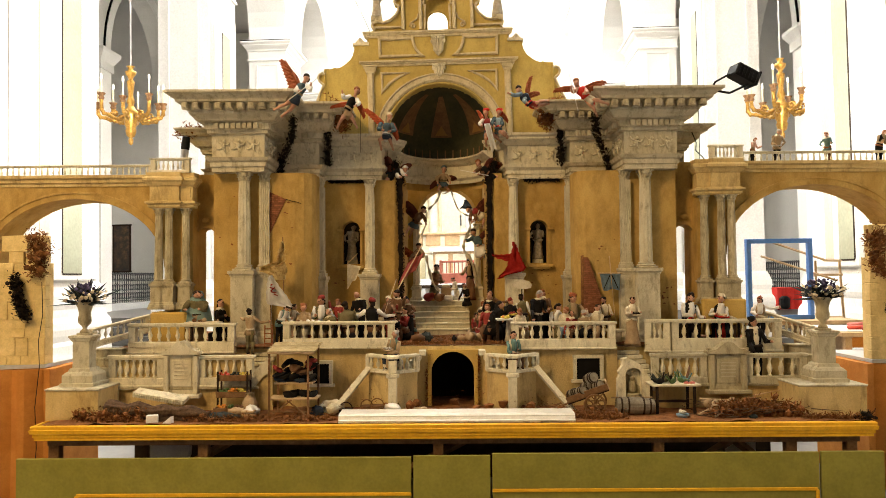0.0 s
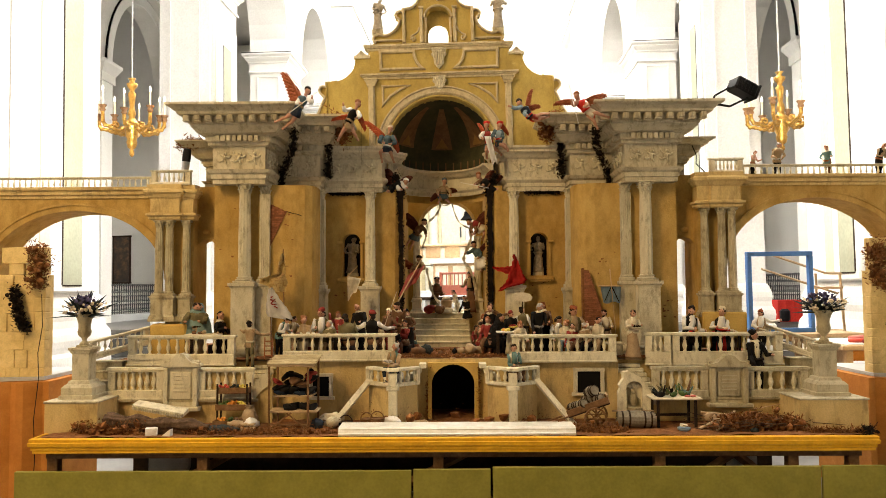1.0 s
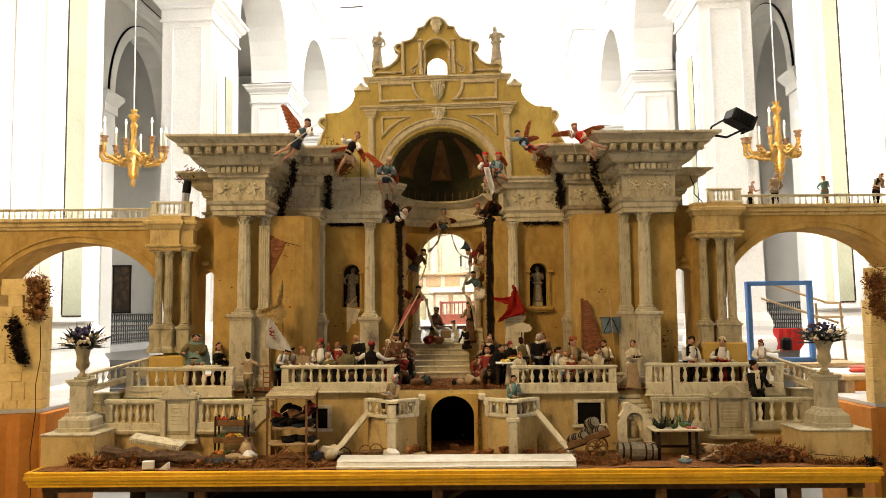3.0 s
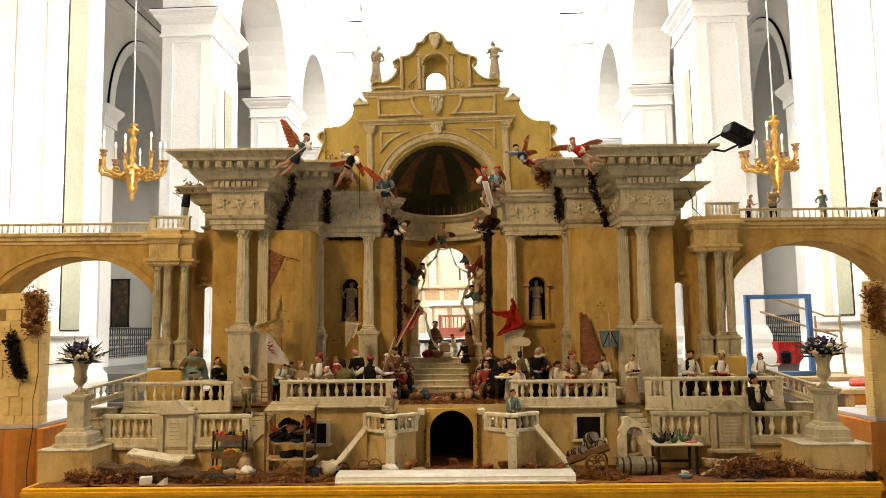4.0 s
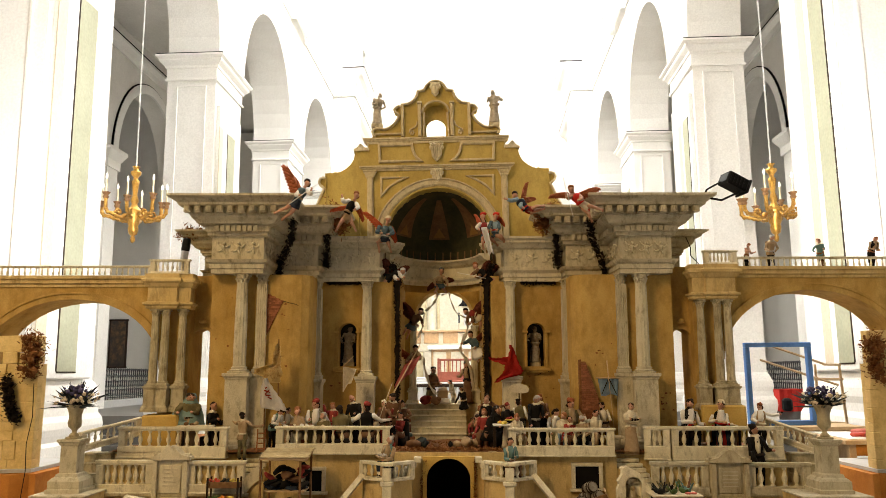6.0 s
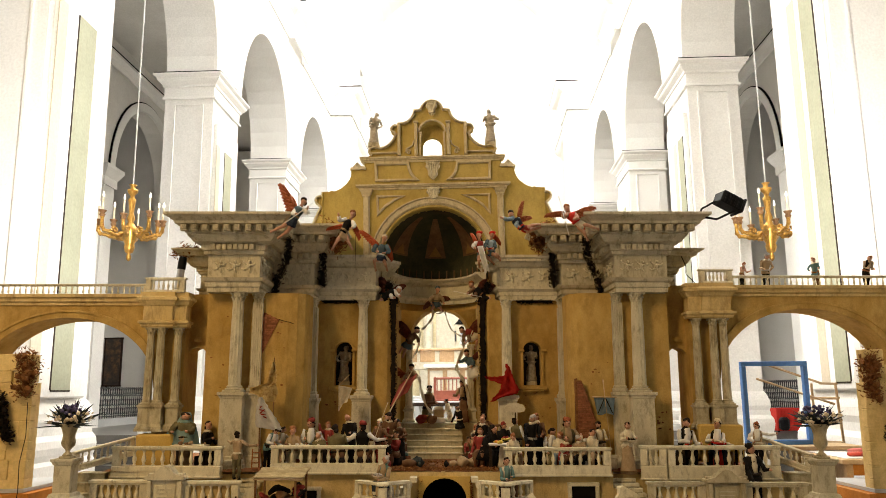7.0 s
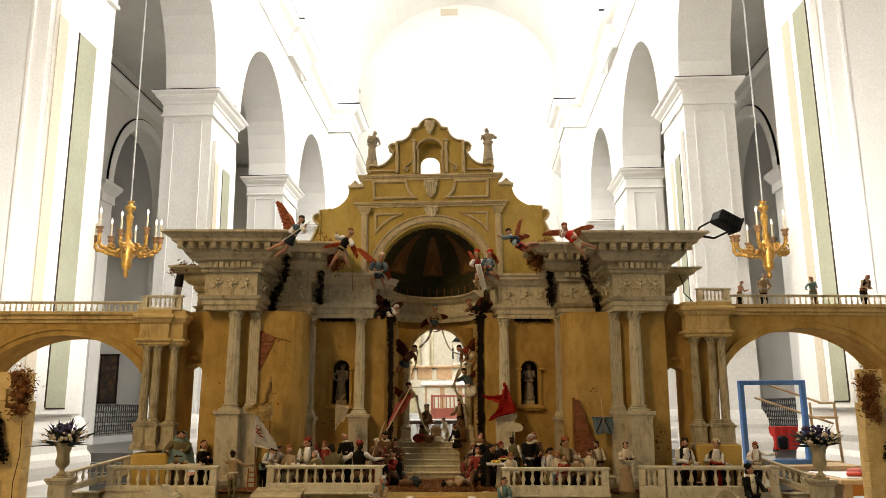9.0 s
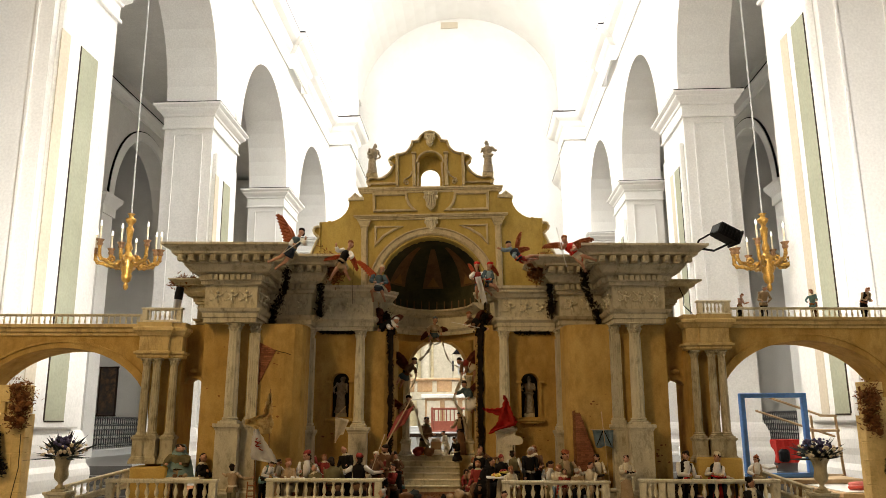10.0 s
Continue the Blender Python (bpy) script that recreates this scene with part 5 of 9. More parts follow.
# pulpits on both sides of the passage
for s, cx in ((-1, -0.372), (1, 0.475)):
    th = thing("corner_balcony", pose(cx, 0, 0), "ochre balcony with a corner post, stone balusters and a ramp rail", "balcony", "corner balconies")
    bm = bmesh.new()
    plan(bm, [(-s * -0.185, 0.56), (0, 0.40), (-s * 0.165, 0.52), (-s * 0.165, 0.70), (s * 0.185, 0.70)] if s > 0 else [(-0.185, 0.56), (0, 0.40), (0.165, 0.52), (0.165, 0.70), (-0.185, 0.70)], 0, 0.295)
    part("body", bm, OCHRE_PALE, th, "pale ochre plaster body")
    bm = bmesh.new()
    box(bm, (0, 0.385, 0.14), (0.062, 0.05, 0.28), bevel=0.004)
    box(bm, (0, 0.385, 0.275), (0.09, 0.07, 0.03), bevel=0.006)
    box(bm, (0, 0.385, 0.335), (0.06, 0.05, 0.09), bevel=0.004)
    box(bm, (0, 0.385, 0.405), (0.085, 0.07, 0.025), bevel=0.005)
    part("corner_post", bm, STONE_PALE, th, "panelled stone corner post")
    for (ax, ay, bx, by) in ((-0.19 if s < 0 else 0.19, 0.55, 0, 0.39), (0.17 if s < 0 else -0.17, 0.53, 0, 0.39)):
        d = Vector((bx - ax, by - ay, 0))
        ang = math.degrees(math.atan2(d.y, d.x))
        m = pose(ax, ay, 0, 0, 0, ang)
        bm = bmesh.new()
        box(bm, (d.length / 2, 0, 0.405), (d.length, 0.055, 0.022), m, bevel=0.003)
        part("handrail", bm, STONE_PALE, th)
        bm = bmesh.new()
        box(bm, (d.length / 2, 0, 0.298), (d.length, 0.05, 0.024), m, bevel=0.003)
        part("ledge", bm, STONE_PALE, th)
        for i in range(3):
            o = part("baluster", BALUSTER, None, th)
            o.matrix_basis = m @ pose(d.length * (i + 0.5) / 3.6, 0, 0.31) @ Matrix.Diagonal((0.045, 0.045, 0.085, 1))
        part("end_post", boxed((0.012, 0, 0.35), (0.035, 0.05, 0.11), 0.003, m), STONE_PALE, th)
    bm = bmesh.new()
    limb(bm, (s * 0.18, 0.53, 0.315), (s * 0.41, 0.36, 0.035), 0.026, 0.026, n=4)
    ball(bm, (s * 0.415, 0.355, 0.03), (0.026, 0.024, 0.024), seg=8, rings=5)
    part("ramp_rail", bm, STONE_PALE, th, "sloping stone ramp rail")
    for i in range(4):
        part("step", boxed((-s * (0.10 + 0.035 * i), 0.60, 0.31 + 0.035 * i), (0.05, 0.12, 0.035), 0.003), STONE_PALE, th)

# corner pedestals, urns and flowers
for s, ux in ((-1, -2.565), (1, 2.675)):
    th = thing("urn_pedestal", pose(ux, 0.40, 0), "grey stone pedestal on a pale ochre block", "pedestal", "urn pedestals")
    bm = bmesh.new()
    x0, x1 = (-2.735 - ux, -2.375 - ux) if s < 0 else (2.405 - ux, 2.865 - ux)
    plan(bm, [(x0, -0.2), (x1 - (0.0 if s > 0 else 0.0), -0.2), (x1, 0.14), (x0, 0.14)], 0, 0.21)
    rough_up(bm, 0.004, 7, 2)
    part("block", bm, OCHRE_PALE, th, "rough pale ochre plaster block")
    part("block_top", boxed(((x0 + x1) / 2, -0.03, 0.215), (x1 - x0 + 0.015, 0.36, 0.014), 0.004), STONE, th)
    bm = bmesh.new()
    ring = [(-0.08, -0.08), (0.08, -0.08), (0.08, 0.08), (-0.08, 0.08)]
    sweep(bm, [(-0.07, 0.22), (0.085, 0.22), (0.085, 0.245), (0.07, 0.25), (0.07, 0.30), (0.045, 0.32), (0.03, 0.325), (0.02, 0.345), (0.0, 0.35), (0.0, 0.53), (0.012, 0.54), (0.02, 0.555), (0.03, 0.56), (0.03, 0.575), (-0.07, 0.575)], ring, side=1, closed=True, m=Matrix.Diagonal((0.72, 0.72, 1, 1)))
    part("die", bm, STONE, th, "stepped stone die")
    um = thing("urn", pose(ux, 0.40, 0.575), "grey stone garden urn on a pedestal", "urn", "urns")
    bm = bmesh.new()
    box(bm, (0, 0, 0.008), (0.12, 0.12, 0.016), bevel=0.003)
    lathe(bm, [(0.05, 0.016), (0.045, 0.03), (0.022, 0.045), (0.026, 0.06), (0.062, 0.085), (0.07, 0.11), (0.062, 0.135), (0.06, 0.16), (0.075, 0.20), (0.098, 0.225), (0.1, 0.235), (0.085, 0.235), (0.06, 0.2)], 20)
    bmesh.ops.transform(bm, matrix=Matrix.Diagonal((0.68, 0.68, 1, 1)), verts=bm.verts[:])
    part("bowl", bm, STONE_DARK, um, "turned stone bowl", soft=True)
    fl = thing("flower_arrangement", pose(ux, 0.40, 0.80) @ Matrix.Diagonal((1.25, 1.25, 1.2, 1)), "dried arrangement of violet and cream flowers with dark leaves", "flowers", "flower arrangements")
    rnd = random.Random(11 if s < 0 else 12)
    bm = bmesh.new()
    for i in range(110):
        a, e = rnd.uniform(0, 6.28), rnd.uniform(-0.1, 1.35)
        L = rnd.uniform(0.07, 0.17) * (1.25 if e < 0.5 else 1.0)
        p = Vector((math.cos(a) * math.cos(e), math.sin(a) * math.cos(e), math.sin(e))) * L
        w = p.orthogonal().normalized() * rnd.uniform(0.004, 0.010)
        q = p.cross(w).normalized() * 0.004
        v = [bm.verts.new(w * 0.4), bm.verts.new(p * 0.55 + w + q), bm.verts.new(p), bm.verts.new(p * 0.6 - w), bm.verts.new(w * -0.4)]
        bm.faces.new(v)
    part("foliage", bm, LEAF, fl, "dark pointed leaves")
    for (mat, n, zz, nm) in ((VIOLET, 70, 0.085, "violet_blossom"), (PETAL, 64, 0.035, "cream_blossom")):
        bm = bmesh.new()
        for i in range(n):
            a = rnd.uniform(0, 6.28)
            r = rnd.uniform(0.01, 0.085) if nm[0] == "v" else rnd.uniform(0.05, 0.115)
            c = Vector((r * math.cos(a), r * math.sin(a), zz + rnd.uniform(-0.02, 0.04) - (r * 0.3 if nm[0] == "v" else 0)))
            rr = rnd.uniform(0.005, 0.013)
            b2 = bmesh.ops.create_icosphere(bm, subdivisions=1, radius=rr)
            for v in b2["verts"]:
                v.co = c + v.co * rnd.uniform(0.7, 1.25)
        part(nm, bm, mat, fl)

# marble slab before the passage
bm = bmesh.new()
prism(bm, [(0.04, 0.0), (0.04, 0.022), (0.05, 0.027), (0.06, 0.044), (0.06, 0.05), (0.075, 0.062), (0.26, 0.062), (0.26, 0.0)], -0.71, 0.86, Matrix(((0, 1, 0, 0), (1, 0, 0, 0), (0, 0, 1, 0), (0, 0, 0, 1))))
solid("marble_slab", bm, MARBLE, pose(0, 0, 0), "long white marble cornice slab lying as a step", "slab")

# steles on the lower walls
for x, (w, zb, zt), lab in ((-1.915, (0.25, 0.11, 0.50), "weathered pale stone memorial tablet with worn lettering"), (2.04, (0.27, 0.12, 0.475), "weathered grey stone memorial tablet with a pediment")):
    th = thing("stone_tablet", pose(x, 0.53, 0), lab, "tablet", "stone tablets")
    mat = STONE_PALE if x < 0 else STONE_DARK
    h = zt - zb
    part("slab", boxed((0, 0.02, zb + h * 0.45), (w, 0.06, h * 0.9), 0.005), mat, th)
    for q in (-1, 1):
        part("side_strip", boxed((q * w * 0.43, -0.02, zb + h * 0.42), (w * 0.13, 0.03, h * 0.72), 0.004), mat, th)
    bm = bmesh.new()
    top = [(-w * 0.56, zb + h * 0.8), (w * 0.56, zb + h * 0.8), (w * 0.56, zb + h * 0.85), (w * 0.3, zb + h * 0.9), (w * 0.12, zb + h * 1.02), (0, zb + h * 1.05), (-w * 0.12, zb + h * 1.02), (-w * 0.3, zb + h * 0.9), (-w * 0.56, zb + h * 0.85)]
    prism(bm, top, -0.045, 0.05)
    part("cornice", bm, mat, th)
    part("foot", boxed((0, -0.02, zb + 0.012), (w * 1.15, 0.09, 0.028), 0.005), mat, th)
    part("field", boxed((0, -0.012, zb + h * 0.45), (w * 0.6, 0.016, h * 0.5), 0.004), mat, th)
    for i in range(5):
        part("worn_line", boxed((0, -0.022, zb + h * (0.62 - 0.07 * i)), (w * (0.42 - 0.03 * (i % 2)), 0.003, h * 0.018)), STONE, th)

# fountain niche at the foot of the side stairs
th = thing("wall_fountain", pose(1.352, 0.48, 0) @ Matrix.Diagonal((1, 1, 0.86, 1)), "pale ochre wall fountain with scrolled sides and a shell niche", "fountain")
bm = bmesh.new()
cx, r = 0.0, 0.058
oc = [(-0.115, 0.0), (-0.115, 0.26), (-0.10, 0.30), (-0.11, 0.325), (-0.075, 0.38), (-0.07, 0.43), (-0.04, 0.442), (0.0, 0.418), (0.045, 0.388), (0.078, 0.34), (0.11, 0.285), (0.14, 0.262), (0.135, 0.235), (0.115, 0.22), (0.115, 0.0), (r, 0.0), (r, 0.30)] + arc_pts(0, 0.30, r, r, 0, 180, 10)[1:] + [(-r, 0.0)]
prism(bm, oc, 0, 0.06)
part("surround", bm, STONE_PALE, th, "scrolled stone surround")
part("niche_back", boxed((0, 0.07, 0.2), (0.14, 0.012, 0.36)), STONE_DARK, th)
bm = bmesh.new()
for i in range(7):
    a = radians(20 + i * 23.3)
    limb(bm, (0, 0.055, 0.295), (0.05 * math.cos(a), 0.04, 0.295 + 0.05 * math.sin(a)), 0.004, 0.01, n=5)
part("shell", bm, STONE_PALE, th, "carved shell")
bm = bmesh.new()
ball(bm, (0, 0.05, 0.20), (0.03, 0.02, 0.06))
ball(bm, (0, 0.045, 0.265), (0.02, 0.018, 0.022))
lathe(bm, [(0.02, 0.09), (0.05, 0.12), (0.055, 0.14), (0.04, 0.14)], 14, pose(0, 0.03, 0))
part("mask_and_basin", bm, STONE_DARK, th, "carved basin")

# wing balustrades
for s, dz in ((-1, 0.0), (1, 0.07)):
    a, b = ((-4.5, 1.12), (-2.36, 1.12)) if s < 0 else ((2.36, 1.12), (4.5, 1.12))
    balustrade(a, b, 1.80 + dz, 1.806 + dz, 1.895 + dz, 44, "slender weathered balustrade along the top of an arcade wing", mat=STONE, depth=0.03, posts=(1, 1), thin=0.36)
    a, b = ((-2.33, 1.0), (-2.02, 1.0)) if s < 0 else ((2.10, 1.0), (2.36, 1.0))
    balustrade(a, b, 1.808 + dz, 1.83 + dz, 1.93 + dz, 6, "short pale balustrade over the clustered columns", mat=STONE_PALE, depth=0.035, thin=0.36)

# ---------------------------------------------------------------- painted clay figurines: each one plain mesh
ARM = {"down": ((0.03, -0.03, -0.17), (0.02, -0.10, -0.13)), "fwd": ((0.03, -0.06, -0.15), (-0.05, -0.16, 0.02)), "up": ((0.06, -0.08, -0.04), (0.03, -0.10, 0.16)),
       "out": ((0.11, -0.06, -0.10), (0.12, -0.08, 0.0)), "hip": ((0.10, 0.0, -0.14), (-0.08, -0.05, -0.06)), "point": ((0.10, -0.08, -0.04), (0.14, -0.06, 0.04))}


def fold_ring(bm, prof, m, mi, seed, wav=0.14, n=14, sy=0.8):
    """A cloth shape turned round z with folds."""
    rings = []
    for k, (r, z) in enumerate(prof):
        ring = []
        for i in range(n):
            a = 2 * math.pi * i / n
            w = 1 + wav * math.sin(a * 5 + seed) * (1 - k / len(prof)) + 0.5 * wav * math.sin(a * 3 + seed * 2.1)
            ring.append(bm.verts.new(m @ Vector((r * w * math.cos(a), r * w * sy * math.sin(a), z))))
        rings.append(ring)
    for a, b in zip(rings, rings[1:]):
        for i in range(n):
            bm.faces.new((a[i], a[(i + 1) % n], b[(i + 1) % n], b[i])).material_index = mi
    for r in (rings[0], rings[-1]):
        bm.faces.new(r).material_index = mi


def wing_blades(bm, m, s, L, mi, n=7, top=40):
    """One wing: overlapping tapering feathers in a fan."""
    for i in range(n):
        t = i / (n - 1)
        a = radians(top - 60 * t)
        ln = L * (1.0 - 0.62 * t)
        root = Vector((s * (0.02 + 0.10 * L * (1 - t)), 0.02 + 0.004 * i, 0.04 * (1 - t)))
        tip = root + Vector((s * math.cos(a), 0.25, math.sin(a))) * ln
        w = Vector((-math.sin(a) * s, 0, math.cos(a))) * L * 0.085
        u = Vector((0, L * 0.03, 0))
        v = [bm.verts.new(m @ p) for p in (root - w * 0.6, root.lerp(tip, 0.6) - w, tip, root.lerp(tip, 0.6) + w + u, root + w * 0.6 + u)]
        b = [bm.verts.new(m @ (p + Vector((0, 0.012 * L, 0)))) for p in (root - w * 0.6, root.lerp(tip, 0.6) - w, tip, root.lerp(tip, 0.6) + w + u, root + w * 0.6 + u)]
        for f in (v, b[::-1]):
            bm.faces.new(f).material_index = mi
        for j in range(5):
            bm.faces.new((v[j], v[(j + 1) % 5], b[(j + 1) % 5], b[j])).material_index = mi


def figurine(x, d, z, h, yaw, top, lower, label, kind="stand", hair=HAIR, sleeve=None, accent=CREAM, arms=("down", "fwd"), hat=None, lean=0, tilt=(0, 0), wings=None, wide=1.0, shawl=False, spread=40, hold=None, bald=False, group="clay figurines", category="figurine"):
    bm = bmesh.new()
    mats = [SKIN, hair, top, lower, sleeve or top, accent, wings or FEATHER, hat or hair]
    seed = x * 13.7 + d * 5.1
    sc = h / {"stand": 1.0, "robe": 1.0, "sit": 0.76, "kneel": 0.74, "fly": 1.0}[kind]
    drop = {"stand": 0, "robe": 0, "sit": -0.24, "kneel": -0.26, "fly": 0}[kind]
    S = Matrix.Diagonal((sc, sc, sc, 1))
    up = S @ pose(0, 0, 0.5 + drop) @ pose(0, 0, 0, lean + 5 * math.sin(seed * 2.3), tilt[1] + 7 * math.sin(seed * 1.9), 9 * math.sin(seed * 3.1)) @ pose(0, 0, -0.5)
    nod = up @ pose(0, 0, 0.86) @ pose(0, 0, 0, 16 * math.sin(seed * 2.7) + 8, 10 * math.sin(seed * 4.1), 42 * math.sin(seed * 5.3)) @ pose(0, 0, -0.86)
    low = S @ pose(0, 0, drop)
    # torso with a collar and belt
    fold_ring(bm, [(0.088 * wide, 0.47), (0.098 * wide, 0.52), (0.082 * wide, 0.58), (0.098 * wide, 0.68), (0.108 * wide, 0.75), (0.095 * wide, 0.80), (0.05, 0.835), (0.034, 0.87)], up, 2, seed, 0.10, 18, 0.66)
    ball(bm, (0, -0.012, 0.925), (0.050, 0.057, 0.069), nod, 0, 12, 9)
    ball(bm, (0, -0.07, 0.917), (0.011, 0.014, 0.016), nod, 0, 5, 4)
    wide *= 1.12
    if "beard" in label or "priest" in label:
        ball(bm, (0, -0.04, 0.872), (0.034, 0.028, 0.036), nod, 1, 8, 5)
    for q in (-1, 1):
        ball(bm, (q * 0.02, -0.066, 0.937), (0.008, 0.005, 0.005), nod, 1, 5, 4)
        ball(bm, (q * 0.055, 0.0, 0.92), (0.008, 0.014, 0.018), nod, 0, 5, 4)
    if sleeve and not shawl and kind != "fly":
        fold_ring(bm, [(0.05, 0.60), (0.062, 0.68), (0.07, 0.76), (0.05, 0.82), (0.04, 0.85)], up @ pose(0, -0.045, 0), 4, seed, 0.1, 10, 0.8)
    elif kind != "fly":
        fold_ring(bm, [(0.07, 0.80), (0.075, 0.83), (0.05, 0.855)], up, 5, seed, 0.15, 10, 0.8)
    if "cream shirt" in label:
        fold_ring(bm, [(0.03, 0.56), (0.045, 0.66), (0.05, 0.76), (0.035, 0.84)], up @ pose(0, -0.05, 0), 5, seed, 0.1, 10, 0.7)
    fold_ring(bm, [(0.10 * wide, 0.525), (0.104 * wide, 0.545), (0.094 * wide, 0.565)], up, 1 if seed % 2 < 1 else 5, seed, 0.06, 12, 0.7)
    limb(bm, (0, 0, 0.84), (0, -0.005, 0.88), 0.03, 0.028, 0, 7, up)
    if not bald:
        ball(bm, (0, 0.006, 0.958), (0.057, 0.061, 0.049), nod, 1, 10, 7)
        ball(bm, (0, 0.035, 0.90), (0.05, 0.036, 0.05), nod, 1, 8, 5)
    if hat:
        lathe(bm, [(0.062, 0.955), (0.061, 0.975), (0.045, 1.005), (0.01, 1.015)], 10, nod @ pose(0, 0.012, 0.004), 7)
    if shawl:
        fold_ring(bm, [(0.26, 0.34), (0.22, 0.48), (0.18, 0.62), (0.15, 0.74), (0.10, 0.83), (0.072, 0.90), (0.07, 0.95), (0.045, 0.995), (0.01, 1.0)], up @ pose(0, 0.05, 0), 5, seed, 0.12, 14, 0.62)
    for s, a in zip((-1, 1), arms):
        e, f = (Vector(v) + Vector((0.02 * math.sin(seed * 9 + s), 0.03 * math.sin(seed * 6 + 2 * s), 0.025 * math.sin(seed * 4 + 3 * s))) for v in ARM[a])
        p0 = Vector((s * 0.094 * wide, 0, 0.78))
        p1 = p0 + Vector((s * e[0], e[1], e[2]))
        p2 = p1 + Vector((s * f[0], f[1], f[2]))
        limb(bm, p0, p1, 0.036, 0.031, 4, 9, up)
        ball(bm, p0, (0.038, 0.038, 0.038), up, 4, 9, 6)
        ball(bm, p1, (0.032, 0.032, 0.032), up, 4, 8, 6)
        limb(bm, p1, p2, 0.033, 0.024, 4, 9, up)
        ball(bm, p2 + (p2 - p1).normalized() * 0.015, (0.022, 0.026, 0.022), up, 0, 6, 5)
    if kind == "stand":
        for s in (-1, 1):
            limb(bm, (s * 0.045, 0, 0.52), (s * 0.055, -0.015 * s, 0.27), 0.06, 0.045, 3, 8, low)
            limb(bm, (s * 0.055, -0.015 * s, 0.28), (s * 0.06, 0.01, 0.04), 0.043, 0.03, 3, 8, low)
            ball(bm, (s * 0.062, -0.03, 0.018), (0.028, 0.058, 0.02), low, 1, 7, 4)
        fold_ring(bm, [(0.12, 0.42), (0.11, 0.48), (0.09, 0.56)], low, 2, seed, 0.12, 12, 0.7)
    elif kind in ("robe", "kneel"):
        k = 0 if kind == "robe" else 0.26
        fold_ring(bm, [(0.155, k), (0.15, k + 0.06), (0.13, 0.2 + k * 0.7), (0.115, 0.36), (0.1, 0.48), (0.085, 0.56)], low, 3, seed, 0.12, 16, 0.85)
        if kind == "kneel":
            ball(bm, (0, 0.13, 0.31), (0.10, 0.15, 0.05), low, 3, 9, 5)
    elif kind == "sit":
        for s in (-1, 1):
            limb(bm, (s * 0.06, 0, 0.50), (s * 0.075, -0.22, 0.50), 0.066, 0.052, 3, 8, low)
            limb(bm, (s * 0.075, -0.22, 0.51), (s * 0.07, -0.2, 0.26), 0.05, 0.034, 3, 8, low)
            ball(bm, (s * 0.07, -0.24, 0.258), (0.028, 0.055, 0.02), low, 1, 7, 4)
        fold_ring(bm, [(0.13, 0.42), (0.13, 0.47), (0.095, 0.56)], low, 3, seed, 0.08, 12, 0.9)
        box(bm, (0, 0.05, 0.33), (0.24, 0.2, 0.2), low, 1)
        if sleeve or shawl:
            fold_ring(bm, [(0.10, 0.30), (0.11, 0.40), (0.10, 0.49), (0.06, 0.53)], low @ pose(0, -0.15, 0), 5 if not shawl else 3, seed, 0.2, 12, 0.8)
    elif kind == "fly":
        fold_ring(bm, [(0.02, 0.16), (0.12, 0.22), (0.13, 0.32), (0.105, 0.44), (0.085, 0.56)], low, 3, seed, 0.2, 14, 0.8)
        for s in (-1, 1):
            limb(bm, (s * 0.05, 0, 0.32), (s * 0.07, 0.04 + 0.03 * s, 0.12), 0.05, 0.036, 0, 7, low)
            limb(bm, (s * 0.07, 0.04 + 0.03 * s, 0.13), (s * 0.05, 0.10, -0.04), 0.034, 0.02, 0, 7, low)
            ball(bm, (s * 0.05, 0.09, -0.06), (0.018, 0.026, 0.035), low, 0, 6, 4)
    if wings:
        for s in (-1, 1):
            wing_blades(bm, up @ pose(s * 0.04, 0.06, 0.76, -22, s * (8 + 38 * math.sin(seed * 3 + s)), 10 * math.sin(seed)), s, 0.50, 6, 9, spread + 14 * s * math.sin(seed * 2))
    if hold == "tray":
        lathe(bm, [(0.03, 0.62), (0.11, 0.64), (0.12, 0.66), (0.10, 0.655)], 12, up @ pose(0, -0.20, 0), 5)
        for i in range(7):
            ball(bm, (0.06 * math.cos(i * 0.9), -0.20 + 0.06 * math.sin(i * 0.9), 0.675), (0.025, 0.025, 0.02), up, 7, 6, 4)
    elif hold == "drum":
        lathe(bm, [(0.09, 0.0), (0.095, 0.01), (0.09, 0.14), (0.095, 0.15)], 14, up @ pose(-0.06, -0.17, 0.44, 25, 30, 0), 7)
    elif hold == "pole":
        limb(bm, (0.17, -0.18, 0.25), (0.2, -0.16, 1.9), 0.009, 0.008, 5, 6, up)
    elif hold == "staff":
        limb(bm, (-0.10, -0.22, 0.45), (0.35, -0.2, 1.35), 0.010, 0.008, 5, 6, up)
    rough_up(bm, 0.0075, 34, seed)
    rough_up(bm, 0.0055, 85, seed)
    rough_up(bm, 0.0025, 190, seed)
    me = smooth(mesh_from(bm, "figurine", mats))
    ob = new("angel_figurine" if wings else "figurine", me)
    ob.matrix_basis = MODEL @ pose(x, d, z) @ pose(0, 0, 0, 0, 0, yaw) @ pose(0, 0, 0, tilt[0], 0, 0)
    return tagged(ob, label, category, group)


FZ = 0.462
F = figurine
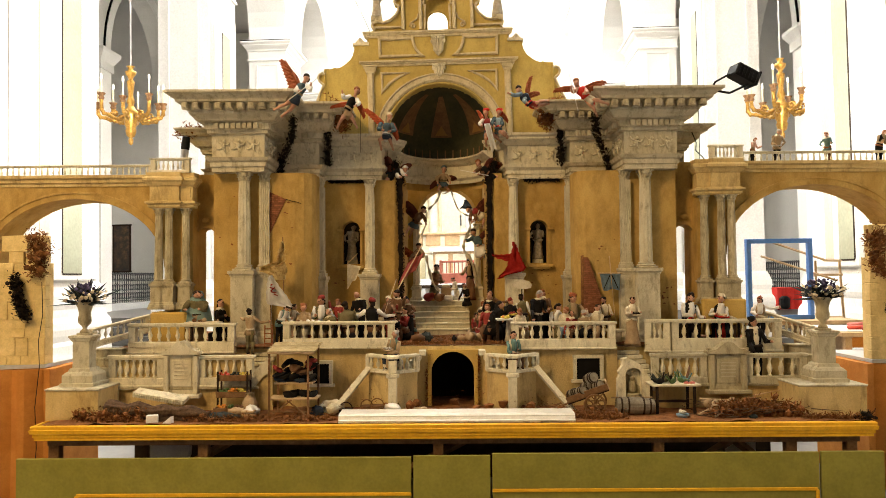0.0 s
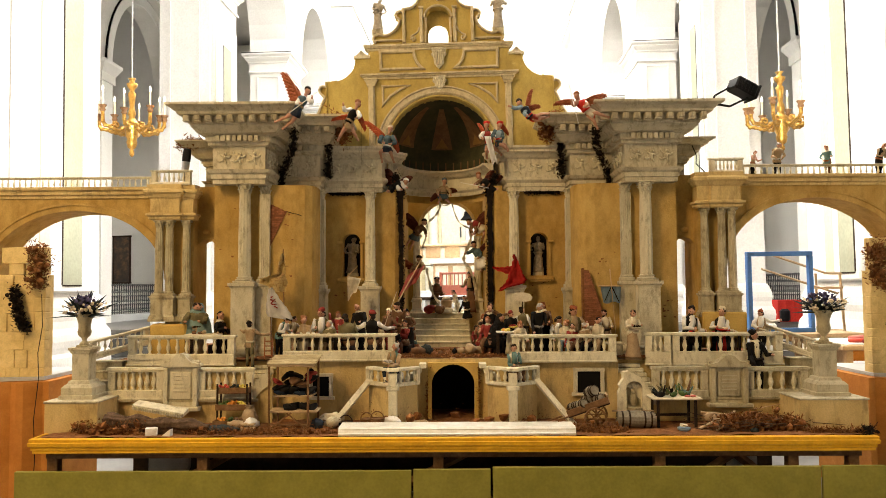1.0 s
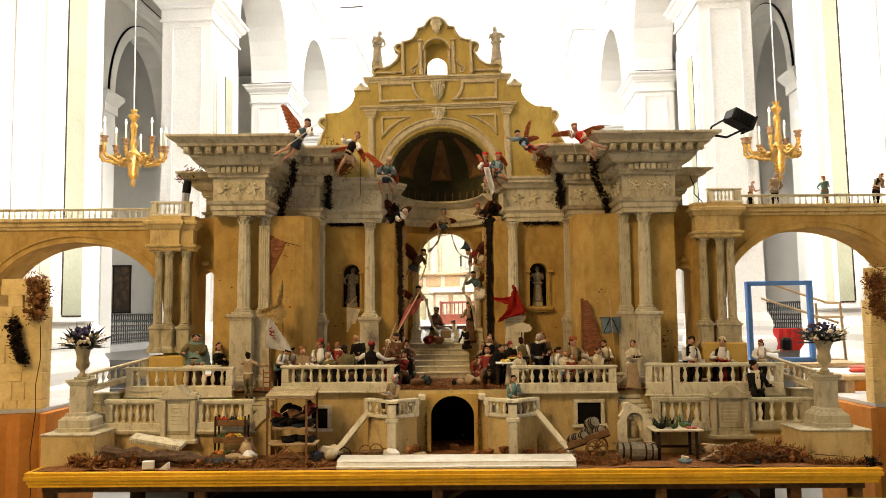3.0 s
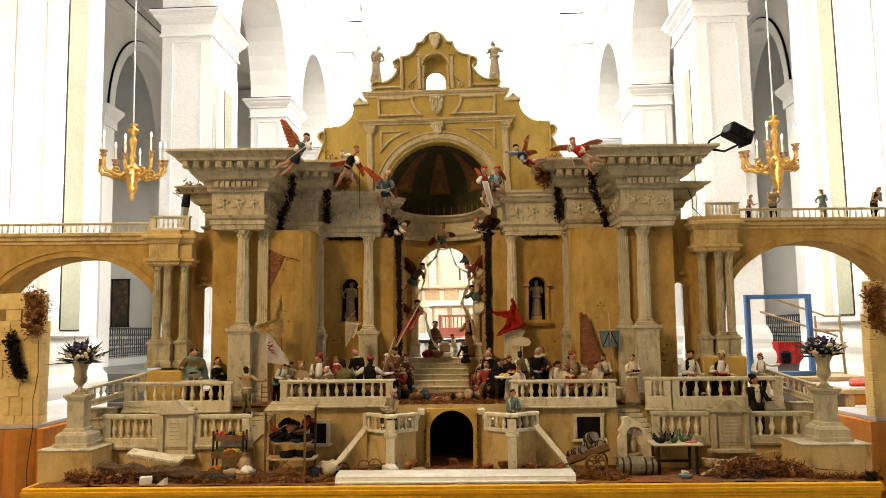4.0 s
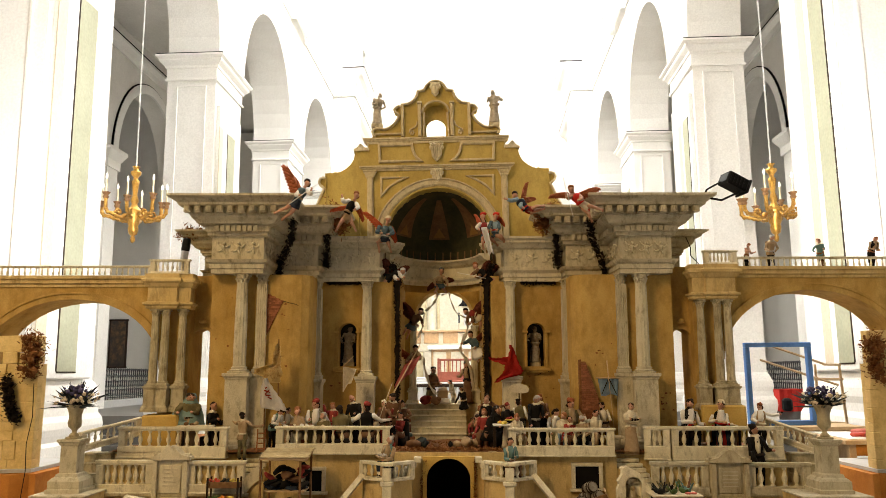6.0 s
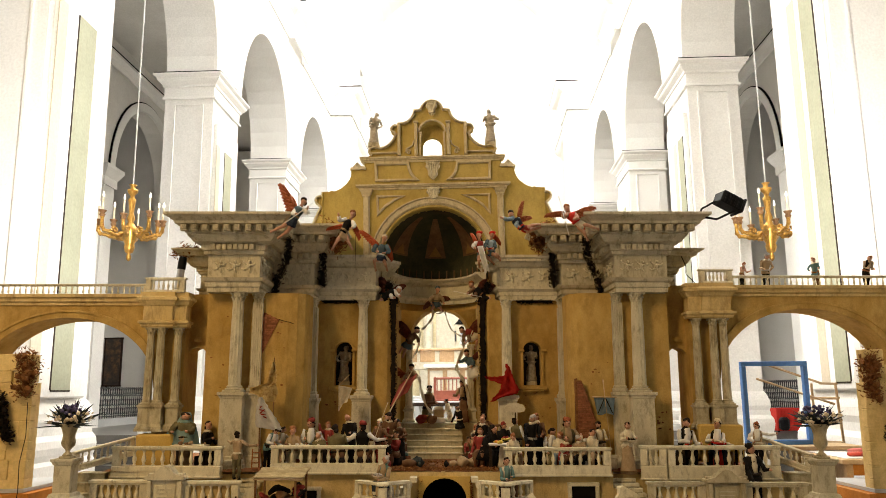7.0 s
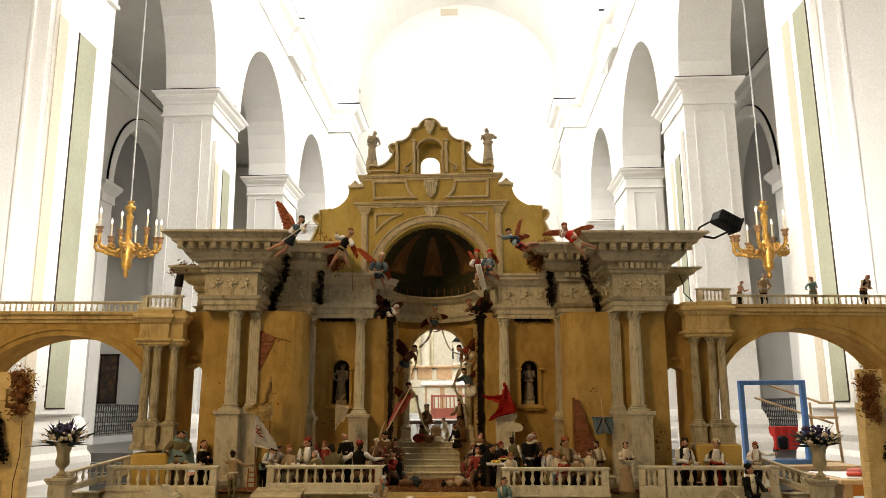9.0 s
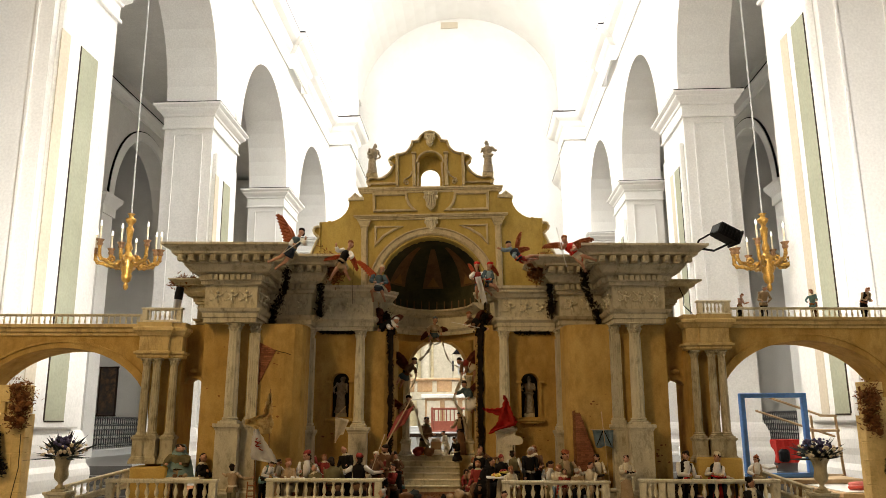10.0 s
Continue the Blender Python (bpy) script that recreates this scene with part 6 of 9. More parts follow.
# left terrace company
cloaked = F(-1.97, 0.98, FZ, 0.41, 5, OLIVE_CLOTH, TAN, "clay figurine in a tan dress under a wide teal cloak", "robe", accent=TEAL_PALE, shawl=True, wide=0.95, arms=("fwd", "fwd"), sleeve=OLIVE_CLOTH)
cloaked.matrix_basis = cloaked.matrix_basis @ Matrix.Diagonal((1.5, 1.2, 1, 1))
F(-1.775, 0.98, FZ, 0.345, 75, DARK, DARK, "small clay figurine in black seated at a table", "sit", arms=("fwd", "fwd"))
F(-1.462, 0.70, 0.40, 0.345, 170, TAN, OLIVE_CLOTH, "clay figurine seen from behind in a beige shirt and green trousers", "stand", arms=("out", "point"))
F(-1.275, 0.84, FZ, 0.33, 60, TEAL, DARK, "clay figurine leaning forward in a blue vest", "stand", sleeve=WHITE_CLOTH, lean=28, arms=("fwd", "fwd"))
F(-1.19, 0.92, FZ, 0.31, 20, TAN, TAN, "clay figurine of a stooping helper in tan clothes", "robe", sleeve=CREAM, arms=("fwd", "out"), lean=15)
F(-1.075, 0.86, FZ, 0.31, -15, TAN, CREAM, "clay figurine in a tan dress with an orange scarf", "sit", hair=HAIR_RED, sleeve=TAN, hold="tray", accent=CREAM, hat=HAIR_RED)
F(-0.975, 0.95, FZ, 0.365, 10, OLIVE_CLOTH, OLIVE_CLOTH, "clay figurine with a red cap and dark waistcoat", "sit", hat=WINE, sleeve=WHITE_CLOTH, arms=("fwd", "hip"), wide=1.1)
F(-0.845, 1.0, FZ, 0.34, 0, WINE, WINE, "clay figurine in a wine red dress", "robe", hair=HAIR_RED, arms=("up", "fwd"))
F(-0.885, 0.90, FZ, 0.27, -10, OLIVE_CLOTH, TAN, "small clay figurine bending over the table", "sit", hair=HAIR_GREY)
F(-0.742, 0.86, FZ, 0.325, 178, OLIVE_CLOTH, BROWN, "clay figurine seen from behind in a brown jacket", "sit", arms=("fwd", "fwd"), wide=1.25, sleeve=OLIVE_CLOTH)
F(-0.672, 1.02, FZ, 0.405, -20, DARK, DARK, "bald clay figurine in a long black robe", "robe", bald=True, arms=("down", "fwd"))
F(-0.567, 0.88, FZ, 0.345, 170, DARK, BROWN, "clay figurine from behind with white sleeves and a red cap", "sit", hat=WINE, sleeve=WHITE_CLOTH, arms=("out", "out"), wide=1.1)
F(-0.437, 0.95, FZ, 0.355, -25, BROWN, WINE, "clay figurine with a pale beret and brown coat", "stand", hat=CREAM, sleeve=BROWN, arms=("fwd", "out"), hold="staff")
F(-0.395, 1.2, FZ, 0.41, -30, BROWN, BROWN, "bearded clay figurine in a brown robe", "robe", arms=("fwd", "up"))
F(-0.33, 1.15, FZ, 0.26, -40, WINE, BROWN, "small clay figurine in dark red sitting by the stairs", "sit")
F(-0.27, 1.42, FZ, 0.2, -50, BROWN, TEAL, "small clay figurine crouching beside the stairs", "sit", hair=HAIR_RED)
F(-0.345, 1.45, FZ, 0.30, -30, OLIVE_CLOTH, BROWN, "clay figurine in an olive coat beside the stairs", "stand")
F(-0.372, 0.50, 0.30, 0.29, -25, TEAL, NAVY, "grey-haired clay figurine with a basket seated on the balcony", "sit", hair=HAIR_GREY, bald=False, sleeve=TAN, arms=("fwd", "fwd"), hold="tray", accent=WOOD_PALE, hat=None)
F(-0.46, 1.12, FZ, 0.30, 15, WINE, DARK, "clay figurine in dark red among the crowd by the stairs", "sit", hair=HAIR_RED, arms=("fwd", "up"))
F(-0.50, 1.05, FZ, 0.24, -10, BROWN, OLIVE_CLOTH, "small clay figurine in brown among the crowd", "sit", sleeve=CREAM)
F(-0.30, 1.30, FZ, 0.34, -35, BROWN, DARK, "clay figurine with a dark hat beside the stairs", "robe", hat=DARK, arms=("fwd", "hip"))
F(-0.40, 1.02, FZ, 0.22, 20, DARK, WINE, "small clay figurine crouching on the terrace earth", "kneel", lean=25)
# right terrace company
F(0.25, 1.45, FZ, 0.2, 30, WINE, BROWN, "small clay figurine in red crouching by the stairs", "sit")
F(0.30, 1.32, FZ, 0.30, 20, TAN, WINE, "clay figurine in brown and red beside the stairs", "robe", hair=HAIR_RED, arms=("fwd", "out"))
F(0.365, 1.28, FZ, 0.37, 10, DARK, BROWN, "bald clay figurine in dark clothes beside the stairs", "robe", bald=True)
F(0.40, 1.16, FZ, 0.26, 35, BROWN, DARK, "small dark clay figurine sitting on the terrace", "sit", hair=HAIR_GREY)
F(0.28, 1.16, FZ, 0.24, 25, OLIVE_CLOTH, WINE, "small clay figurine in olive and red by the stairs", "sit", hair=HAIR, arms=("up", "fwd"), sleeve=SKIN)
F(0.335, 1.10, FZ, 0.29, -10, WINE, BROWN, "clay figurine in dark red among the crowd by the stairs", "sit", hair=HAIR_RED)
F(0.39, 1.40, FZ, 0.40, 15, BROWN, DARK, "clay figurine in a dark brown cloak behind the crowd", "robe", arms=("fwd", "out"))
F(0.42, 1.05, FZ, 0.31, 30, DARK, DARK, "clay figurine in a black cloak sitting by the stairs", "sit", arms=("fwd", "fwd"), shawl=True, accent=DARK)
F(0.86, 1.0, FZ, 0.30, 20, TAN, OLIVE_CLOTH, "clay figurine in tan beside the men in black", "sit", hair=HAIR, sleeve=WHITE_CLOTH)
F(1.09, 0.86, FZ, 0.26, -25, TAN, DARK, "clay figurine stooping over the terrace table", "sit", hair=HAIR_GREY, lean=14)
F(0.518, 0.97, FZ, 0.34, 10, DARK, CREAM, "clay figurine with a red headscarf offering fruit", "robe", hat=WINE, sleeve=DARK, hold="tray", accent=FRUIT_Y)
F(0.56, 0.80, FZ, 0.275, 25, CREAM, TAN, "clay figurine in cream leaning on the balustrade", "sit", hair=HAIR_RED, arms=("fwd", "fwd"), lean=12)
F(0.625, 1.1, FZ, 0.37, 165, OLIVE_CLOTH, DARK, "clay figurine seen from behind with white sleeves", "stand", sleeve=WHITE_CLOTH)
F(0.718, 0.95, FZ, 0.40, 5, DARK, DARK, "grey-haired clay figurine in a black cassock", "robe", hair=HAIR_GREY, arms=("down", "fwd"), wide=1.1)
F(0.788, 1.06, FZ, 0.405, -10, BROWN, DARK, "clay figurine in a brown coat", "robe", hair=HAIR_RED)
F(0.925, 0.92, FZ, 0.27, -15, CREAM, SKY_CLOTH, "small clay figurine with pale clothes", "sit", hair=HAIR_RED)
F(1.02, 1.0, FZ, 0.37, 5, OLIVE_CLOTH, DARK, "clay figurine with an orange turban and golden waistcoat", "sit", hat=FEATHER, sleeve=TAN, arms=("fwd", "hip"), wide=1.15)
F(0.97, 0.88, FZ, 0.24, 10, WINE, BROWN, "small clay figurine in dark red seated low", "sit")
F(1.165, 0.92, FZ, 0.29, -20, CREAM, TAN, "clay figurine in cream clothes", "sit", arms=("up", "fwd"))
F(1.258, 0.98, FZ, 0.345, 5, TAN, BROWN, "bearded clay figurine in tan clothes carrying a banner", "stand", hold="pole", accent=WOOD_PALE, sleeve=CREAM)
F(1.412, 0.76, 0.435, 0.375, 5, CREAM, TAN, "clay figurine in a cream shawl carrying a basin", "robe", sleeve=CREAM, hold="tray", accent=CREAM, arms=("fwd", "fwd"))
F(1.885, 0.95, FZ, 0.375, 10, DARK, DARK, "bearded clay figurine with a black waistcoat playing a drum", "sit", sleeve=WHITE_CLOTH, hold="drum", hat=None, arms=("fwd", "fwd"), wide=1.1)
F(2.122, 0.95, FZ, 0.36, 5, DARK, NAVY, "clay figurine with a white headscarf holding a red dish", "sit", shawl=False, hat=CREAM, sleeve=WHITE_CLOTH, hold="tray", accent=RED, arms=("fwd", "fwd"))
F(2.235, 0.98, FZ, 0.28, -25, CREAM, TAN, "small clay figurine in a cream blouse", "sit", hair=HAIR_RED)
F(2.425, 0.88, FZ, 0.34, -10, TAN, DARK, "clay figurine with an orange cap and white blouse", "stand", hat=FEATHER, sleeve=WHITE_CLOTH, arms=("hip", "point"))
F(2.298, 0.66, 0.19, 0.465, 5, DARK, DARK, "clay figurine with a black hat, black coat and cream shirt", "stand", hat=DARK, arms=("down", "fwd"), wide=1.1)
F(0.50, 0.52, 0.30, 0.275, 20, CREAM, BROWN, "clay figurine playing a lute on the balcony", "sit", sleeve=TEAL, arms=("fwd", "fwd"))
# watchers on the arcade wing
F(2.505, 1.16, 1.865, 0.22, 40, TAN, DARK, "small clay figurine leaning on the wing balustrade", "stand", hair=HAIR_RED, lean=15, arms=("fwd", "fwd"), sleeve=SKIN)
F(2.70, 1.15, 1.865, 0.285, -5, TAN, DARK, "clay figurine with a tan coat leaning on the wing balustrade", "stand", hair=HAIR_GREY, lean=24, arms=("fwd", "hip"), wide=1.2)
F(3.11, 1.15, 1.865, 0.255, -14, TEAL, BROWN, "clay figurine with a blue jacket behind the wing balustrade", "stand", hair=HAIR_RED, arms=("hip", "fwd"), lean=20)
F(3.525, 1.15, 1.865, 0.28, 22, DARK, DARK, "clay figurine with tan sleeves bending over the wing balustrade", "stand", hair=HAIR_RED, sleeve=TAN, arms=("fwd", "fwd"), lean=30, wide=1.15)
# the holy family in the apse
F(-0.11, 2.33, 0.748, 0.345, 40, BROWN, OLIVE_CLOTH, "clay figurine of a kneeling mother in brown and green", "kneel", accent=OLIVE_CLOTH, arms=("fwd", "fwd"), lean=12)
F(0.235, 2.28, 0.748, 0.39, -40, DARK, BROWN, "bearded clay figurine standing by the crib in dark robes", "robe", arms=("fwd", "up"), sleeve=TAN)
F(0.20, 2.12, 0.70, 0.22, -30, DARK, DARK, "dark clay figurine kneeling on the apse stairs", "kneel", lean=25)
F(0.11, 2.36, 0.748, 0.22, -60, CREAM, CREAM, "clay figurine of a kneeling helper in cream", "kneel", lean=20)
# stone saints
for x, y, yaw, zf, hh in ((-0.595, 1.70, 15, 3.285, 0.295), (0.480, 1.70, -10, 3.295, 0.325)):
    o = F(x, y, zf, hh, yaw, CLAY, CLAY, "grey plaster saint statue on the gable", "robe", hair=CLAY, sleeve=CLAY, accent=CLAY, arms=("fwd", "hip"), wide=1.4, group="gable statues", category="statue")
    o.data.materials[0] = CLAY
    bm = bmesh.new()
    box(bm, (0, 0, -0.02), (0.10, 0.08, 0.04), bevel=0.004)
    solid("statue_base", bm, STONE, pose(x, y, zf), "small grey stone statue base", "base", "statue bases")
for x in (-0.815, 0.815):
    bm = bmesh.new()
    o = F(x + (0.002 if x > 0 else -0.008), 1.70, 1.12, 0.31, 10, NICHE_CLAY, NICHE_CLAY, "dark grey plaster saint statue standing in a niche", "robe", hair=NICHE_CLAY, sleeve=NICHE_CLAY, accent=NICHE_CLAY, arms=("hip", "fwd"), wide=1.25, group="niche statues", category="statue")
    o.data.materials[0] = NICHE_CLAY
    bm.free()
    solid("statue_base", boxed((0, 0, -0.02), (0.09, 0.07, 0.04), 0.004), STONE_DARK, pose(x, 1.70, 1.12), "small grey stone statue base", "base", "statue bases")

# flying angels and cherubs
def posed_angel(x, d, z, label, chest, hip, arms, legs, wings, skirt, prop, mats):
    """A flying clay figure from its joints, given sideways and upwards from the head."""
    hair, top, low, sleeve, wing, extra = mats
    bm = bmesh.new()

    def v(p, y=0.0):
        return Vector((p[0], y, p[1]))

    def along_bar(a, b, prof, mi, seed, wav):
        t = b - a
        m = Matrix.Translation(a) @ t.to_track_quat("Z", "Y").to_matrix().to_4x4()
        fold_ring(bm, [(r, h * t.length) for r, h in prof], m, mi, seed, wav, 12, 0.85)
    ch, hp = v(chest), v(hip)
    head = Vector((0, -0.012, 0))
    ball(bm, head, (0.022, 0.025, 0.029), None, 0, 10, 7)
    ball(bm, head + Vector((0, -0.02, -0.003)), (0.005, 0.010, 0.007), None, 0, 5, 4)
    ball(bm, head + Vector((0, 0.003, 0.014)), (0.0255, 0.0265, 0.0215), None, 1, 9, 6)
    ball(bm, head + Vector((0.004, 0.012, -0.010)), (0.022, 0.017, 0.021), None, 1, 8, 5)
    if extra is RED and hair is RED:
        ball(bm, head + Vector((0.008, 0.0, 0.020)), (0.028, 0.024, 0.014), None, 1, 8, 5)
    limb(bm, ch.lerp(head, 0.35), head, 0.014, 0.011, 0, 7)
    along_bar(hp, ch.lerp(head, 0.3), [(0.036, 0), (0.034, 0.2), (0.040, 0.5), (0.046, 0.75), (0.036, 0.92), (0.014, 1.0)], 2, x * 9, 0.08)
    along_bar(hp.lerp(ch, 0.15), hp.lerp(ch, 0.32), [(0.039, 0), (0.041, 0.5), (0.038, 1)], 6, x, 0.08)
    sk = v(skirt[0], 0.01)
    along_bar(sk, hp.lerp(ch, 0.25), [(skirt[1] * 0.75, 0), (skirt[1] * 0.8, 0.25), (skirt[1] * 0.62, 0.6), (0.028, 1.0)], 3, x * 5, 0.22)
    for k, (a, b, c) in enumerate(arms):
        a, b, c = v(a, -0.015), v(b, -0.045), v(c, -0.07)
        limb(bm, a, b, 0.019, 0.016, 4, 7)
        ball(bm, a, (0.021, 0.021, 0.021), None, 4, 7, 5)
        ball(bm, b, (0.013, 0.013, 0.013), None, 4, 7, 5)
        limb(bm, b, b.lerp(c, 0.6), 0.017, 0.015, 4, 7)
        limb(bm, b.lerp(c, 0.55), c, 0.008, 0.007, 0, 7)
        ball(bm, c, (0.010, 0.010, 0.010), None, 0, 6, 5)
    for k, (a, b, c) in enumerate(legs):
        a, b, c = v(a, 0.01), v(b, -0.03 + 0.03 * k), v(c, 0.03 + 0.02 * k)
        limb(bm, a, b, 0.021, 0.015, 0, 8)
        ball(bm, b, (0.015, 0.015, 0.015), None, 0, 7, 5)
        limb(bm, b, c, 0.014, 0.008, 0, 8)
        ball(bm, c + (c - b).normalized() * 0.008, (0.011, 0.010, 0.012), None, 0, 6, 5)
    # each wing: a bony arm and two rows of overlapping feathers
    for k, (a, b, w) in enumerate(wings):
        a, b = v(a, 0.02), v(b, 0.07)
        t = (b - a)
        n = t.cross(Vector((0, 1, 0))).normalized()
        if n.z > 0.2:
            n = -n
        limb(bm, a, a.lerp(b, 0.55) - n * w * 0.12, 0.010, 0.008, 5, 6)
        limb(bm, a.lerp(b, 0.5) - n * w * 0.12, b, 0.009, 0.003, 5, 6)
        for row, (reach, cnt) in enumerate(((1.0, 9), (0.6, 7))):
            for i in range(cnt):
                u = i / (cnt - 1)
                root = a.lerp(b, u * 0.86)
                tip = root + n * w * reach * (0.95 - 0.35 * u) + t * (0.10 + 0.13 * u)
                side = t.normalized() * w * 0.26
                lift = Vector((0, -0.004 * row + 0.0012 * (i % 2), 0))
                pts = [root - side * 0.8, root.lerp(tip, 0.7) - side, tip, root.lerp(tip, 0.7) + side, root + side * 0.8]
                f = [bm.verts.new(p + lift) for p in pts]
                g = [bm.verts.new(p + lift + Vector((0, 0.003, 0))) for p in pts]
                bm.faces.new(f).material_index = 5
                bm.faces.new(g[::-1]).material_index = 5
                for j in range(5):
                    bm.faces.new((f[j], f[(j + 1) % 5], g[(j + 1) % 5], g[j])).material_index = 5
    if prop:
        limb(bm, v(prop[0], -0.075), v(prop[1], -0.075), 0.004, 0.003, 7, 6)
    # a scarf that trails behind the hips
    along_bar(hp + Vector((0, 0.02, 0)), v(skirt[0], 0.05) + (sk - hp) * 0.35, [(0.020, 0), (0.026, 0.4), (0.018, 0.8), (0.004, 1)], 6, x * 3, 0.4)
    rough_up(bm, 0.0025, 60, x)
    me = smooth(mesh_from(bm, "angel", [SKIN, hair, top, low, sleeve, wing, extra, WHITE_CLOTH]))
    ob = new("angel_figurine", me)
    ob.matrix_basis = MODEL @ pose(x, d, z)
    return tagged(ob, label, "figurine", "angel figurines")


posed_angel(-1.029, 0.66, 2.472, "flying clay angel in blue with a tall russet wing",
            (-0.034, -0.059), (-0.072, -0.130), (((0.008, -0.066), (0.036, -0.102), (0.044, -0.056)), ((-0.055, -0.066), (-0.076, -0.101), (-0.034, -0.112))), (((-0.104, -0.151), (-0.150, -0.200), (-0.246, -0.224)), ((-0.081, -0.165), (-0.120, -0.232), (-0.193, -0.271))), (((-0.070, -0.048), (-0.177, 0.158), 0.080), ((-0.056, -0.048), (-0.106, 0.064), 0.045),), ((-0.103, -0.190), 0.059), ((-0.124, -0.182), (0.081, -0.028)), (HAIR, SLATE, NAVY, WHITE_CLOTH, FEATHER, TAN))
posed_angel(-0.697, 1.06, 2.469, "flying clay angel in black and white with golden hair",
            (-0.030, -0.076), (-0.078, -0.155), (((-0.062, -0.051), (-0.105, -0.064), (-0.110, -0.014)), ((0.000, -0.076), (0.023, -0.109), (-0.011, -0.137))), (((-0.093, -0.183), (-0.122, -0.234), (-0.163, -0.287)), ((-0.055, -0.184), (-0.033, -0.231), (-0.010, -0.277))), (((0.010, -0.076), (0.060, -0.191), 0.042), ((-0.089, -0.089), (-0.220, -0.106), 0.035),), ((-0.080, -0.208), 0.052), None, (HAIR_RED, DARK, TAN, WHITE_CLOTH, FEATHER_RED, TAN))
posed_angel(-0.465, 1.46, 2.346, "clay angel in blue seated on the cornice with orange wings",
            (-0.024, -0.082), (-0.032, -0.165), (((-0.075, -0.072), (-0.095, -0.116), (-0.048, -0.132)), ((0.020, -0.077), (0.047, -0.129), (-0.006, -0.145))), (((-0.056, -0.182), (-0.085, -0.204), (-0.076, -0.272)), ((-0.006, -0.183), (0.004, -0.209), (0.023, -0.269))), (((-0.056, -0.048), (-0.207, 0.087), 0.059), ((0.028, -0.057), (0.075, -0.174), 0.052),), ((-0.032, -0.197), 0.063), None, (CREAM, SLATE, NAVY, SLATE, FEATHER_RED, WHITE_CLOTH))
posed_angel(0.355, 1.46, 2.374, "clay angel with a red cap holding out a white cloth",
            (0.011, -0.081), (0.025, -0.161), (((-0.025, -0.076), (-0.053, -0.104), (-0.033, -0.131)), ((0.043, -0.077), (0.066, -0.101), (0.050, -0.131))), (((0.009, -0.181), (-0.003, -0.225), (0.008, -0.271)), ((0.045, -0.181), (0.088, -0.212), (0.127, -0.242))), (((-0.013, -0.060), (-0.057, 0.031), 0.031),), ((0.025, -0.211), 0.049), None, (RED, WINE, SLATE, WHITE_CLOTH, FEATHER_RED, RED))
posed_angel(0.468, 1.44, 2.369, "clay angel in pale blue with a trailing red cap beside another",
            (-0.013, -0.068), (-0.006, -0.140), (((-0.040, -0.060), (-0.061, -0.100), (-0.042, -0.136)), ((0.015, -0.064), (0.026, -0.109), (0.002, -0.136))), (((-0.014, -0.160), (0.017, -0.177), (0.068, -0.211)), ((0.009, -0.161), (0.041, -0.173), (0.084, -0.205))), (((0.024, 0.008), (0.086, -0.061), 0.035),), ((0.001, -0.180), 0.045), None, (RED, SKY_CLOTH, SLATE, SLATE, FEATHER_RED, RED))
posed_angel(0.601, 1.06, 2.467, "clay angel in blue and red flying forward with outstretched arms",
            (0.042, -0.054), (0.093, -0.119), (((0.012, -0.038), (-0.029, -0.055), (-0.088, -0.041)), ((0.061, -0.050), (0.037, -0.099), (0.067, -0.122))), (((0.111, -0.127), (0.168, -0.101), (0.239, -0.082)), ((0.122, -0.142), (0.175, -0.127), (0.242, -0.101))), (((0.061, -0.012), (0.101, 0.125), 0.038), ((0.080, -0.027), (0.170, 0.000), 0.045),), ((0.149, -0.127), 0.042), None, (HAIR, NAVY, WINE, SKY_CLOTH, FEATHER, RED))
posed_angel(0.996, 0.66, 2.421, "clay angel in red with spread russet wings and a lance",
            (0.030, -0.057), (0.077, -0.111), (((0.002, -0.053), (-0.027, -0.082), (-0.050, -0.049)), ((0.058, -0.054), (0.075, -0.083), (0.043, -0.100))), (((0.101, -0.129), (0.150, -0.140), (0.240, -0.155)), ((0.091, -0.140), (0.128, -0.186), (0.161, -0.233))), (((-0.018, -0.025), (-0.151, -0.031), 0.045), ((0.059, -0.033), (0.218, 0.037), 0.063),), ((0.129, -0.147), 0.052), ((-0.070, 0.079), (0.001, -0.231)), (HAIR_RED, RED, CREAM, SKIN, FEATHER, RED))
posed_angel(-0.195, 2.00, 1.588, "clay angel with dark red wings beside the opening",
            (-0.040, -0.056), (-0.087, -0.121), (((-0.025, -0.041), (0.010, -0.081), (0.021, -0.136)), ((-0.054, -0.049), (-0.072, -0.095), (-0.022, -0.135))), (((-0.103, -0.131), (-0.134, -0.167), (-0.163, -0.203)), ((-0.087, -0.140), (-0.109, -0.189), (-0.131, -0.236))), (((-0.061, -0.020), (-0.151, 0.093), 0.079), ((-0.072, -0.041), (-0.162, 0.014), 0.054),), ((-0.103, -0.160), 0.071), None, (HAIR, BROWN, SLATE, BROWN, FEATHER_DARK, DARK))
posed_angel(-0.238, 1.86, 1.244, "clay angel in brown with a long russet wing beside the opening",
            (0.003, -0.053), (-0.025, -0.107), (((0.025, -0.044), (0.046, -0.080), (0.017, -0.108)), ((-0.018, -0.044), (-0.053, -0.079), (-0.082, -0.118))), (((-0.039, -0.118), (-0.073, -0.167), (-0.114, -0.211)), ((-0.022, -0.123), (-0.046, -0.176), (-0.078, -0.223))), (((-0.036, -0.069), (-0.226, 0.049), 0.064), ((-0.025, -0.079), (-0.117, -0.026), 0.046),), ((-0.050, -0.146), 0.061), None, (HAIR, BROWN, PINK, TAN, FEATHER, TAN))
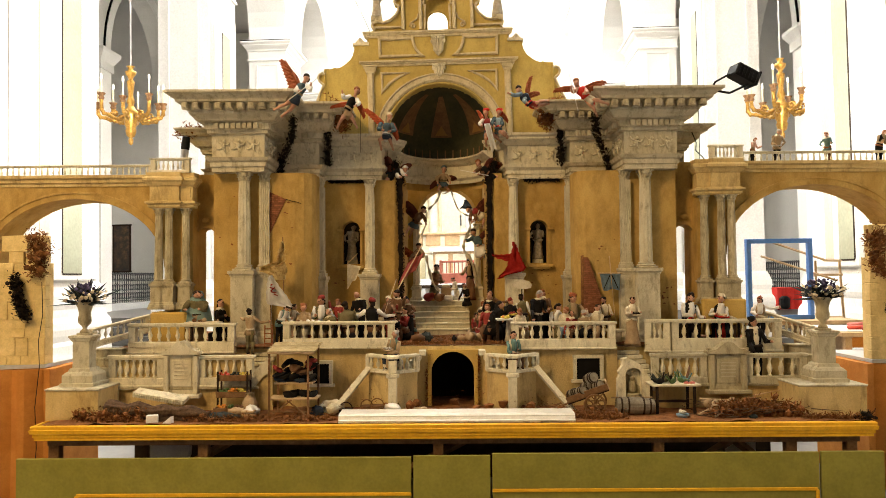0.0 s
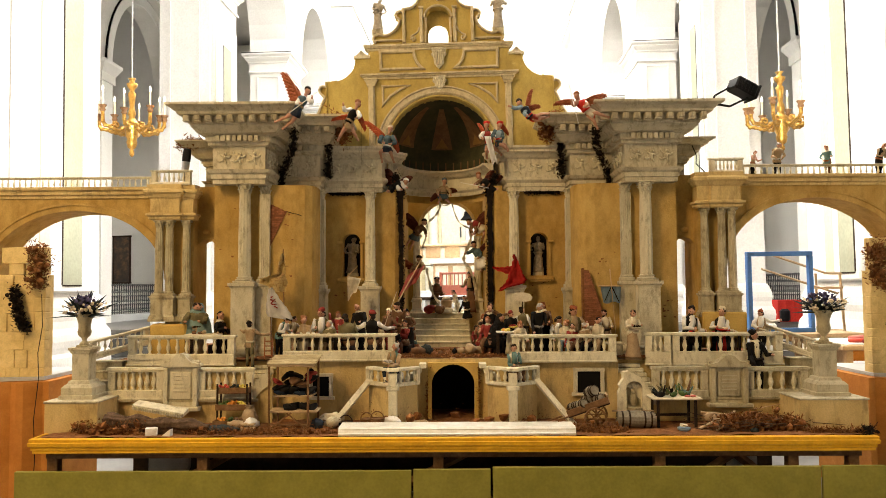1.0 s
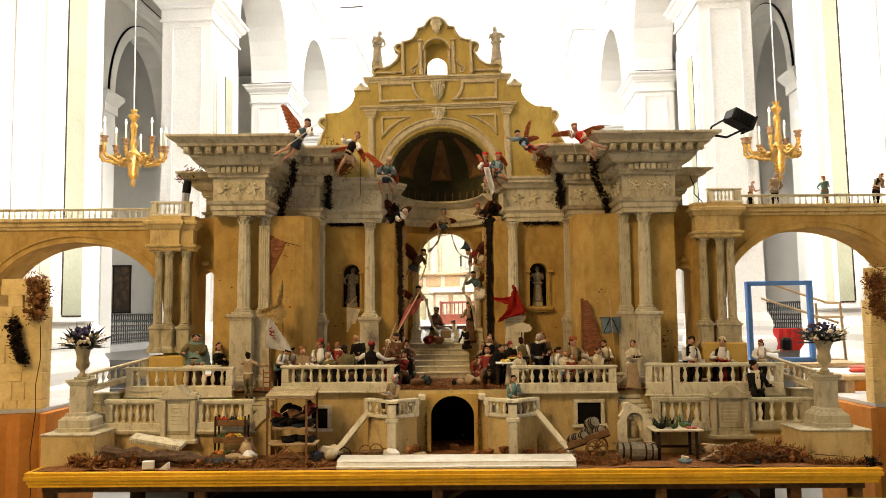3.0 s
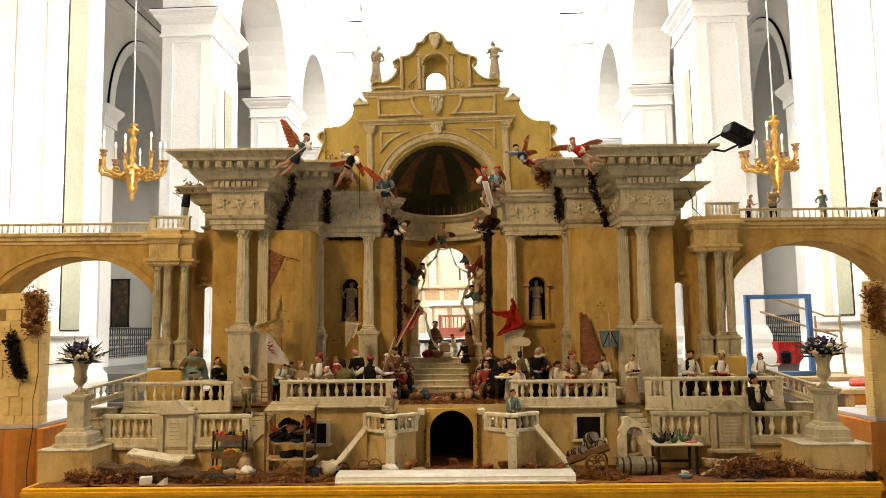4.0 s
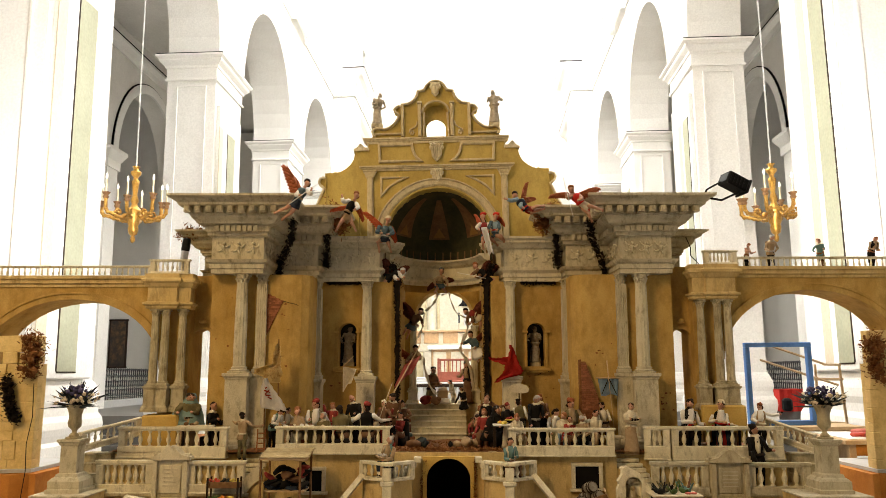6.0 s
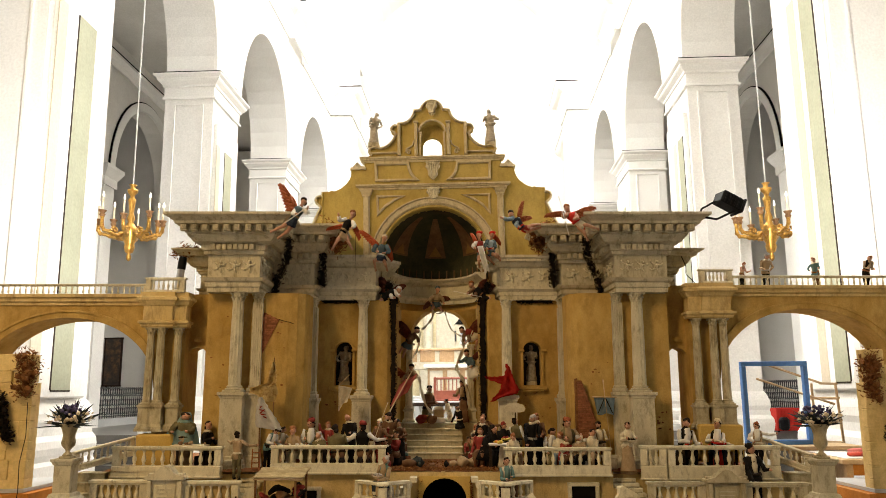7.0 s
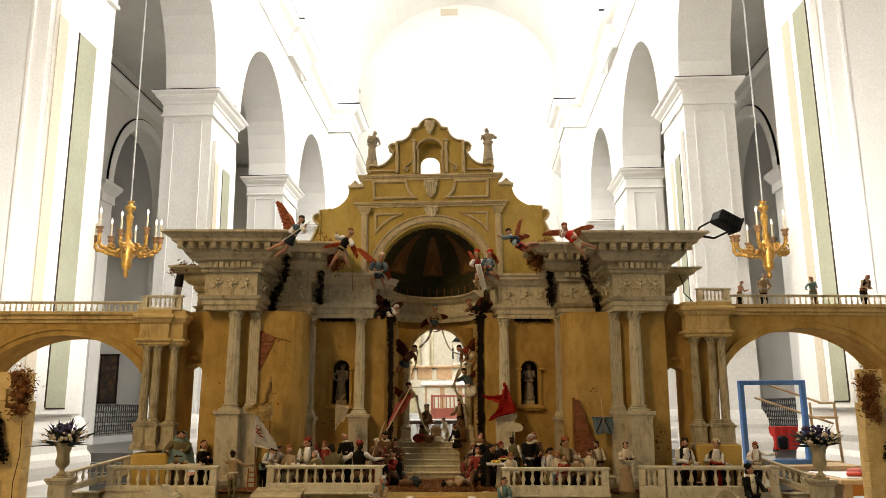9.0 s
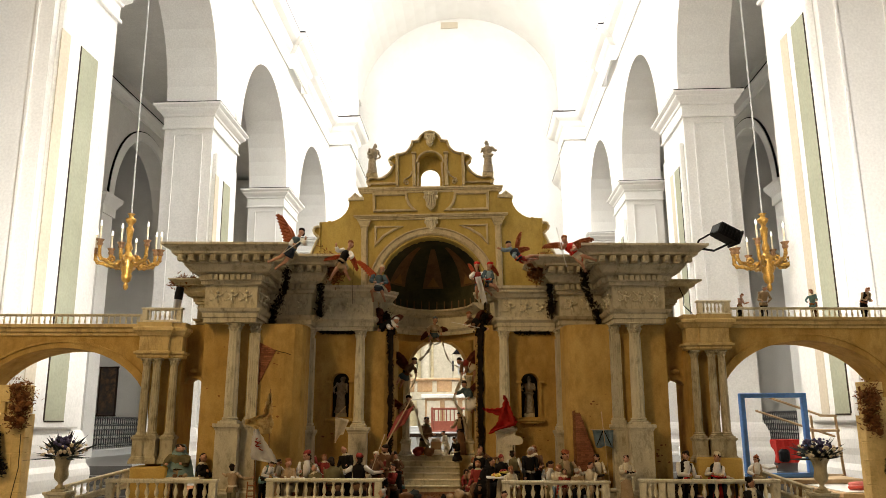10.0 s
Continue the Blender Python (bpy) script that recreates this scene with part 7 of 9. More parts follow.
posed_angel(0.216, 2.00, 1.588, "clay angel in wine red with raised dark wings beside the opening",
            (0.047, -0.018), (0.101, -0.040), (((0.029, -0.029), (0.017, -0.076), (0.028, -0.123)), ((0.057, -0.040), (0.071, -0.084), (0.042, -0.116))), (((0.111, -0.053), (0.143, -0.098), (0.129, -0.160)), ((0.119, -0.044), (0.165, -0.077), (0.172, -0.138))), (((0.065, -0.004), (0.160, 0.119), 0.079), ((0.083, -0.019), (0.180, 0.028), 0.064),), ((0.129, -0.080), 0.071), None, (HAIR, WINE, CREAM, BROWN, FEATHER_DARK, CREAM))
posed_angel(0.258, 1.96, 1.376, "clay angel in grey with a white skirt beside the opening",
            (0.019, -0.057), (0.053, -0.126), (((-0.002, -0.050), (-0.042, -0.075), (-0.085, -0.086)), ((0.044, -0.054), (0.065, -0.094), (0.037, -0.129))), (((0.061, -0.158), (0.079, -0.212), (0.072, -0.240)), ((0.079, -0.151), (0.118, -0.194), (0.132, -0.223))), (((0.059, -0.036), (0.134, 0.035), 0.046),), ((0.093, -0.208), 0.107), None, (HAIR, SLATE, WHITE_CLOTH, SLATE, FEATHER_DARK, WHITE_CLOTH))
posed_angel(-0.006, 2.05, 1.973, "small clay angel with arched wings over the crown of the opening",
            (-0.008, -0.066), (-0.012, -0.121), (((-0.029, -0.066), (-0.066, -0.095), (-0.055, -0.141)), ((0.018, -0.066), (0.050, -0.095), (0.057, -0.141))), (((-0.026, -0.135), (-0.039, -0.168), (-0.057, -0.190)), ((0.003, -0.135), (0.017, -0.168), (0.043, -0.190))), (((-0.037, -0.080), (-0.135, -0.153), 0.054), ((0.025, -0.073), (0.105, -0.063), 0.054),), ((-0.012, -0.161), 0.064), None, (SLATE, TAN, SLATE, TAN, FEATHER_DARK, OLIVE_CLOTH))
posed_angel(-0.343, 1.62, 1.912, "dark clay angel with white sleeves under the entablature",
            (-0.051, -0.020), (-0.110, -0.048), (((-0.038, -0.014), (-0.014, -0.048), (0.017, -0.062)), ((-0.065, -0.024), (-0.069, -0.065), (-0.031, -0.079))), (((-0.123, -0.058), (-0.151, -0.085), (-0.175, -0.099)), ((-0.110, -0.068), (-0.130, -0.096), (-0.158, -0.109))), (((-0.096, -0.013), (-0.137, 0.115), 0.089), ((-0.058, 0.000), (0.024, 0.065), 0.071),), ((-0.141, -0.071), 0.064), None, (WHITE_CLOTH, DARK, DARK, WHITE_CLOTH, FEATHER_DARK, DARK))
posed_angel(0.294, 1.64, 1.963, "clay angel in black with a long trumpet under the entablature",
            (0.041, -0.055), (0.099, -0.104), (((0.020, -0.045), (-0.014, -0.072), (-0.038, -0.089)), ((0.044, -0.069), (0.034, -0.104), (-0.001, -0.104))), (((0.112, -0.111), (0.160, -0.122), (0.211, -0.139)), ((0.112, -0.125), (0.157, -0.146), (0.198, -0.163))), (((0.079, -0.052), (0.185, 0.020), 0.079), ((0.058, -0.031), (0.110, 0.058), 0.061),), ((0.146, -0.125), 0.064), ((-0.158, -0.068), (0.088, -0.118)), (HAIR_RED, DARK, DARK, BROWN, FEATHER_DARK, BROWN))

YELLOW_FLAG = mk("yellow_brown_cloth", (0.56, 0.40, 0.15), (0.70, 0.56, 0.28), 0.85, 14, 150, 0.3, stain=(0.30, 0.14, 0.04), amount=0.7, spread=(0.5, 0.62))

# ---------------------------------------------------------------- drapery, flags, bricks and moss on the palace


def drape(name, corners, nu, nv, amp, seed, mat, label, category, thick=0.004, m=None, group=""):
    """A hanging cloth between four corners (x, d, z), with folds."""
    bm = bmesh.new()
    c = [Vector(p) for p in corners]
    grid = []
    nor = (c[1] - c[0]).cross(c[3] - c[0]).normalized()
    for j in range(nv + 1):
        row = []
        for i in range(nu + 1):
            u, v = i / nu, j / nv
            p = c[0].lerp(c[1], u).lerp(c[3].lerp(c[2], u), v)
            w = amp * (0.25 + v) * math.sin(u * 9 + seed + v * 2.2) + amp * 0.5 * math.sin(u * 17 + seed * 3 + v * 4)
            p = p + nor * w + (c[3] - c[0]) * (0.06 * math.sin(u * 7 + seed) * v)
            row.append(bm.verts.new(p))
        grid.append(row)
    fs = []
    for j in range(nv):
        for i in range(nu):
            fs.append(bm.faces.new((grid[j][i], grid[j][i + 1], grid[j + 1][i + 1], grid[j + 1][i])))
    bmesh.ops.solidify(bm, geom=fs, thickness=thick)
    return solid(name, bm, mat, pose(0, 0, 0), label, category, group, soft=True)


def loft(name, rows, d, amp, seed, mat, label, category, group="", along="z", n=12):
    """A cloth whose two edges run through rows (place, from, to), hanging in folds about depth d."""
    bm = bmesh.new()
    fine = []
    for a, b in zip(rows, rows[1:]):
        for k in range(4):
            t = k / 4
            fine.append([p + (q - p) * t for p, q in zip(a, b)])
    fine.append(list(rows[-1]))
    grid = []
    for j, (h, a, b) in enumerate(fine):
        row = []
        for i in range(n + 1):
            u = i / n
            y = d + amp * math.sin(u * 8 + seed + j * 0.22) + amp * 0.5 * math.sin(u * 17 + seed * 3 - j * 0.4)
            e = a + (b - a) * u
            e += 0.004 * math.sin(j * 1.7 + seed) * (1 - u) + 0.004 * math.sin(j * 2.3 + seed * 2) * u
            row.append(bm.verts.new((e, y, h) if along == "z" else (h, y, e)))
        grid.append(row)
    fs = [bm.faces.new((grid[j][i], grid[j][i + 1], grid[j + 1][i + 1], grid[j + 1][i])) for j in range(len(fine) - 1) for i in range(n)]
    bmesh.ops.solidify(bm, geom=fs, thickness=0.003)
    return solid(name, bm, mat, pose(0, 0, 0), label, category, group, soft=True)


loft("red_drapery", [(1.261, 0.563, 0.585), (1.218, 0.572, 0.606), (1.164, 0.553, 0.623), (1.10, 0.531, 0.649), (1.047, 0.516, 0.681), (1.014, 0.495, 0.660), (0.982, 0.460, 0.525), (0.95, 0.439, 0.467)], 1.385, 0.012, 1.0, RED, "bright red cloth hanging from a hook before the niche bay", "drapery", "red draperies")
loft("red_drapery", [(0.392, 1.149, 1.164), (0.424, 1.128, 1.154), (0.488, 1.107, 1.154), (0.553, 1.085, 1.164), (0.59, 1.07, 1.17)], 1.39, 0.008, 2.0, RED, "bright red cloth end swept sideways before the niche bay", "drapery", "red draperies", "x")
drape("pink_flag", [(-0.322, 1.50, 1.092), (-0.172, 1.50, 1.185), (-0.249, 1.50, 1.035), (-0.403, 1.50, 0.909)], 10, 10, 0.016, 0.5, PINK, "torn pink flag on a pole", "flag")
loft("white_flag", [(0.991, -1.343, -1.317), (0.962, -1.356, -1.298), (0.893, -1.364, -1.251), (0.825, -1.366, -1.197), (0.773, -1.36, -1.165), (0.747, -1.212, -1.161)], 0.79, 0.012, 0.4, WHITE_CLOTH, "white flag with a faded red emblem", "flag")
bm = bmesh.new()
for (xa, za), (xb, zb) in (((-1.33, 0.90), (-1.285, 0.885)), ((-1.325, 0.87), (-1.29, 0.905)), ((-1.318, 0.865), (-1.28, 0.86)), ((-1.30, 0.85), (-1.27, 0.835)), ((-1.325, 0.915), (-1.31, 0.925))):
    limb(bm, (xa, 0.766, za), (xb, 0.766, zb), 0.006, 0.003, n=5)
solid("flag_emblem", bm, WINE, pose(0, 0, 0), "faded red emblem painted on a flag", "emblem")
loft("yellow_flag", [(1.256, -1.274, -1.25), (1.206, -1.29, -1.238), (1.146, -1.302, -1.23), (1.096, -1.306, -1.234), (1.06, -1.43, -1.23), (1.026, -1.442, -1.222), (0.996, -1.366, -1.23), (0.956, -1.346, -1.236)], 0.88, 0.014, 1.4, YELLOW_FLAG, "tattered yellow and brown flag", "flag")
drape("white_flag", [(-0.800, 1.20, 1.083), (-0.688, 1.20, 1.061), (-0.726, 1.20, 0.960), (-0.797, 1.20, 0.884)], 7, 6, 0.010, 0.8, CREAM, "small cream pennant on a stick", "flag")
drape("blue_banner", [(1.215, 0.955, 0.985), (1.375, 0.955, 0.985), (1.36, 0.95, 0.86), (1.235, 0.95, 0.86)], 12, 6, 0.010, 0.3, SKY_CLOTH, "pale blue processional banner with dark cords", "banner")
def ribbon(pts, w, label):
    """A narrow cloth band hung in a curve through a few places."""
    bm = bmesh.new()
    V = [Vector(p) for p in pts]
    line = []
    for k in range(len(V) - 1):
        a, b, c, d = V[max(0, k - 1)], V[k], V[k + 1], V[min(len(V) - 1, k + 2)]
        for i in range(6):
            t = i / 6
            line.append(0.5 * (2 * b + (c - a) * t + (2 * a - 5 * b + 4 * c - d) * t * t + (3 * b - a - 3 * c + d) * t ** 3))
    line.append(V[-1])
    rows = []
    for i, p in enumerate(line):
        t = (line[min(i + 1, len(line) - 1)] - line[max(i - 1, 0)]).normalized()
        u = t.cross(Vector((0, 1, 0))).normalized() * w * (0.7 + 0.3 * math.sin(i * 0.9)) + Vector((0, 0.008 * math.sin(i * 0.7), 0))
        rows.append((bm.verts.new(p - u), bm.verts.new(p + Vector((0, -0.004, 0))), bm.verts.new(p + u)))
    fs = [bm.faces.new((a[j], a[j + 1], b[j + 1], b[j])) for a, b in zip(rows, rows[1:]) for j in (0, 1)]
    bmesh.ops.solidify(bm, geom=fs, thickness=0.003)
    return solid("ribbon", bm, CREAM, pose(0, 0, 0), label, "ribbon", "ribbons", soft=True)


ribbon([(-0.046, 2.15, 1.776), (-0.059, 2.15, 1.715), (-0.096, 2.15, 1.660), (-0.157, 2.15, 1.604)], 0.013, "cream ribbon looped across the opening")
ribbon([(-0.064, 2.15, 1.798), (-0.015, 2.15, 1.757), (0.052, 2.15, 1.775)], 0.007, "cream ribbon looped across the opening")
ribbon([(0.061, 2.15, 1.783), (0.088, 2.15, 1.686), (0.137, 2.15, 1.590), (0.238, 2.15, 1.534)], 0.007, "cream ribbon looped across the opening")
ribbon([(-0.169, 2.10, 1.582), (-0.181, 2.10, 1.463), (-0.225, 2.10, 1.353), (-0.285, 2.10, 1.277)], 0.008, "cream ribbon hanging between two angels")
ribbon([(0.230, 2.08, 1.514), (0.235, 2.08, 1.423), (0.180, 2.08, 1.295), (0.175, 2.08, 1.223), (0.233, 2.08, 1.131), (0.277, 2.08, 0.986), (0.282, 2.08, 0.859)], 0.018, "cream ribbon hanging beside an angel")
ribbon([(-0.178, 2.16, 1.172), (-0.160, 2.16, 1.062), (-0.115, 2.16, 0.915), (-0.051, 2.16, 0.832)], 0.016, "cream ribbon hanging over the crib")
drape("white_cloth", [(0.335, 1.38, 2.26), (0.385, 1.36, 2.26), (0.445, 1.36, 2.04), (0.40, 1.38, 2.02)], 6, 8, 0.010, 0.9, WHITE_CLOTH, "white cloth held out by an angel", "cloth")


def stick(name, a, b, r, mat, label, category):
    bm = bmesh.new()
    limb(bm, a, b, r, r * 0.8, n=7)
    return solid(name, bm, mat, pose(0, 0, 0), label, category)


stick("flag_pole", (-1.33, 0.82, 0.46), (-1.335, 0.80, 0.96), 0.005, WOOD, "thin wooden flag pole", "pole")
stick("flag_pole", (-1.25, 0.92, 0.46), (-1.262, 0.90, 1.29), 0.005, WOOD, "thin wooden flag pole", "pole")
stick("flag_pole", (-0.48, 1.20, 0.70), (-0.19, 1.55, 1.26), 0.006, WOOD_PALE, "pale wooden flag pole", "pole")
stick("flag_pole", (-0.800, 1.20, 1.077), (-0.714, 1.20, 1.166), 0.004, WOOD_PALE, "short pale wooden stick", "pole")
stick("banner_bar", (1.20, 0.96, 0.99), (1.39, 0.96, 0.99), 0.005, WOOD_PALE, "pale wooden banner bar", "bar")
stick("hanging_wire", (-0.705, 1.36, 2.36), (-0.705, 1.36, 2.02), 0.002, BLACK_METAL, "thin dark hanging wire", "wire")
for k in (-1, 1):
    stick("cord", (1.295 + 0.005 * k, 0.935, 0.98), (1.295 + 0.055 * k, 0.935, 0.87), 0.004, DARK, "dark cord crossing a blue banner", "cord")

bm = bmesh.new()
prism(bm, [(0.545, 0.905), (0.555, 0.885), (0.60, 0.868), (0.66, 0.866), (0.70, 0.875), (0.71, 0.90), (0.69, 0.928), (0.65, 0.94), (0.60, 0.938), (0.56, 0.925)], 1.22, 1.235)
solid("wooden_shield", bm, CREAM, pose(0, 0, 0), "flat cream painted wooden shield on a support", "shield")
stick("shield_prop", (0.628, 1.24, 0.45), (0.628, 1.235, 0.88), 0.006, WOOD_DARK, "dark wooden prop behind a shield", "prop")

# brick faces where plaster has fallen
for name, outline, z0, z1, xa, xb, dd, lab in (("brick_patch", lambda z: (-1.432, -1.432 + max(0.0, (0.163 * (z - 1.255) / 0.345) if z < 1.60 else 0.163 - (z - 1.60) / 0.075 * 0.163)), 1.255, 1.675, 0, 0, 1.066, "bare red brick patch in the plaster wall"),
                                              ("brick_wall", lambda z: (1.10, 1.135 + 0.10 * min(1, max(0, (1.12 - z) / 0.30))), 0.47, 1.12, 0, 0, 1.03, "low ruined red brick wall on the terrace")):
    th = thing(name, pose(0, 0, 0), lab, "brick wall")
    bm = bmesh.new()
    rows = int((z1 - z0) / 0.016)
    if name == "brick_wall":
        prism(bm, [(1.10, 0.46), (1.10, 1.118), (1.135, 1.118), (1.18, 0.98), (1.235, 0.82), (1.235, 0.46)], dd + 0.002, dd + 0.05)
        prism(bm, [(1.085, 0.46), (1.085, 1.13), (1.10, 1.135), (1.10, 0.46)], dd - 0.004, dd + 0.05)
    else:
        prism(bm, [(-1.432, 1.255), (-1.432, 1.675), (-1.27, 1.60)], dd - 0.001, dd + 0.03)
    part("mortar", bm, EARTH, th)
    bm = bmesh.new()
    box(bm, (0, 0, 0), (1, 1, 1), bevel=0.02)
    BR = mesh_from(bm, "brick", BRICK)
    n = 0
    for r in range(rows):
        z = z0 + (r + 0.5) * 0.016
        a, b = outline(z)
        x = a - (0.016 if r % 2 else 0)
        while x < b - 0.006:
            l, rr = max(a, x), min(b, x + 0.032)
            if rr - l > 0.006:
                o = part("brick", BR, None, th)
                o.matrix_basis = pose((l + rr) / 2, dd - 0.002, z) @ Matrix.Diagonal((rr - l - 0.002, 0.008, 0.0135, 1))
                n += 1
            x += 0.032


def clump(name, pts, n, size, mat, label, seed, spread=0.03):
    """Moss, and dark tufts used as shade, gathered along a line of points."""
    rnd = random.Random(seed)
    bm = bmesh.new()
    V = [Vector(p) for p in pts]

    def where(r):
        k = r.uniform(0, len(V) - 1.001)
        i = int(k)
        p = V[i].lerp(V[i + 1], k - i) if len(V) > 1 else V[0]
        return p + Vector((r.gauss(0, spread), r.gauss(0, spread), r.gauss(0, spread)))
    n = int(n * (1.8 if mat is MOSS else 2.6))
    for _ in range(max(8, n // (45 if mat is MOSS else 16))):
        p = where(rnd)
        s = bmesh.ops.create_icosphere(bm, subdivisions=1, radius=spread * 0.8)
        for v in s["verts"]:
            v.co = p + v.co * rnd.uniform(0.5, 1.3)
    tufts(bm, n, where, size, rnd)
    return solid(name, bm, mat, pose(0, 0, 0), label, "moss", "moss clumps", kind="stuff")


for s in (-1, 1):
    clump("dark_moss", [(s * 1.20, 1.0, 2.25), (s * 1.25, 1.2, 2.12), (s * 1.36, 1.33, 1.95), (s * 1.38, 1.3, 1.80)], 300, 0.026, MOSS_AND_SHADE, "dark moss in the joint of the cornice", 20 + s, 0.015)
    clump("dark_moss", [(s * 0.98, 1.35, 2.20), (s * 0.99, 1.45, 2.05), (s * 1.0, 1.48, 1.93)], 210, 0.026, MOSS_AND_SHADE, "dark moss between two entablatures", 30 + s, 0.014)
    clump("dry_moss", [(s * 0.95, 1.22, 2.40), (s * 0.84, 1.3, 2.30), (s * 0.86, 1.3, 2.22)], 420, 0.03, MOSS, "dry brown moss on the cornice", 33 + s, 0.03)
    # dark tufts down the apse edge and below the inner entablature
    clump("dark_moss", [(s * 0.41 - 0.01, 1.62, 1.88), (s * 0.385, 1.61, 1.5), (s * 0.38, 1.61, 1.1), (s * 0.385, 1.60, 0.6)], 1500, 0.016, MOSS_AND_SHADE, "dark tufts down the edge of the apse", 40 + s, 0.010)
    clump("dark_moss", [(s * 0.44, 1.66, 1.97), (s * 0.38, 1.67, 1.80)], 300, 0.022, MOSS_AND_SHADE, "dark tufts under the inner entablature", 50 + s, 0.018)
    # dark tufts stand in for the shade under the entablature
    clump("dark_moss", [(s * 1.0, 1.585, 1.81), (s * 0.70, 1.585, 1.81)], 460, 0.02, MOSS_AND_SHADE, "dark tufts standing in for shade atop the niche wall", 60 + s, 0.010)
clump("dry_moss", [(-0.10, 0.65, 0.40), (-0.135, 0.65, 0.25), (-0.13, 0.65, 0.03)], 260, 0.015, MOSS, "dry brown moss beside the passage", 71, 0.006)
clump("dry_moss", [(0.25, 0.65, 0.42), (0.24, 0.65, 0.25), (0.24, 0.65, 0.03)], 260, 0.015, MOSS, "dry brown moss beside the passage", 72, 0.006)

# jagged black strip added on each edge of the apse
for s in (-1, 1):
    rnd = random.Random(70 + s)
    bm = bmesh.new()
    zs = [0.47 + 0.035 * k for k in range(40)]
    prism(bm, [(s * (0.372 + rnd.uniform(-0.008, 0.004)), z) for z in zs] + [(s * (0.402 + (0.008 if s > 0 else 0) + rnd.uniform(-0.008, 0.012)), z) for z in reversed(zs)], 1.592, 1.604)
    solid("torn_edge", bm, MOSS_AND_SHADE, pose(0, 0, 0), "jagged black strip beside the apse", "edge", "torn edges")

# chips, cracks and nail holes in the plaster of the palace walls
rnd = random.Random(51)
for (x0, x1, z0, z1, d, n) in ((1.70, 1.83, 0.66, 0.95, 1.066, 10), (1.22, 1.40, 1.05, 1.75, 1.066, 5), (-1.28, -1.21, 0.9, 1.7, 1.066, 6), (-1.83, -1.66, 0.8, 1.7, 1.066, 5), (-1.0, -0.7, 0.9, 1.06, 1.597, 5), (0.66, 1.0, 0.6, 1.06, 1.597, 8)):
    for k in range(n):
        bm = bmesh.new()
        cx, cz, m = rnd.uniform(x0, x1), rnd.uniform(z0, z1), rnd.randint(5, 8)
        rx, rz = rnd.uniform(0.004, 0.016), rnd.uniform(0.003, 0.010)
        prism(bm, [(cx + rx * rnd.uniform(0.5, 1.2) * math.cos(6.283 * i / m), cz + rz * rnd.uniform(0.5, 1.2) * math.sin(6.283 * i / m)) for i in range(m)], d, d + 0.006)
        solid("plaster_chip", bm, EARTH, pose(0, 0, 0), "small brown chip where plaster has fallen", "wall damage", "plaster chips")
for pts in (((-1.27, 1.60), (-1.22, 1.585), (-1.19, 1.58), (-1.15, 1.565)), ((0.94, 1.06), (0.90, 1.03), (0.87, 1.035), (0.83, 1.015))):
    bm = bmesh.new()
    d = 1.066 if pts[0][0] < 0 else 1.597
    for a, b in zip(pts, pts[1:]):
        limb(bm, (a[0], d, a[1]), (b[0], d, b[1]), 0.0025, 0.002, n=4)
    solid("plaster_crack", bm, WOOD_DARK, pose(0, 0, 0), "thin dark crack in the ochre plaster", "wall damage", "plaster cracks")

# floodlight on the cornice and the steel lamp tube
th = thing("floodlight", pose(2.10, 0.75, 2.40), "black floodlight on a bracket fixed to the cornice", "lamp")
bm = bmesh.new()
hm = pose(0.18, 0, 0.095, 0, 24, 12) @ Matrix.Diagonal((0.92, 0.9, 0.92, 1))
box(bm, (0, 0, 0), (0.20, 0.16, 0.11), hm, bevel=0.012)
box(bm, (0.105, 0, -0.005), (0.02, 0.18, 0.13), hm, bevel=0.006)
box(bm, (-0.03, 0, 0.062), (0.05, 0.05, 0.02), hm, bevel=0.004)
part("housing", bm, BLACK_METAL, th, "black ribbed housing")
for q in range(5):
    part("fin", boxed((-0.07 + 0.03 * q, -0.083, 0), (0.008, 0.012, 0.09), 0.001, hm), BLACK_METAL, th)
bm = bmesh.new()
limb(bm, (-0.06, 0.0, -0.02), (-0.03, 0.0, 0.04), 0.008, 0.008, n=6)
limb(bm, (-0.03, 0.0, 0.04), (0.08, 0.0, 0.10), 0.008, 0.008, n=6)
limb(bm, (-0.06, 0.0, -0.02), (0.08, 0.0, -0.045), 0.009, 0.009, n=6)
limb(bm, (0.08, 0.0, -0.045), (0.22, 0.0, 0.02), 0.009, 0.009, n=6)
part("bracket", bm, BLACK_METAL, th, "black steel bracket")
th = thing("tube_lamp", pose(-2.105, 1.08, 1.85), "steel tube lamp with a black cap on the wing", "lamp")
bm = bmesh.new()
lathe(bm, [(0.03, 0), (0.03, 0.16)], 16, pose(0, 0, 0, 0, 6, 0))
part("tube", bm, STEEL, th, "brushed steel tube", soft=False)
bm = bmesh.new()
lathe(bm, [(0.032, 0.16), (0.034, 0.20), (0.03, 0.26), (0.024, 0.265)], 16, pose(0, 0, 0, 0, 6, 0))
part("cap", bm, BLACK_METAL, th, "black cap")
clump("dry_moss", [(-2.18, 1.2, 2.16), (-2.08, 1.2, 2.19), (-2.0, 1.22, 2.18)], 260, 0.03, MOSS, "dry flowers and moss hanging on the outer cornice", 75, 0.022)
solid("cornice_shelf", boxed((-2.03, 1.24, 2.165), (0.16, 0.16, 0.018), 0.003), STONE_DARK, pose(0, 0, 0), "thin stone shelf on the outer cornice", "shelf")
bm = bmesh.new()
P = [(2.03, 1.20, 2.14), (2.05, 1.16, 2.05), (2.04, 1.14, 1.98), (2.09, 1.12, 1.92), (2.11, 1.1, 1.88)]
for a, b in zip(P, P[1:]):
    limb(bm, a, b, 0.004, 0.004, n=5)
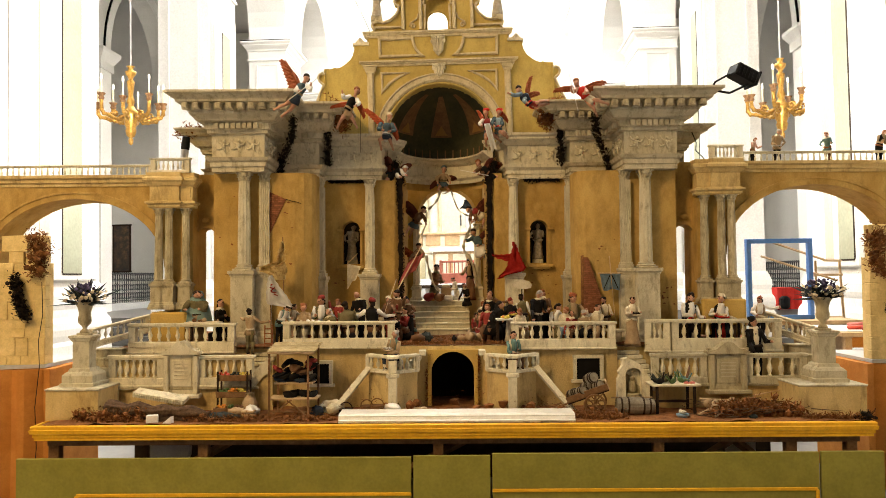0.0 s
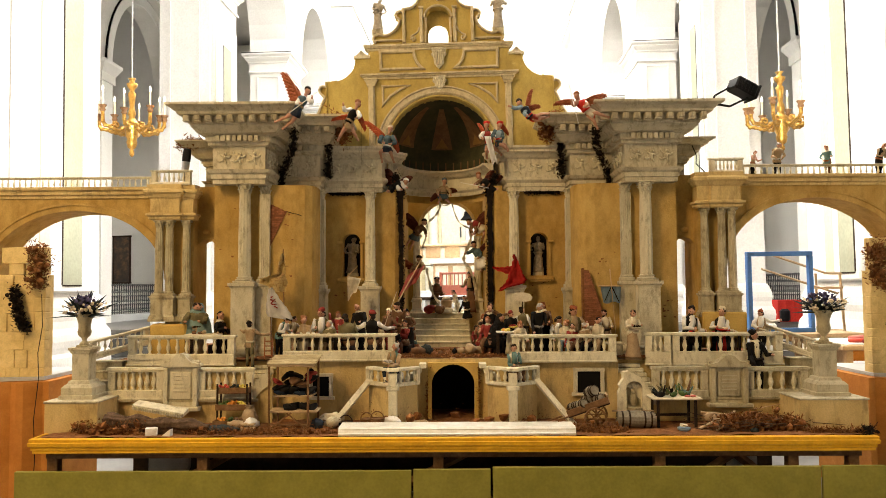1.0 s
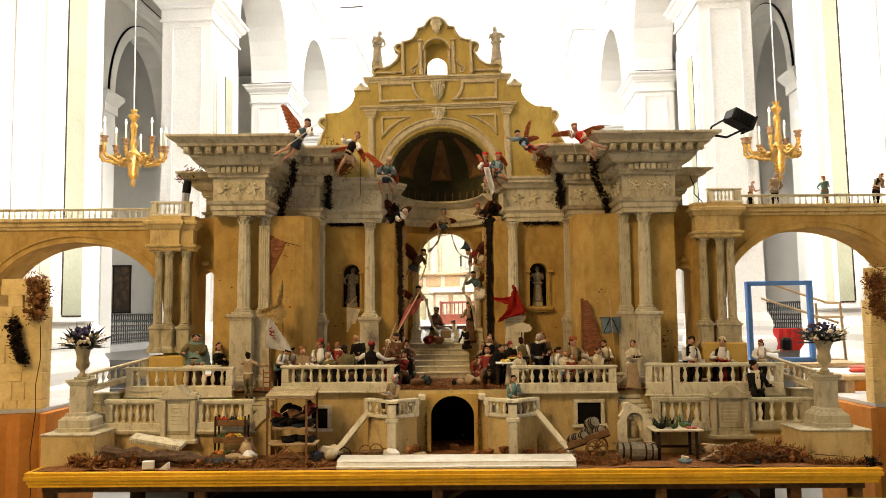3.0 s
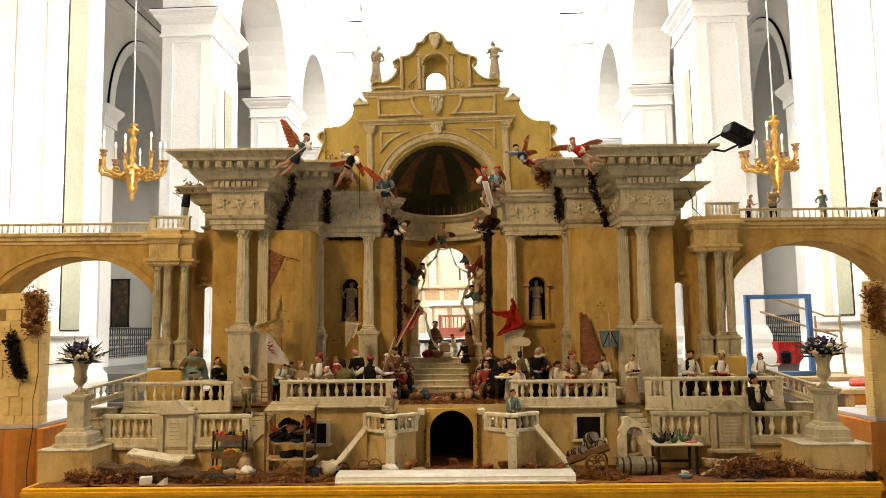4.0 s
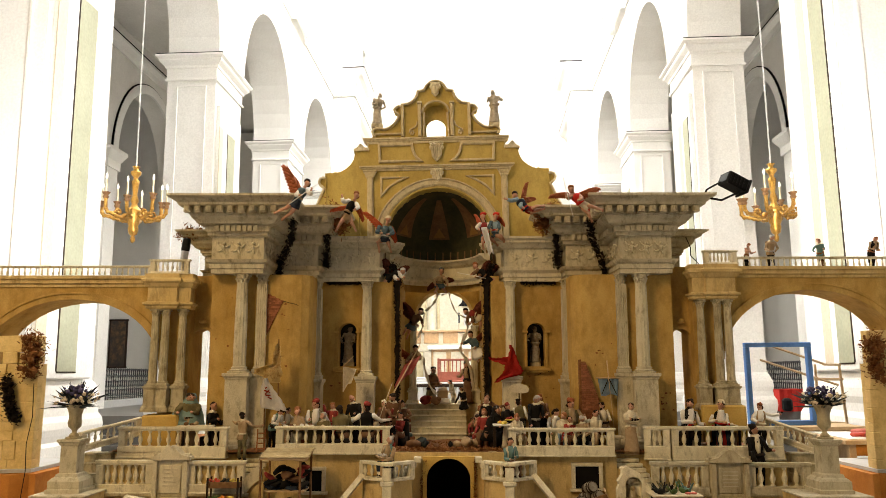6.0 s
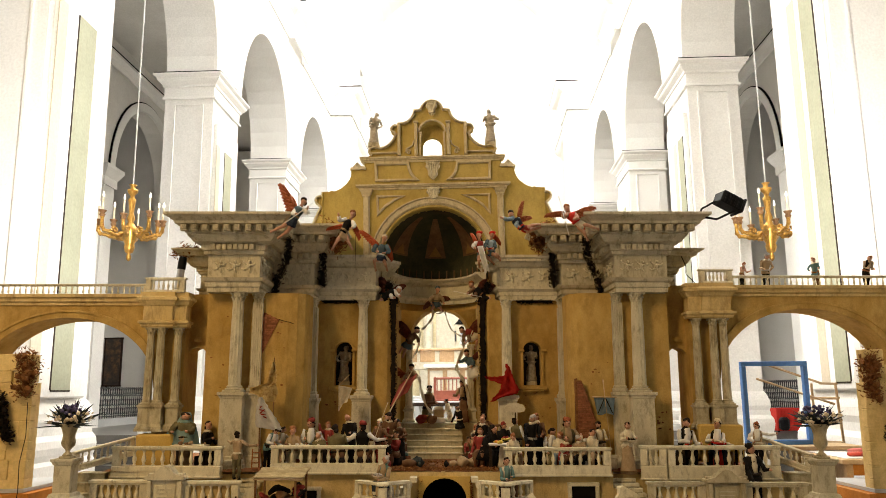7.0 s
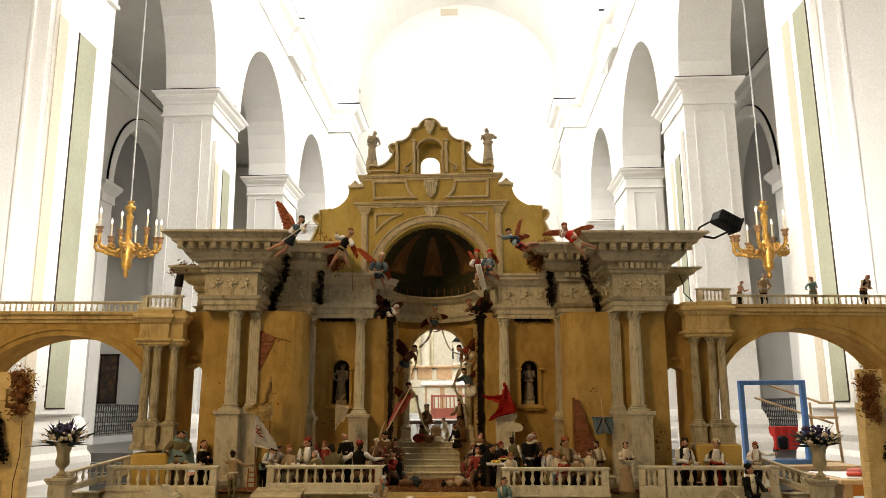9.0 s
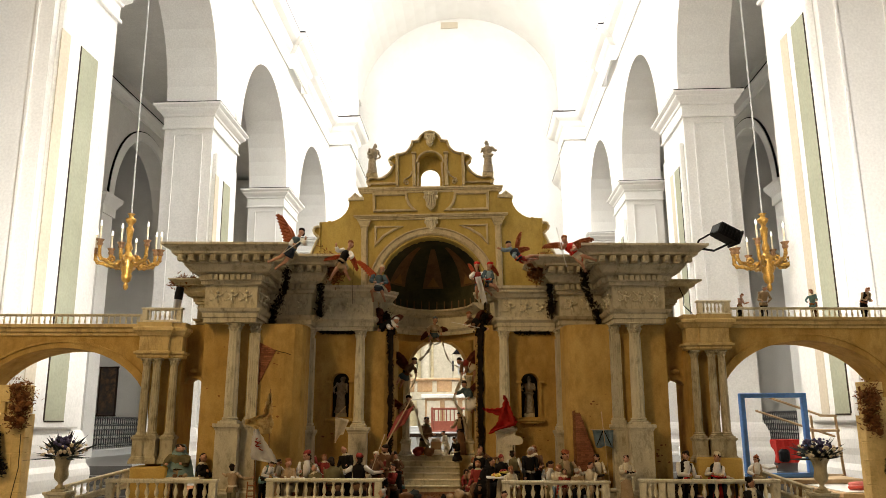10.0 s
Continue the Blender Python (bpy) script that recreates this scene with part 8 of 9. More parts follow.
solid("cable", bm, BLACK_METAL, pose(0, 0, 0), "black electric cable hanging from the cornice", "cable")

# crib in the apse
th = thing("crib", pose(0.005, 2.20, 0.748), "small straw-yellow crib on a white cloth", "crib")
part("box", boxed((0, 0, 0.085), (0.10, 0.08, 0.07), 0.006), TAN, th)
part("cloth", boxed((0, 0, 0.025), (0.13, 0.10, 0.05), 0.012), WHITE_CLOTH, th, "white cloth")
bm = bmesh.new()
ball(bm, (0, 0, 0.13), (0.045, 0.03, 0.022))
part("bundle", bm, CREAM, th, "cream bundle")
for k, (x, y) in enumerate(((-0.16, 2.16), (-0.06, 2.12), (-0.13, 2.22))):
    bm = bmesh.new()
    ball(bm, (0, 0, 0.035), (0.05, 0.04, 0.04))
    ball(bm, (0.03, -0.02, 0.05), (0.025, 0.02, 0.025))
    rough_up(bm, 0.008, 20, k)
    solid("cloth_bundle", bm, (WINE, BROWN, FRUIT_O)[k], pose(x, y, 0.745), "rumpled cloth bundle on the landing", "bundle", "cloth bundles", soft=True)


def sack(x, d, z, s, mat, seed, label, lying=False):
    bm = bmesh.new()
    if lying:
        ball(bm, (0, 0, s * 0.3), (s * 0.6, s * 0.35, s * 0.3), None, 0, 14, 9)
    else:
        lathe(bm, [(s * 0.32, 0), (s * 0.4, s * 0.15), (s * 0.38, s * 0.5), (s * 0.26, s * 0.78), (s * 0.10, s * 0.9), (s * 0.18, s * 1.0)], 14)
    rough_up(bm, s * 0.16, 4 / s, seed)
    rough_up(bm, s * 0.07, 11 / s, seed)
    return solid("sack", bm, mat, pose(x, d, z, 0, 0, seed * 40), label, "sack", "sacks", soft=True)


def jar(x, d, z, h, mat, label, tilt=0, yaw=0):
    bm = bmesh.new()
    lathe(bm, [(h * 0.2, 0), (h * 0.36, h * 0.25), (h * 0.4, h * 0.5), (h * 0.28, h * 0.75), (h * 0.16, h * 0.85), (h * 0.2, h * 1.0), (h * 0.14, h * 0.98)], 14)
    return solid("jar", bm, mat, pose(x, d, z, 0, tilt, yaw), label, "jar", "jars", soft=True)


# sacks, pots and food on the terrace
sack(0.20, 1.0, FZ, 0.13, TAN, 2, "tan sack lying on the terrace earth", True)
sack(0.12, 1.02, FZ, 0.08, TAN, 3, "tan sack lying on the terrace earth", True)
sack(0.27, 1.05, FZ, 0.10, TAN, 5, "tan sack lying on the terrace earth", True)
jar(0.07, 1.0, FZ, 0.05, DARK, "small dark pot on the terrace earth")
jar(-0.13, 0.98, FZ, 0.05, LEAF, "dark green pot on the terrace earth")
sack(-0.22, 1.0, FZ, 0.10, BROWN, 4, "dark brown bundle lying on the terrace earth", True)
sack(-0.15, 1.06, FZ, 0.11, LEAF, 6, "dark green bundle lying on the terrace earth", True)
jar(-0.06, 1.05, FZ, 0.045, BROWN, "small brown pot on the terrace earth", 70)


def small_table(x, d, z, w, l, h, mat_top, label, goods, cloth=None):
    th = thing("small_table", pose(x, d, z), label, "table", "small tables")
    part("tabletop", boxed((0, 0, h), (w, l, 0.012), 0.003), mat_top, th)
    for a in (-1, 1):
        for b in (-1, 1):
            part("leg", boxed((a * w * 0.43, b * l * 0.4, h / 2), (0.016, 0.016, h), 0.002), WOOD_DARK, th)
    rnd = random.Random(int(abs(x) * 100))
    for mat, n in goods:
        for i in range(n):
            bm = bmesh.new()
            r = rnd.uniform(0.010, 0.018)
            ball(bm, (0, 0, r * 0.8), (r, r * 0.9, r * 0.85), None, 0, 8, 6)
            solid("food", bm, mat, pose(x + rnd.uniform(-0.42, 0.42) * w, d + rnd.uniform(-0.4, 0.4) * l, z + h + 0.005), "small round piece of food on a little table", "food", "food on the tables", soft=True)
    return th


small_table(-1.86, 0.85, FZ, 0.26, 0.14, 0.17, CREAM, "little table with a cream top on the terrace", ((BROWN, 4), (TAN, 4)))
small_table(-0.98, 0.80, FZ, 0.34, 0.13, 0.16, CREAM, "little table laid with food on the terrace", ((CREAM, 5), (BROWN, 3), (WHITE_CLOTH, 3)))
small_table(0.47, 0.85, FZ, 0.16, 0.14, 0.18, WHITE_CLOTH, "little white table with fruit on the terrace", ((FRUIT_Y, 6), (FRUIT_O, 3)))
small_table(2.05, 0.84, FZ, 0.5, 0.13, 0.16, DARK, "long dark table on the side terrace", ((RED, 3), (CREAM, 3)))
th = thing("stool", pose(1.30, 0.86, FZ), "low grey stone stool on the terrace", "stool")
part("seat", boxed((0, 0, 0.09), (0.13, 0.1, 0.02), 0.004), STONE, th)
part("foot", boxed((0, 0, 0.04), (0.10, 0.08, 0.08), 0.006), STONE, th)
th = thing("ladder", pose(-1.345, 0.78, 0.45, -12, 0, 8), "small reddish wooden ladder leaning on the terrace", "ladder")
for q in (-0.028, 0.028):
    part("rail", boxed((q, 0, 0.08), (0.009, 0.009, 0.17), 0.001), BRICK, th)
for k in range(4):
    part("rung", boxed((0, 0, 0.025 + 0.037 * k), (0.056, 0.007, 0.008)), BRICK, th)

# ---------------------------------------------------------------- foreground: market, carts, logs
# greengrocer's rack
th = thing("fruit_rack", pose(-1.51, 0.43, 0.0), "dark wooden rack holding three crates of fruit", "rack")
for q in (-0.105, 0.105):
    for b in (0.0, 0.09):
        part("upright", boxed((q, b - 0.03, 0.155), (0.012, 0.012, 0.31), 0.001), WOOD_DARK, th)
rnd = random.Random(5)
for k, (z, dy, mats) in enumerate(((0.245, 0.03, (FRUIT_R, LEAF, FRUIT_Y)), (0.135, -0.02, (FRUIT_G, FRUIT_O, FRUIT_Y)), (0.03, -0.08, (FRUIT_O, FRUIT_G, BROWN)))):
    crate = part("crate", boxed((0, dy, z), (0.215, 0.09, 0.012), 0.001), WOOD, th, "brown wooden crate")
    for (cx, cy, sx, sy) in ((0, -0.045, 0.215, 0.006), (0, 0.045, 0.215, 0.006), (-0.107, 0, 0.006, 0.09), (0.107, 0, 0.006, 0.09)):
        part("crate_side", boxed((cx, dy + cy, z + 0.016), (sx, sy, 0.04), 0.001), WOOD, crate)
    for j in range(3):
        for i in range(13):
            bm = bmesh.new()
            r = rnd.uniform(0.008, 0.012)
            ball(bm, (0, 0, 0), (r, r, r), None, 0, 7, 5)
            solid("fruit", bm, mats[j], pose(-1.51 - 0.07 + 0.07 * j + rnd.uniform(-0.03, 0.03), 0.43 + dy + rnd.uniform(-0.032, 0.032), z + 0.022 + 0.012 * (i % 3)), "small round fruit heaped in a crate", "fruit", "fruit in the crates", soft=True)
sack(-1.375, 0.36, 0.01, 0.15, TAN, 1, "cream sack standing on the ground")
sack(-1.34, 0.27, 0.01, 0.13, WHITE_CLOTH, 2, "white sack lying beside a small crate", True)
sack(-1.44, 0.25, 0.01, 0.12, TAN, 4, "tan cloth bundle on the ground", True)
th = thing("small_crate", pose(-1.345, 0.20, 0.01), "small pale wooden crate on the ground", "crate")
for k in range(3):
    part("slat", boxed((0, 0, 0.012 + 0.02 * k), (0.09, 0.06, 0.012), 0.002), WOOD_PALE, th)
bm = bmesh.new()
ball(bm, (0, 0, 0.03), (0.14, 0.05, 0.03), None, 0, 14, 8)
rough_up(bm, 0.012, 18, 3)
solid("green_cloth", bm, LEAF, pose(-1.53, 0.2, 0.0), "dark green rumpled cloth on the ground", "cloth", soft=True)

# market stall with a canopy
th = thing("market_stall", pose(-1.06, 0.36, 0.0), "rough wooden market stall with a cream canopy", "stall")
for (x, y, h) in ((-0.155, -0.11, 0.452), (0.115, -0.12, 0.452), (-0.14, 0.10, 0.478), (0.15, 0.10, 0.478)):
    part("post", boxed((x, y, h / 2), (0.014, 0.014, h), 0.002), WOOD, th)
bm = bmesh.new()
bmesh.ops.create_grid(bm, x_segments=10, y_segments=8, size=0.5)
for v in bm.verts:
    v.co = Vector((v.co.x * 0.33, v.co.y * 0.27, 0.478 + 0.04 * v.co.y + 0.004 * math.sin(v.co.x * 12) + (-0.006 if v.co.y < -0.45 else 0)))
bmesh.ops.solidify(bm, geom=bm.faces[:], thickness=0.006)
part("canopy", bm, TAN, th, "stained cream canvas canopy", soft=True)
for i in range(13):
    part("slat", boxed((0, 0, 0.003), (0.335 + 0.012 * math.sin(i * 2.3), 0.014, 0.007), 0.002, pose(0.004 * math.sin(i * 1.7), -0.126 + 0.021 * i, 0.482 + 0.148 * (-0.126 + 0.021 * i), 8.4, 0, 1.2 * math.sin(i * 3.1))), STRAW, th, "split cane slat")
for (z, w, dy) in ((0.13, 0.34, 0.0), (0.235, 0.27, 0.03)):
    part("shelf", boxed((0.0, dy, z), (w, 0.18, 0.012), 0.002), WOOD_PALE, th)
for (a, b) in (((-0.15, -0.11, 0.02), (0.0, -0.11, 0.13)), ((0.11, -0.12, 0.02), (-0.03, -0.12, 0.13)), ((-0.15, -0.11, 0.05), (0.11, -0.12, 0.05))):
    bm = bmesh.new()
    limb(bm, a, b, 0.006, 0.006, n=5)
    part("brace", bm, WOOD, th)
rnd = random.Random(8)
for k in range(40):
    bm = bmesh.new()
    z = 0.15 if k % 4 == 0 else (0.25 if k % 4 == 1 else 0.27 + 0.11 * rnd.random())
    ball(bm, (0, 0, 0), (rnd.uniform(0.04, 0.075), rnd.uniform(0.025, 0.045), rnd.uniform(0.010, 0.022)), pose(0, 0, 0, rnd.uniform(-20, 20), rnd.uniform(-35, 35), rnd.uniform(0, 180)), 0, 9, 6)
    rough_up(bm, 0.012, 25, k)
    solid("folded_cloth", bm, (DARK, NAVY, DARK, WINE, DARK, NAVY, BROWN, DARK)[k % 8], pose(-1.06 + rnd.uniform(-0.12, 0.12), 0.39 + rnd.uniform(-0.06, 0.07), z), "rumpled dark garment for sale on the stall", "garment", "goods on the stall", soft=True)
sack(-0.86, 0.46, 0.01, 0.13, TAN, 7, "tan wicker bundle lying beside the stall", True)
sack(-0.80, 0.42, 0.01, 0.15, CREAM, 9, "cream netted bundle lying beside the stall", True)
jar(-0.82, 0.28, 0.05, 0.10, STONE, "grey jar lying on its side beside the stall", 80, 30)
sack(-0.90, 0.35, 0.0, 0.12, NAVY, 3, "dark grey sack lying beside the stall", True)


def basket(x, d, z, r, h, label, mat=WOOD):
    th = thing("basket", pose(x, d, z), label, "basket", "baskets")
    bm = bmesh.new()
    for k in range(6):
        zz = h * k / 6
        lathe(bm, [(r * (0.85 + 0.03 * k), zz), (r * (0.9 + 0.03 * k), zz + h / 12), (r * (0.86 + 0.03 * k), zz + h / 6)], 16)
    part("body", bm, mat, th, "woven wicker body")
    bm = bmesh.new()
    pts = [(r * 0.9 * math.cos(radians(a)), 0, h + r * 0.9 * math.sin(radians(a))) for a in range(0, 181, 20)]
    for a, b in zip(pts, pts[1:]):
        limb(bm, a, b, 0.004, 0.004, n=5)
    part("handle", bm, mat, th)
    return th


basket(-0.555, 0.37, 0.01, 0.045, 0.06, "round brown wicker basket on the ground")
basket(-0.48, 0.36, 0.01, 0.05, 0.065, "round brown wicker basket on the ground")
basket(-0.70, 0.36, 0.01, 0.05, 0.04, "low dark wicker basket on the ground", WOOD_DARK)
sack(-0.37, 0.33, 0.02, 0.12, WHITE_CLOTH, 8, "white sack slumped behind the marble slab", True)
th = thing("wooden_crate", pose(-0.20, 0.38, 0.015, 0, 0, 20), "small slatted wooden crate lying on the ground", "crate")
for k in range(4):
    part("slat", boxed((0, -0.03 + 0.02 * k, 0.02), (0.13, 0.008, 0.03), 0.001), WOOD_PALE, th)
for q in (-0.06, 0.06):
    part("end", boxed((q, 0, 0.02), (0.008, 0.07, 0.035), 0.001), WOOD_PALE, th)


def barrel_bm(r, l):
    bm = bmesh.new()
    n = 16
    for i in range(n):
        a0, a1 = 2 * math.pi * i / n + 0.02, 2 * math.pi * (i + 1) / n - 0.02
        rows = []
        for t in (0, 0.25, 0.5, 0.75, 1):
            rr = r * (0.78 + 0.22 * math.sin(math.pi * t))
            rows.append([bm.verts.new((rr * math.cos(a), rr * math.sin(a), l * (t - 0.5))) for a in (a0, a1)])
        for p, q in zip(rows, rows[1:]):
            bm.faces.new((p[0], p[1], q[1], q[0]))
    lathe(bm, [(r * 0.74, -l * 0.47), (r * 0.80, -l * 0.3), (r * 0.96, 0), (r * 0.80, l * 0.3), (r * 0.74, l * 0.47)], n)
    return bm


def barrel(x, d, z, r, l, m, label, mat=WOOD):
    th = thing("barrel", pose(x, d, z) @ m, label, "barrel", "barrels")
    part("barrel_body", barrel_bm(r, l), mat, th, "weathered wooden staves")
    for t in (-0.38, -0.2, 0.2, 0.38):
        bm = bmesh.new()
        rr = r * (0.78 + 0.22 * math.sin(math.pi * (t + 0.5))) + 0.0015
        lathe(bm, [(rr * 0.98, l * t - 0.006), (rr, l * t - 0.006), (rr, l * t + 0.006), (rr * 0.98, l * t + 0.006)], 20)
        part("hoop", bm, WOOD_DARK, th)
    return th


GREY_WOOD = mk("weathered_grey_wood", (0.20, 0.17, 0.12), (0.31, 0.27, 0.20), 0.8, 14, 120, 0.4, stain=(0.09, 0.07, 0.05), amount=0.6, island=0.15)
barrel(1.315, 0.30, 0.068, 0.062, 0.26, pose(0, 0, 0, 0, 92, 0), "weathered grey wooden barrel lying on the earth", GREY_WOOD)
cart = thing("cart", pose(1.0, 0.36, 0.0), "two-wheeled wooden cart loaded with small barrels", "cart")
bed = pose(0, 0, 0.135, 0, -20, -8)
part("bed", boxed((0, 0, 0), (0.30, 0.15, 0.02), 0.003, bed), WOOD_DARK, cart)
for q in (-0.075, 0.075):
    part("side_board", boxed((0, q, 0.022), (0.30, 0.012, 0.045), 0.003, bed), WOOD, cart)
part("tail_board", boxed((0.15, 0, 0.03), (0.012, 0.15, 0.06), 0.003, bed), WOOD_PALE, cart)
for q in (-0.055, 0.055):
    bm = bmesh.new()
    limb(bm, (-0.14, q, 0), (-0.34, q, 0.0), 0.007, 0.006, n=6, m=bed)
    part("shaft", bm, WOOD, cart)
for (wx, wy) in ((0.03, -0.10), (0.075, 0.10)):
    wh = part("wheel", boxed((wx, wy, 0.078), (0.02, 0.035, 0.02), 0.004), WOOD, cart)
    bm = bmesh.new()
    R = [(0.078 * math.cos(radians(a)), 0.078 * math.sin(radians(a))) for a in range(0, 360, 18)]
    sweep(bm, [(-0.012, -0.008), (0.0, -0.008), (0.0, 0.008), (-0.012, 0.008)], R, side=1, closed=True, m=pose(wx, wy, 0.078, 90, 0, 0))
    part("rim", bm, WOOD, wh)
    for k in range(8):
        bm = bmesh.new()
        a = radians(k * 45)
        limb(bm, (wx, wy, 0.078), (wx + 0.07 * math.cos(a), wy, 0.078 + 0.07 * math.sin(a)), 0.005, 0.004, n=5)
        part("spoke", bm, WOOD, wh)
for (x, z, dd, r) in ((-0.06, 0.165, -0.03, 0.033), (0.0, 0.19, 0.03, 0.038), (0.06, 0.20, -0.03, 0.036), (0.02, 0.25, 0.0, 0.042), (-0.10, 0.145, 0.03, 0.03)):
    barrel(1.0 + x, 0.36 + dd, z, r, 0.10, pose(0, 0, 0, 70, 0, 25), "small dark wooden barrel loaded on the cart", GREY_WOOD)

# table with game birds
th = thing("butcher_table", pose(1.605, 0.40, 0.0), "table with a pale top and black legs holding birds", "table")
bm = bmesh.new()
box(bm, (0, 0, 0.205), (0.34, 0.22, 0.014), bevel=0.003)
part("tabletop", bm, CREAM, th, "pale stained wooden top")
for a in (-0.13, 0.13):
    for b in (-0.08, 0.08):
        part("leg", boxed((a, b, 0.10), (0.018, 0.018, 0.2), 0.002), WOOD_DARK, th)
part("stretcher", boxed((0, 0.08, 0.07), (0.26, 0.01, 0.018)), WOOD_DARK, th)
rnd = random.Random(4)
for k in range(11):
    bm = bmesh.new()
    ball(bm, (0, 0, 0.02), (0.032, 0.016, 0.018), None, 0, 9, 6)
    limb(bm, (0.02, 0, 0.025), (0.05, 0.0, 0.05 + 0.03 * rnd.random()), 0.008, 0.004, n=6)
    for j in range(3):
        limb(bm, (-0.02, 0, 0.02), (-0.055, -0.012 + 0.012 * j, 0.05 + 0.03 * rnd.random()), 0.007, 0.002, n=5)
    solid("game_bird", bm, (LEAF, DARK, OLIVE_CLOTH, FRUIT_G, TEAL)[k % 5], pose(1.605 + rnd.uniform(-0.14, 0.12), 0.40 + rnd.uniform(-0.08, 0.08), 0.211, 0, rnd.uniform(-30, 10), rnd.uniform(0, 360)), "small dark plaster game bird on the table", "bird model", "game on the table", soft=True)
bm = bmesh.new()
limb(bm, (1.70, 0.40, 0.21), (1.735, 0.42, 0.33), 0.014, 0.004, n=7)
solid("bottle", bm, BROWN, pose(0, 0, 0), "dark brown leaning bottle on the table", "bottle", soft=True)
for q in (1.69, 1.73):
    bm = bmesh.new()
    ball(bm, (q, 0.35, 0.218), (0.022, 0.018, 0.009), None, 0, 9, 6)
    solid("meat_slice", bm, PINK, pose(0, 0, 0), "pink slice of meat on the table", "food", soft=True)
bm = bmesh.new()
lathe(bm, [(0.03, 0), (0.042, 0.012), (0.044, 0.022), (0.038, 0.02), (0.02, 0.012)], 18)
dish = thing("dish", pose(1.605, 0.17, 0.012), "pale blue dish with bread on the earth", "dish")
part("bowl", bm, SKY_CLOTH, dish)
bm = bmesh.new()
ball(bm, (0, 0, 0.035), (0.028, 0.022, 0.016), None, 0, 9, 6)
rough_up(bm, 0.008, 30, 1)
part("bread", bm, CREAM, dish)

# log, fluted block, white chips, brushwood
bm = bmesh.new()
lathe(bm, [(0.052 + 0.007 * math.sin(k * 0.9) - (0.02 if k > 26 else 0), 0.026 * k) for k in range(29)], 40, pose(-2.33, 0.22, 0.078, 0, 93, -3))
axis = Vector((1, -0.05, 0))
for v in bm.verts:
    r = Vector((0, v.co.y - 0.22, v.co.z - 0.078))
    a = math.atan2(r.z, r.y)
    v.co += r * (0.30 * noise.noise(Vector((a * 3.2, v.co.x * 3.0, 1.7))) + 0.22 * noise.noise(Vector((a * 7.0, v.co.x * 6.0, 8.1))))
rough_up(bm, 0.012, 7, 4)
rough_up(bm, 0.004, 60, 5)
solid("log", bm, BARK, pose(0, 0, 0), "dark rough tree trunk lying on the stage", "log", soft=True)
th = thing("fluted_block", pose(-1.98, 0.30, 0.155, 12, 9, -4), "pale broken piece of fluted stone cornice", "stone block")
part("slab", boxed((0, 0, 0), (0.37, 0.10, 0.032), 0.004), STONE_PALE, th)
for i in range(22):
    part("flute", boxed((-0.175 + 0.0165 * i, -0.052, -0.006), (0.009, 0.012, 0.024)), STONE_PALE, th)
solid("white_block", boxed((0, 0, 0.026), (0.075, 0.05, 0.05), 0.003), WHITE_CLOTH, pose(-1.965, 0.10, 0.008, 0, 0, 14), "small white plaster block on the stage edge", "block")
bm = bmesh.new()
prism(bm, [(-0.03, 0), (0.03, 0), (0.028, 0.045)], -0.02, 0.02)
solid("white_wedge", bm, WHITE_CLOTH, pose(-1.855, 0.09, 0.008, 0, 0, -10), "small white plaster wedge on the stage edge", "block")
rnd = random.Random(9)
bm = bmesh.new()
for k in range(140):
    x, y = rnd.gauss(2.08, 0.17), rnd.uniform(0.12, 0.42)
    a = rnd.uniform(-0.5, 0.5) + (3.14 if rnd.random() < 0.5 else 0)
    L = rnd.uniform(0.08, 0.26)
    p = Vector((x, y, rnd.uniform(0.01, 0.07)))
    q = p + Vector((math.cos(a) * L, math.sin(a) * L * 0.5, rnd.uniform(-0.03, 0.05)))
    q.z = max(q.z, 0.012)
    limb(bm, p, q, rnd.uniform(0.002, 0.005), 0.0015, n=4)
solid("brushwood", bm, BARK, pose(0, 0, 0), "tangle of dry brushwood and twigs on the stage", "brushwood", kind="stuff")
for (a, b, r) in (((1.75, 0.26, 0.12), (2.45, 0.36, 0.05), 0.008), ((1.72, 0.20, 0.02), (2.0, 0.30, 0.12), 0.010), ((1.82, 0.15, 0.02), (2.05, 0.33, 0.09), 0.008), ((2.2, 0.50, 0.10), (2.58, 0.52, 0.17), 0.004), ((1.17, 0.40, 0.11), (1.45, 0.34, 0.12), 0.006)):
    stick("branch", a, b, r, WOOD_PALE, "bare pale branch lying in the brushwood", "branch")
for k, (x, d, s) in enumerate(((1.80, 0.27, 0.06), (1.86, 0.24, 0.05), (1.84, 0.20, 0.035))):
    bm = bmesh.new()
    ball(bm, (0, 0, 0), (s * 0.7, s * 0.55, s * 0.6), None, 0, 10, 7)
    rough_up(bm, 0.015, 20, k)
    solid("gourd", bm, TAN, pose(x, d, 0.05 + s * 0.6), "pale dried gourd in the brushwood", "gourd", "gourds", soft=True)
jar(2.22, 0.24, 0.01, 0.07, LEAF, "dark green bottle lying in the moss", 80, 10)
jar(2.10, 0.16, 0.01, 0.06, LEAF, "dark green bottle lying in the moss", 85, 200)
clump("dry_moss", [(-2.52, 0.20, 0.03), (-2.36, 0.15, 0.02), (-2.2, 0.13, 0.012), (-2.05, 0.12, 0.008)], 900, 0.026, MOSS, "dry russet moss heaped on the stage", 81, 0.03)
clump("dry_moss", [(-1.75, 0.14, 0.012), (-1.3, 0.12, 0.012), (-0.75, 0.12, 0.015)], 1500, 0.017, MOSS, "dry russet moss along the stage edge", 82, 0.02)
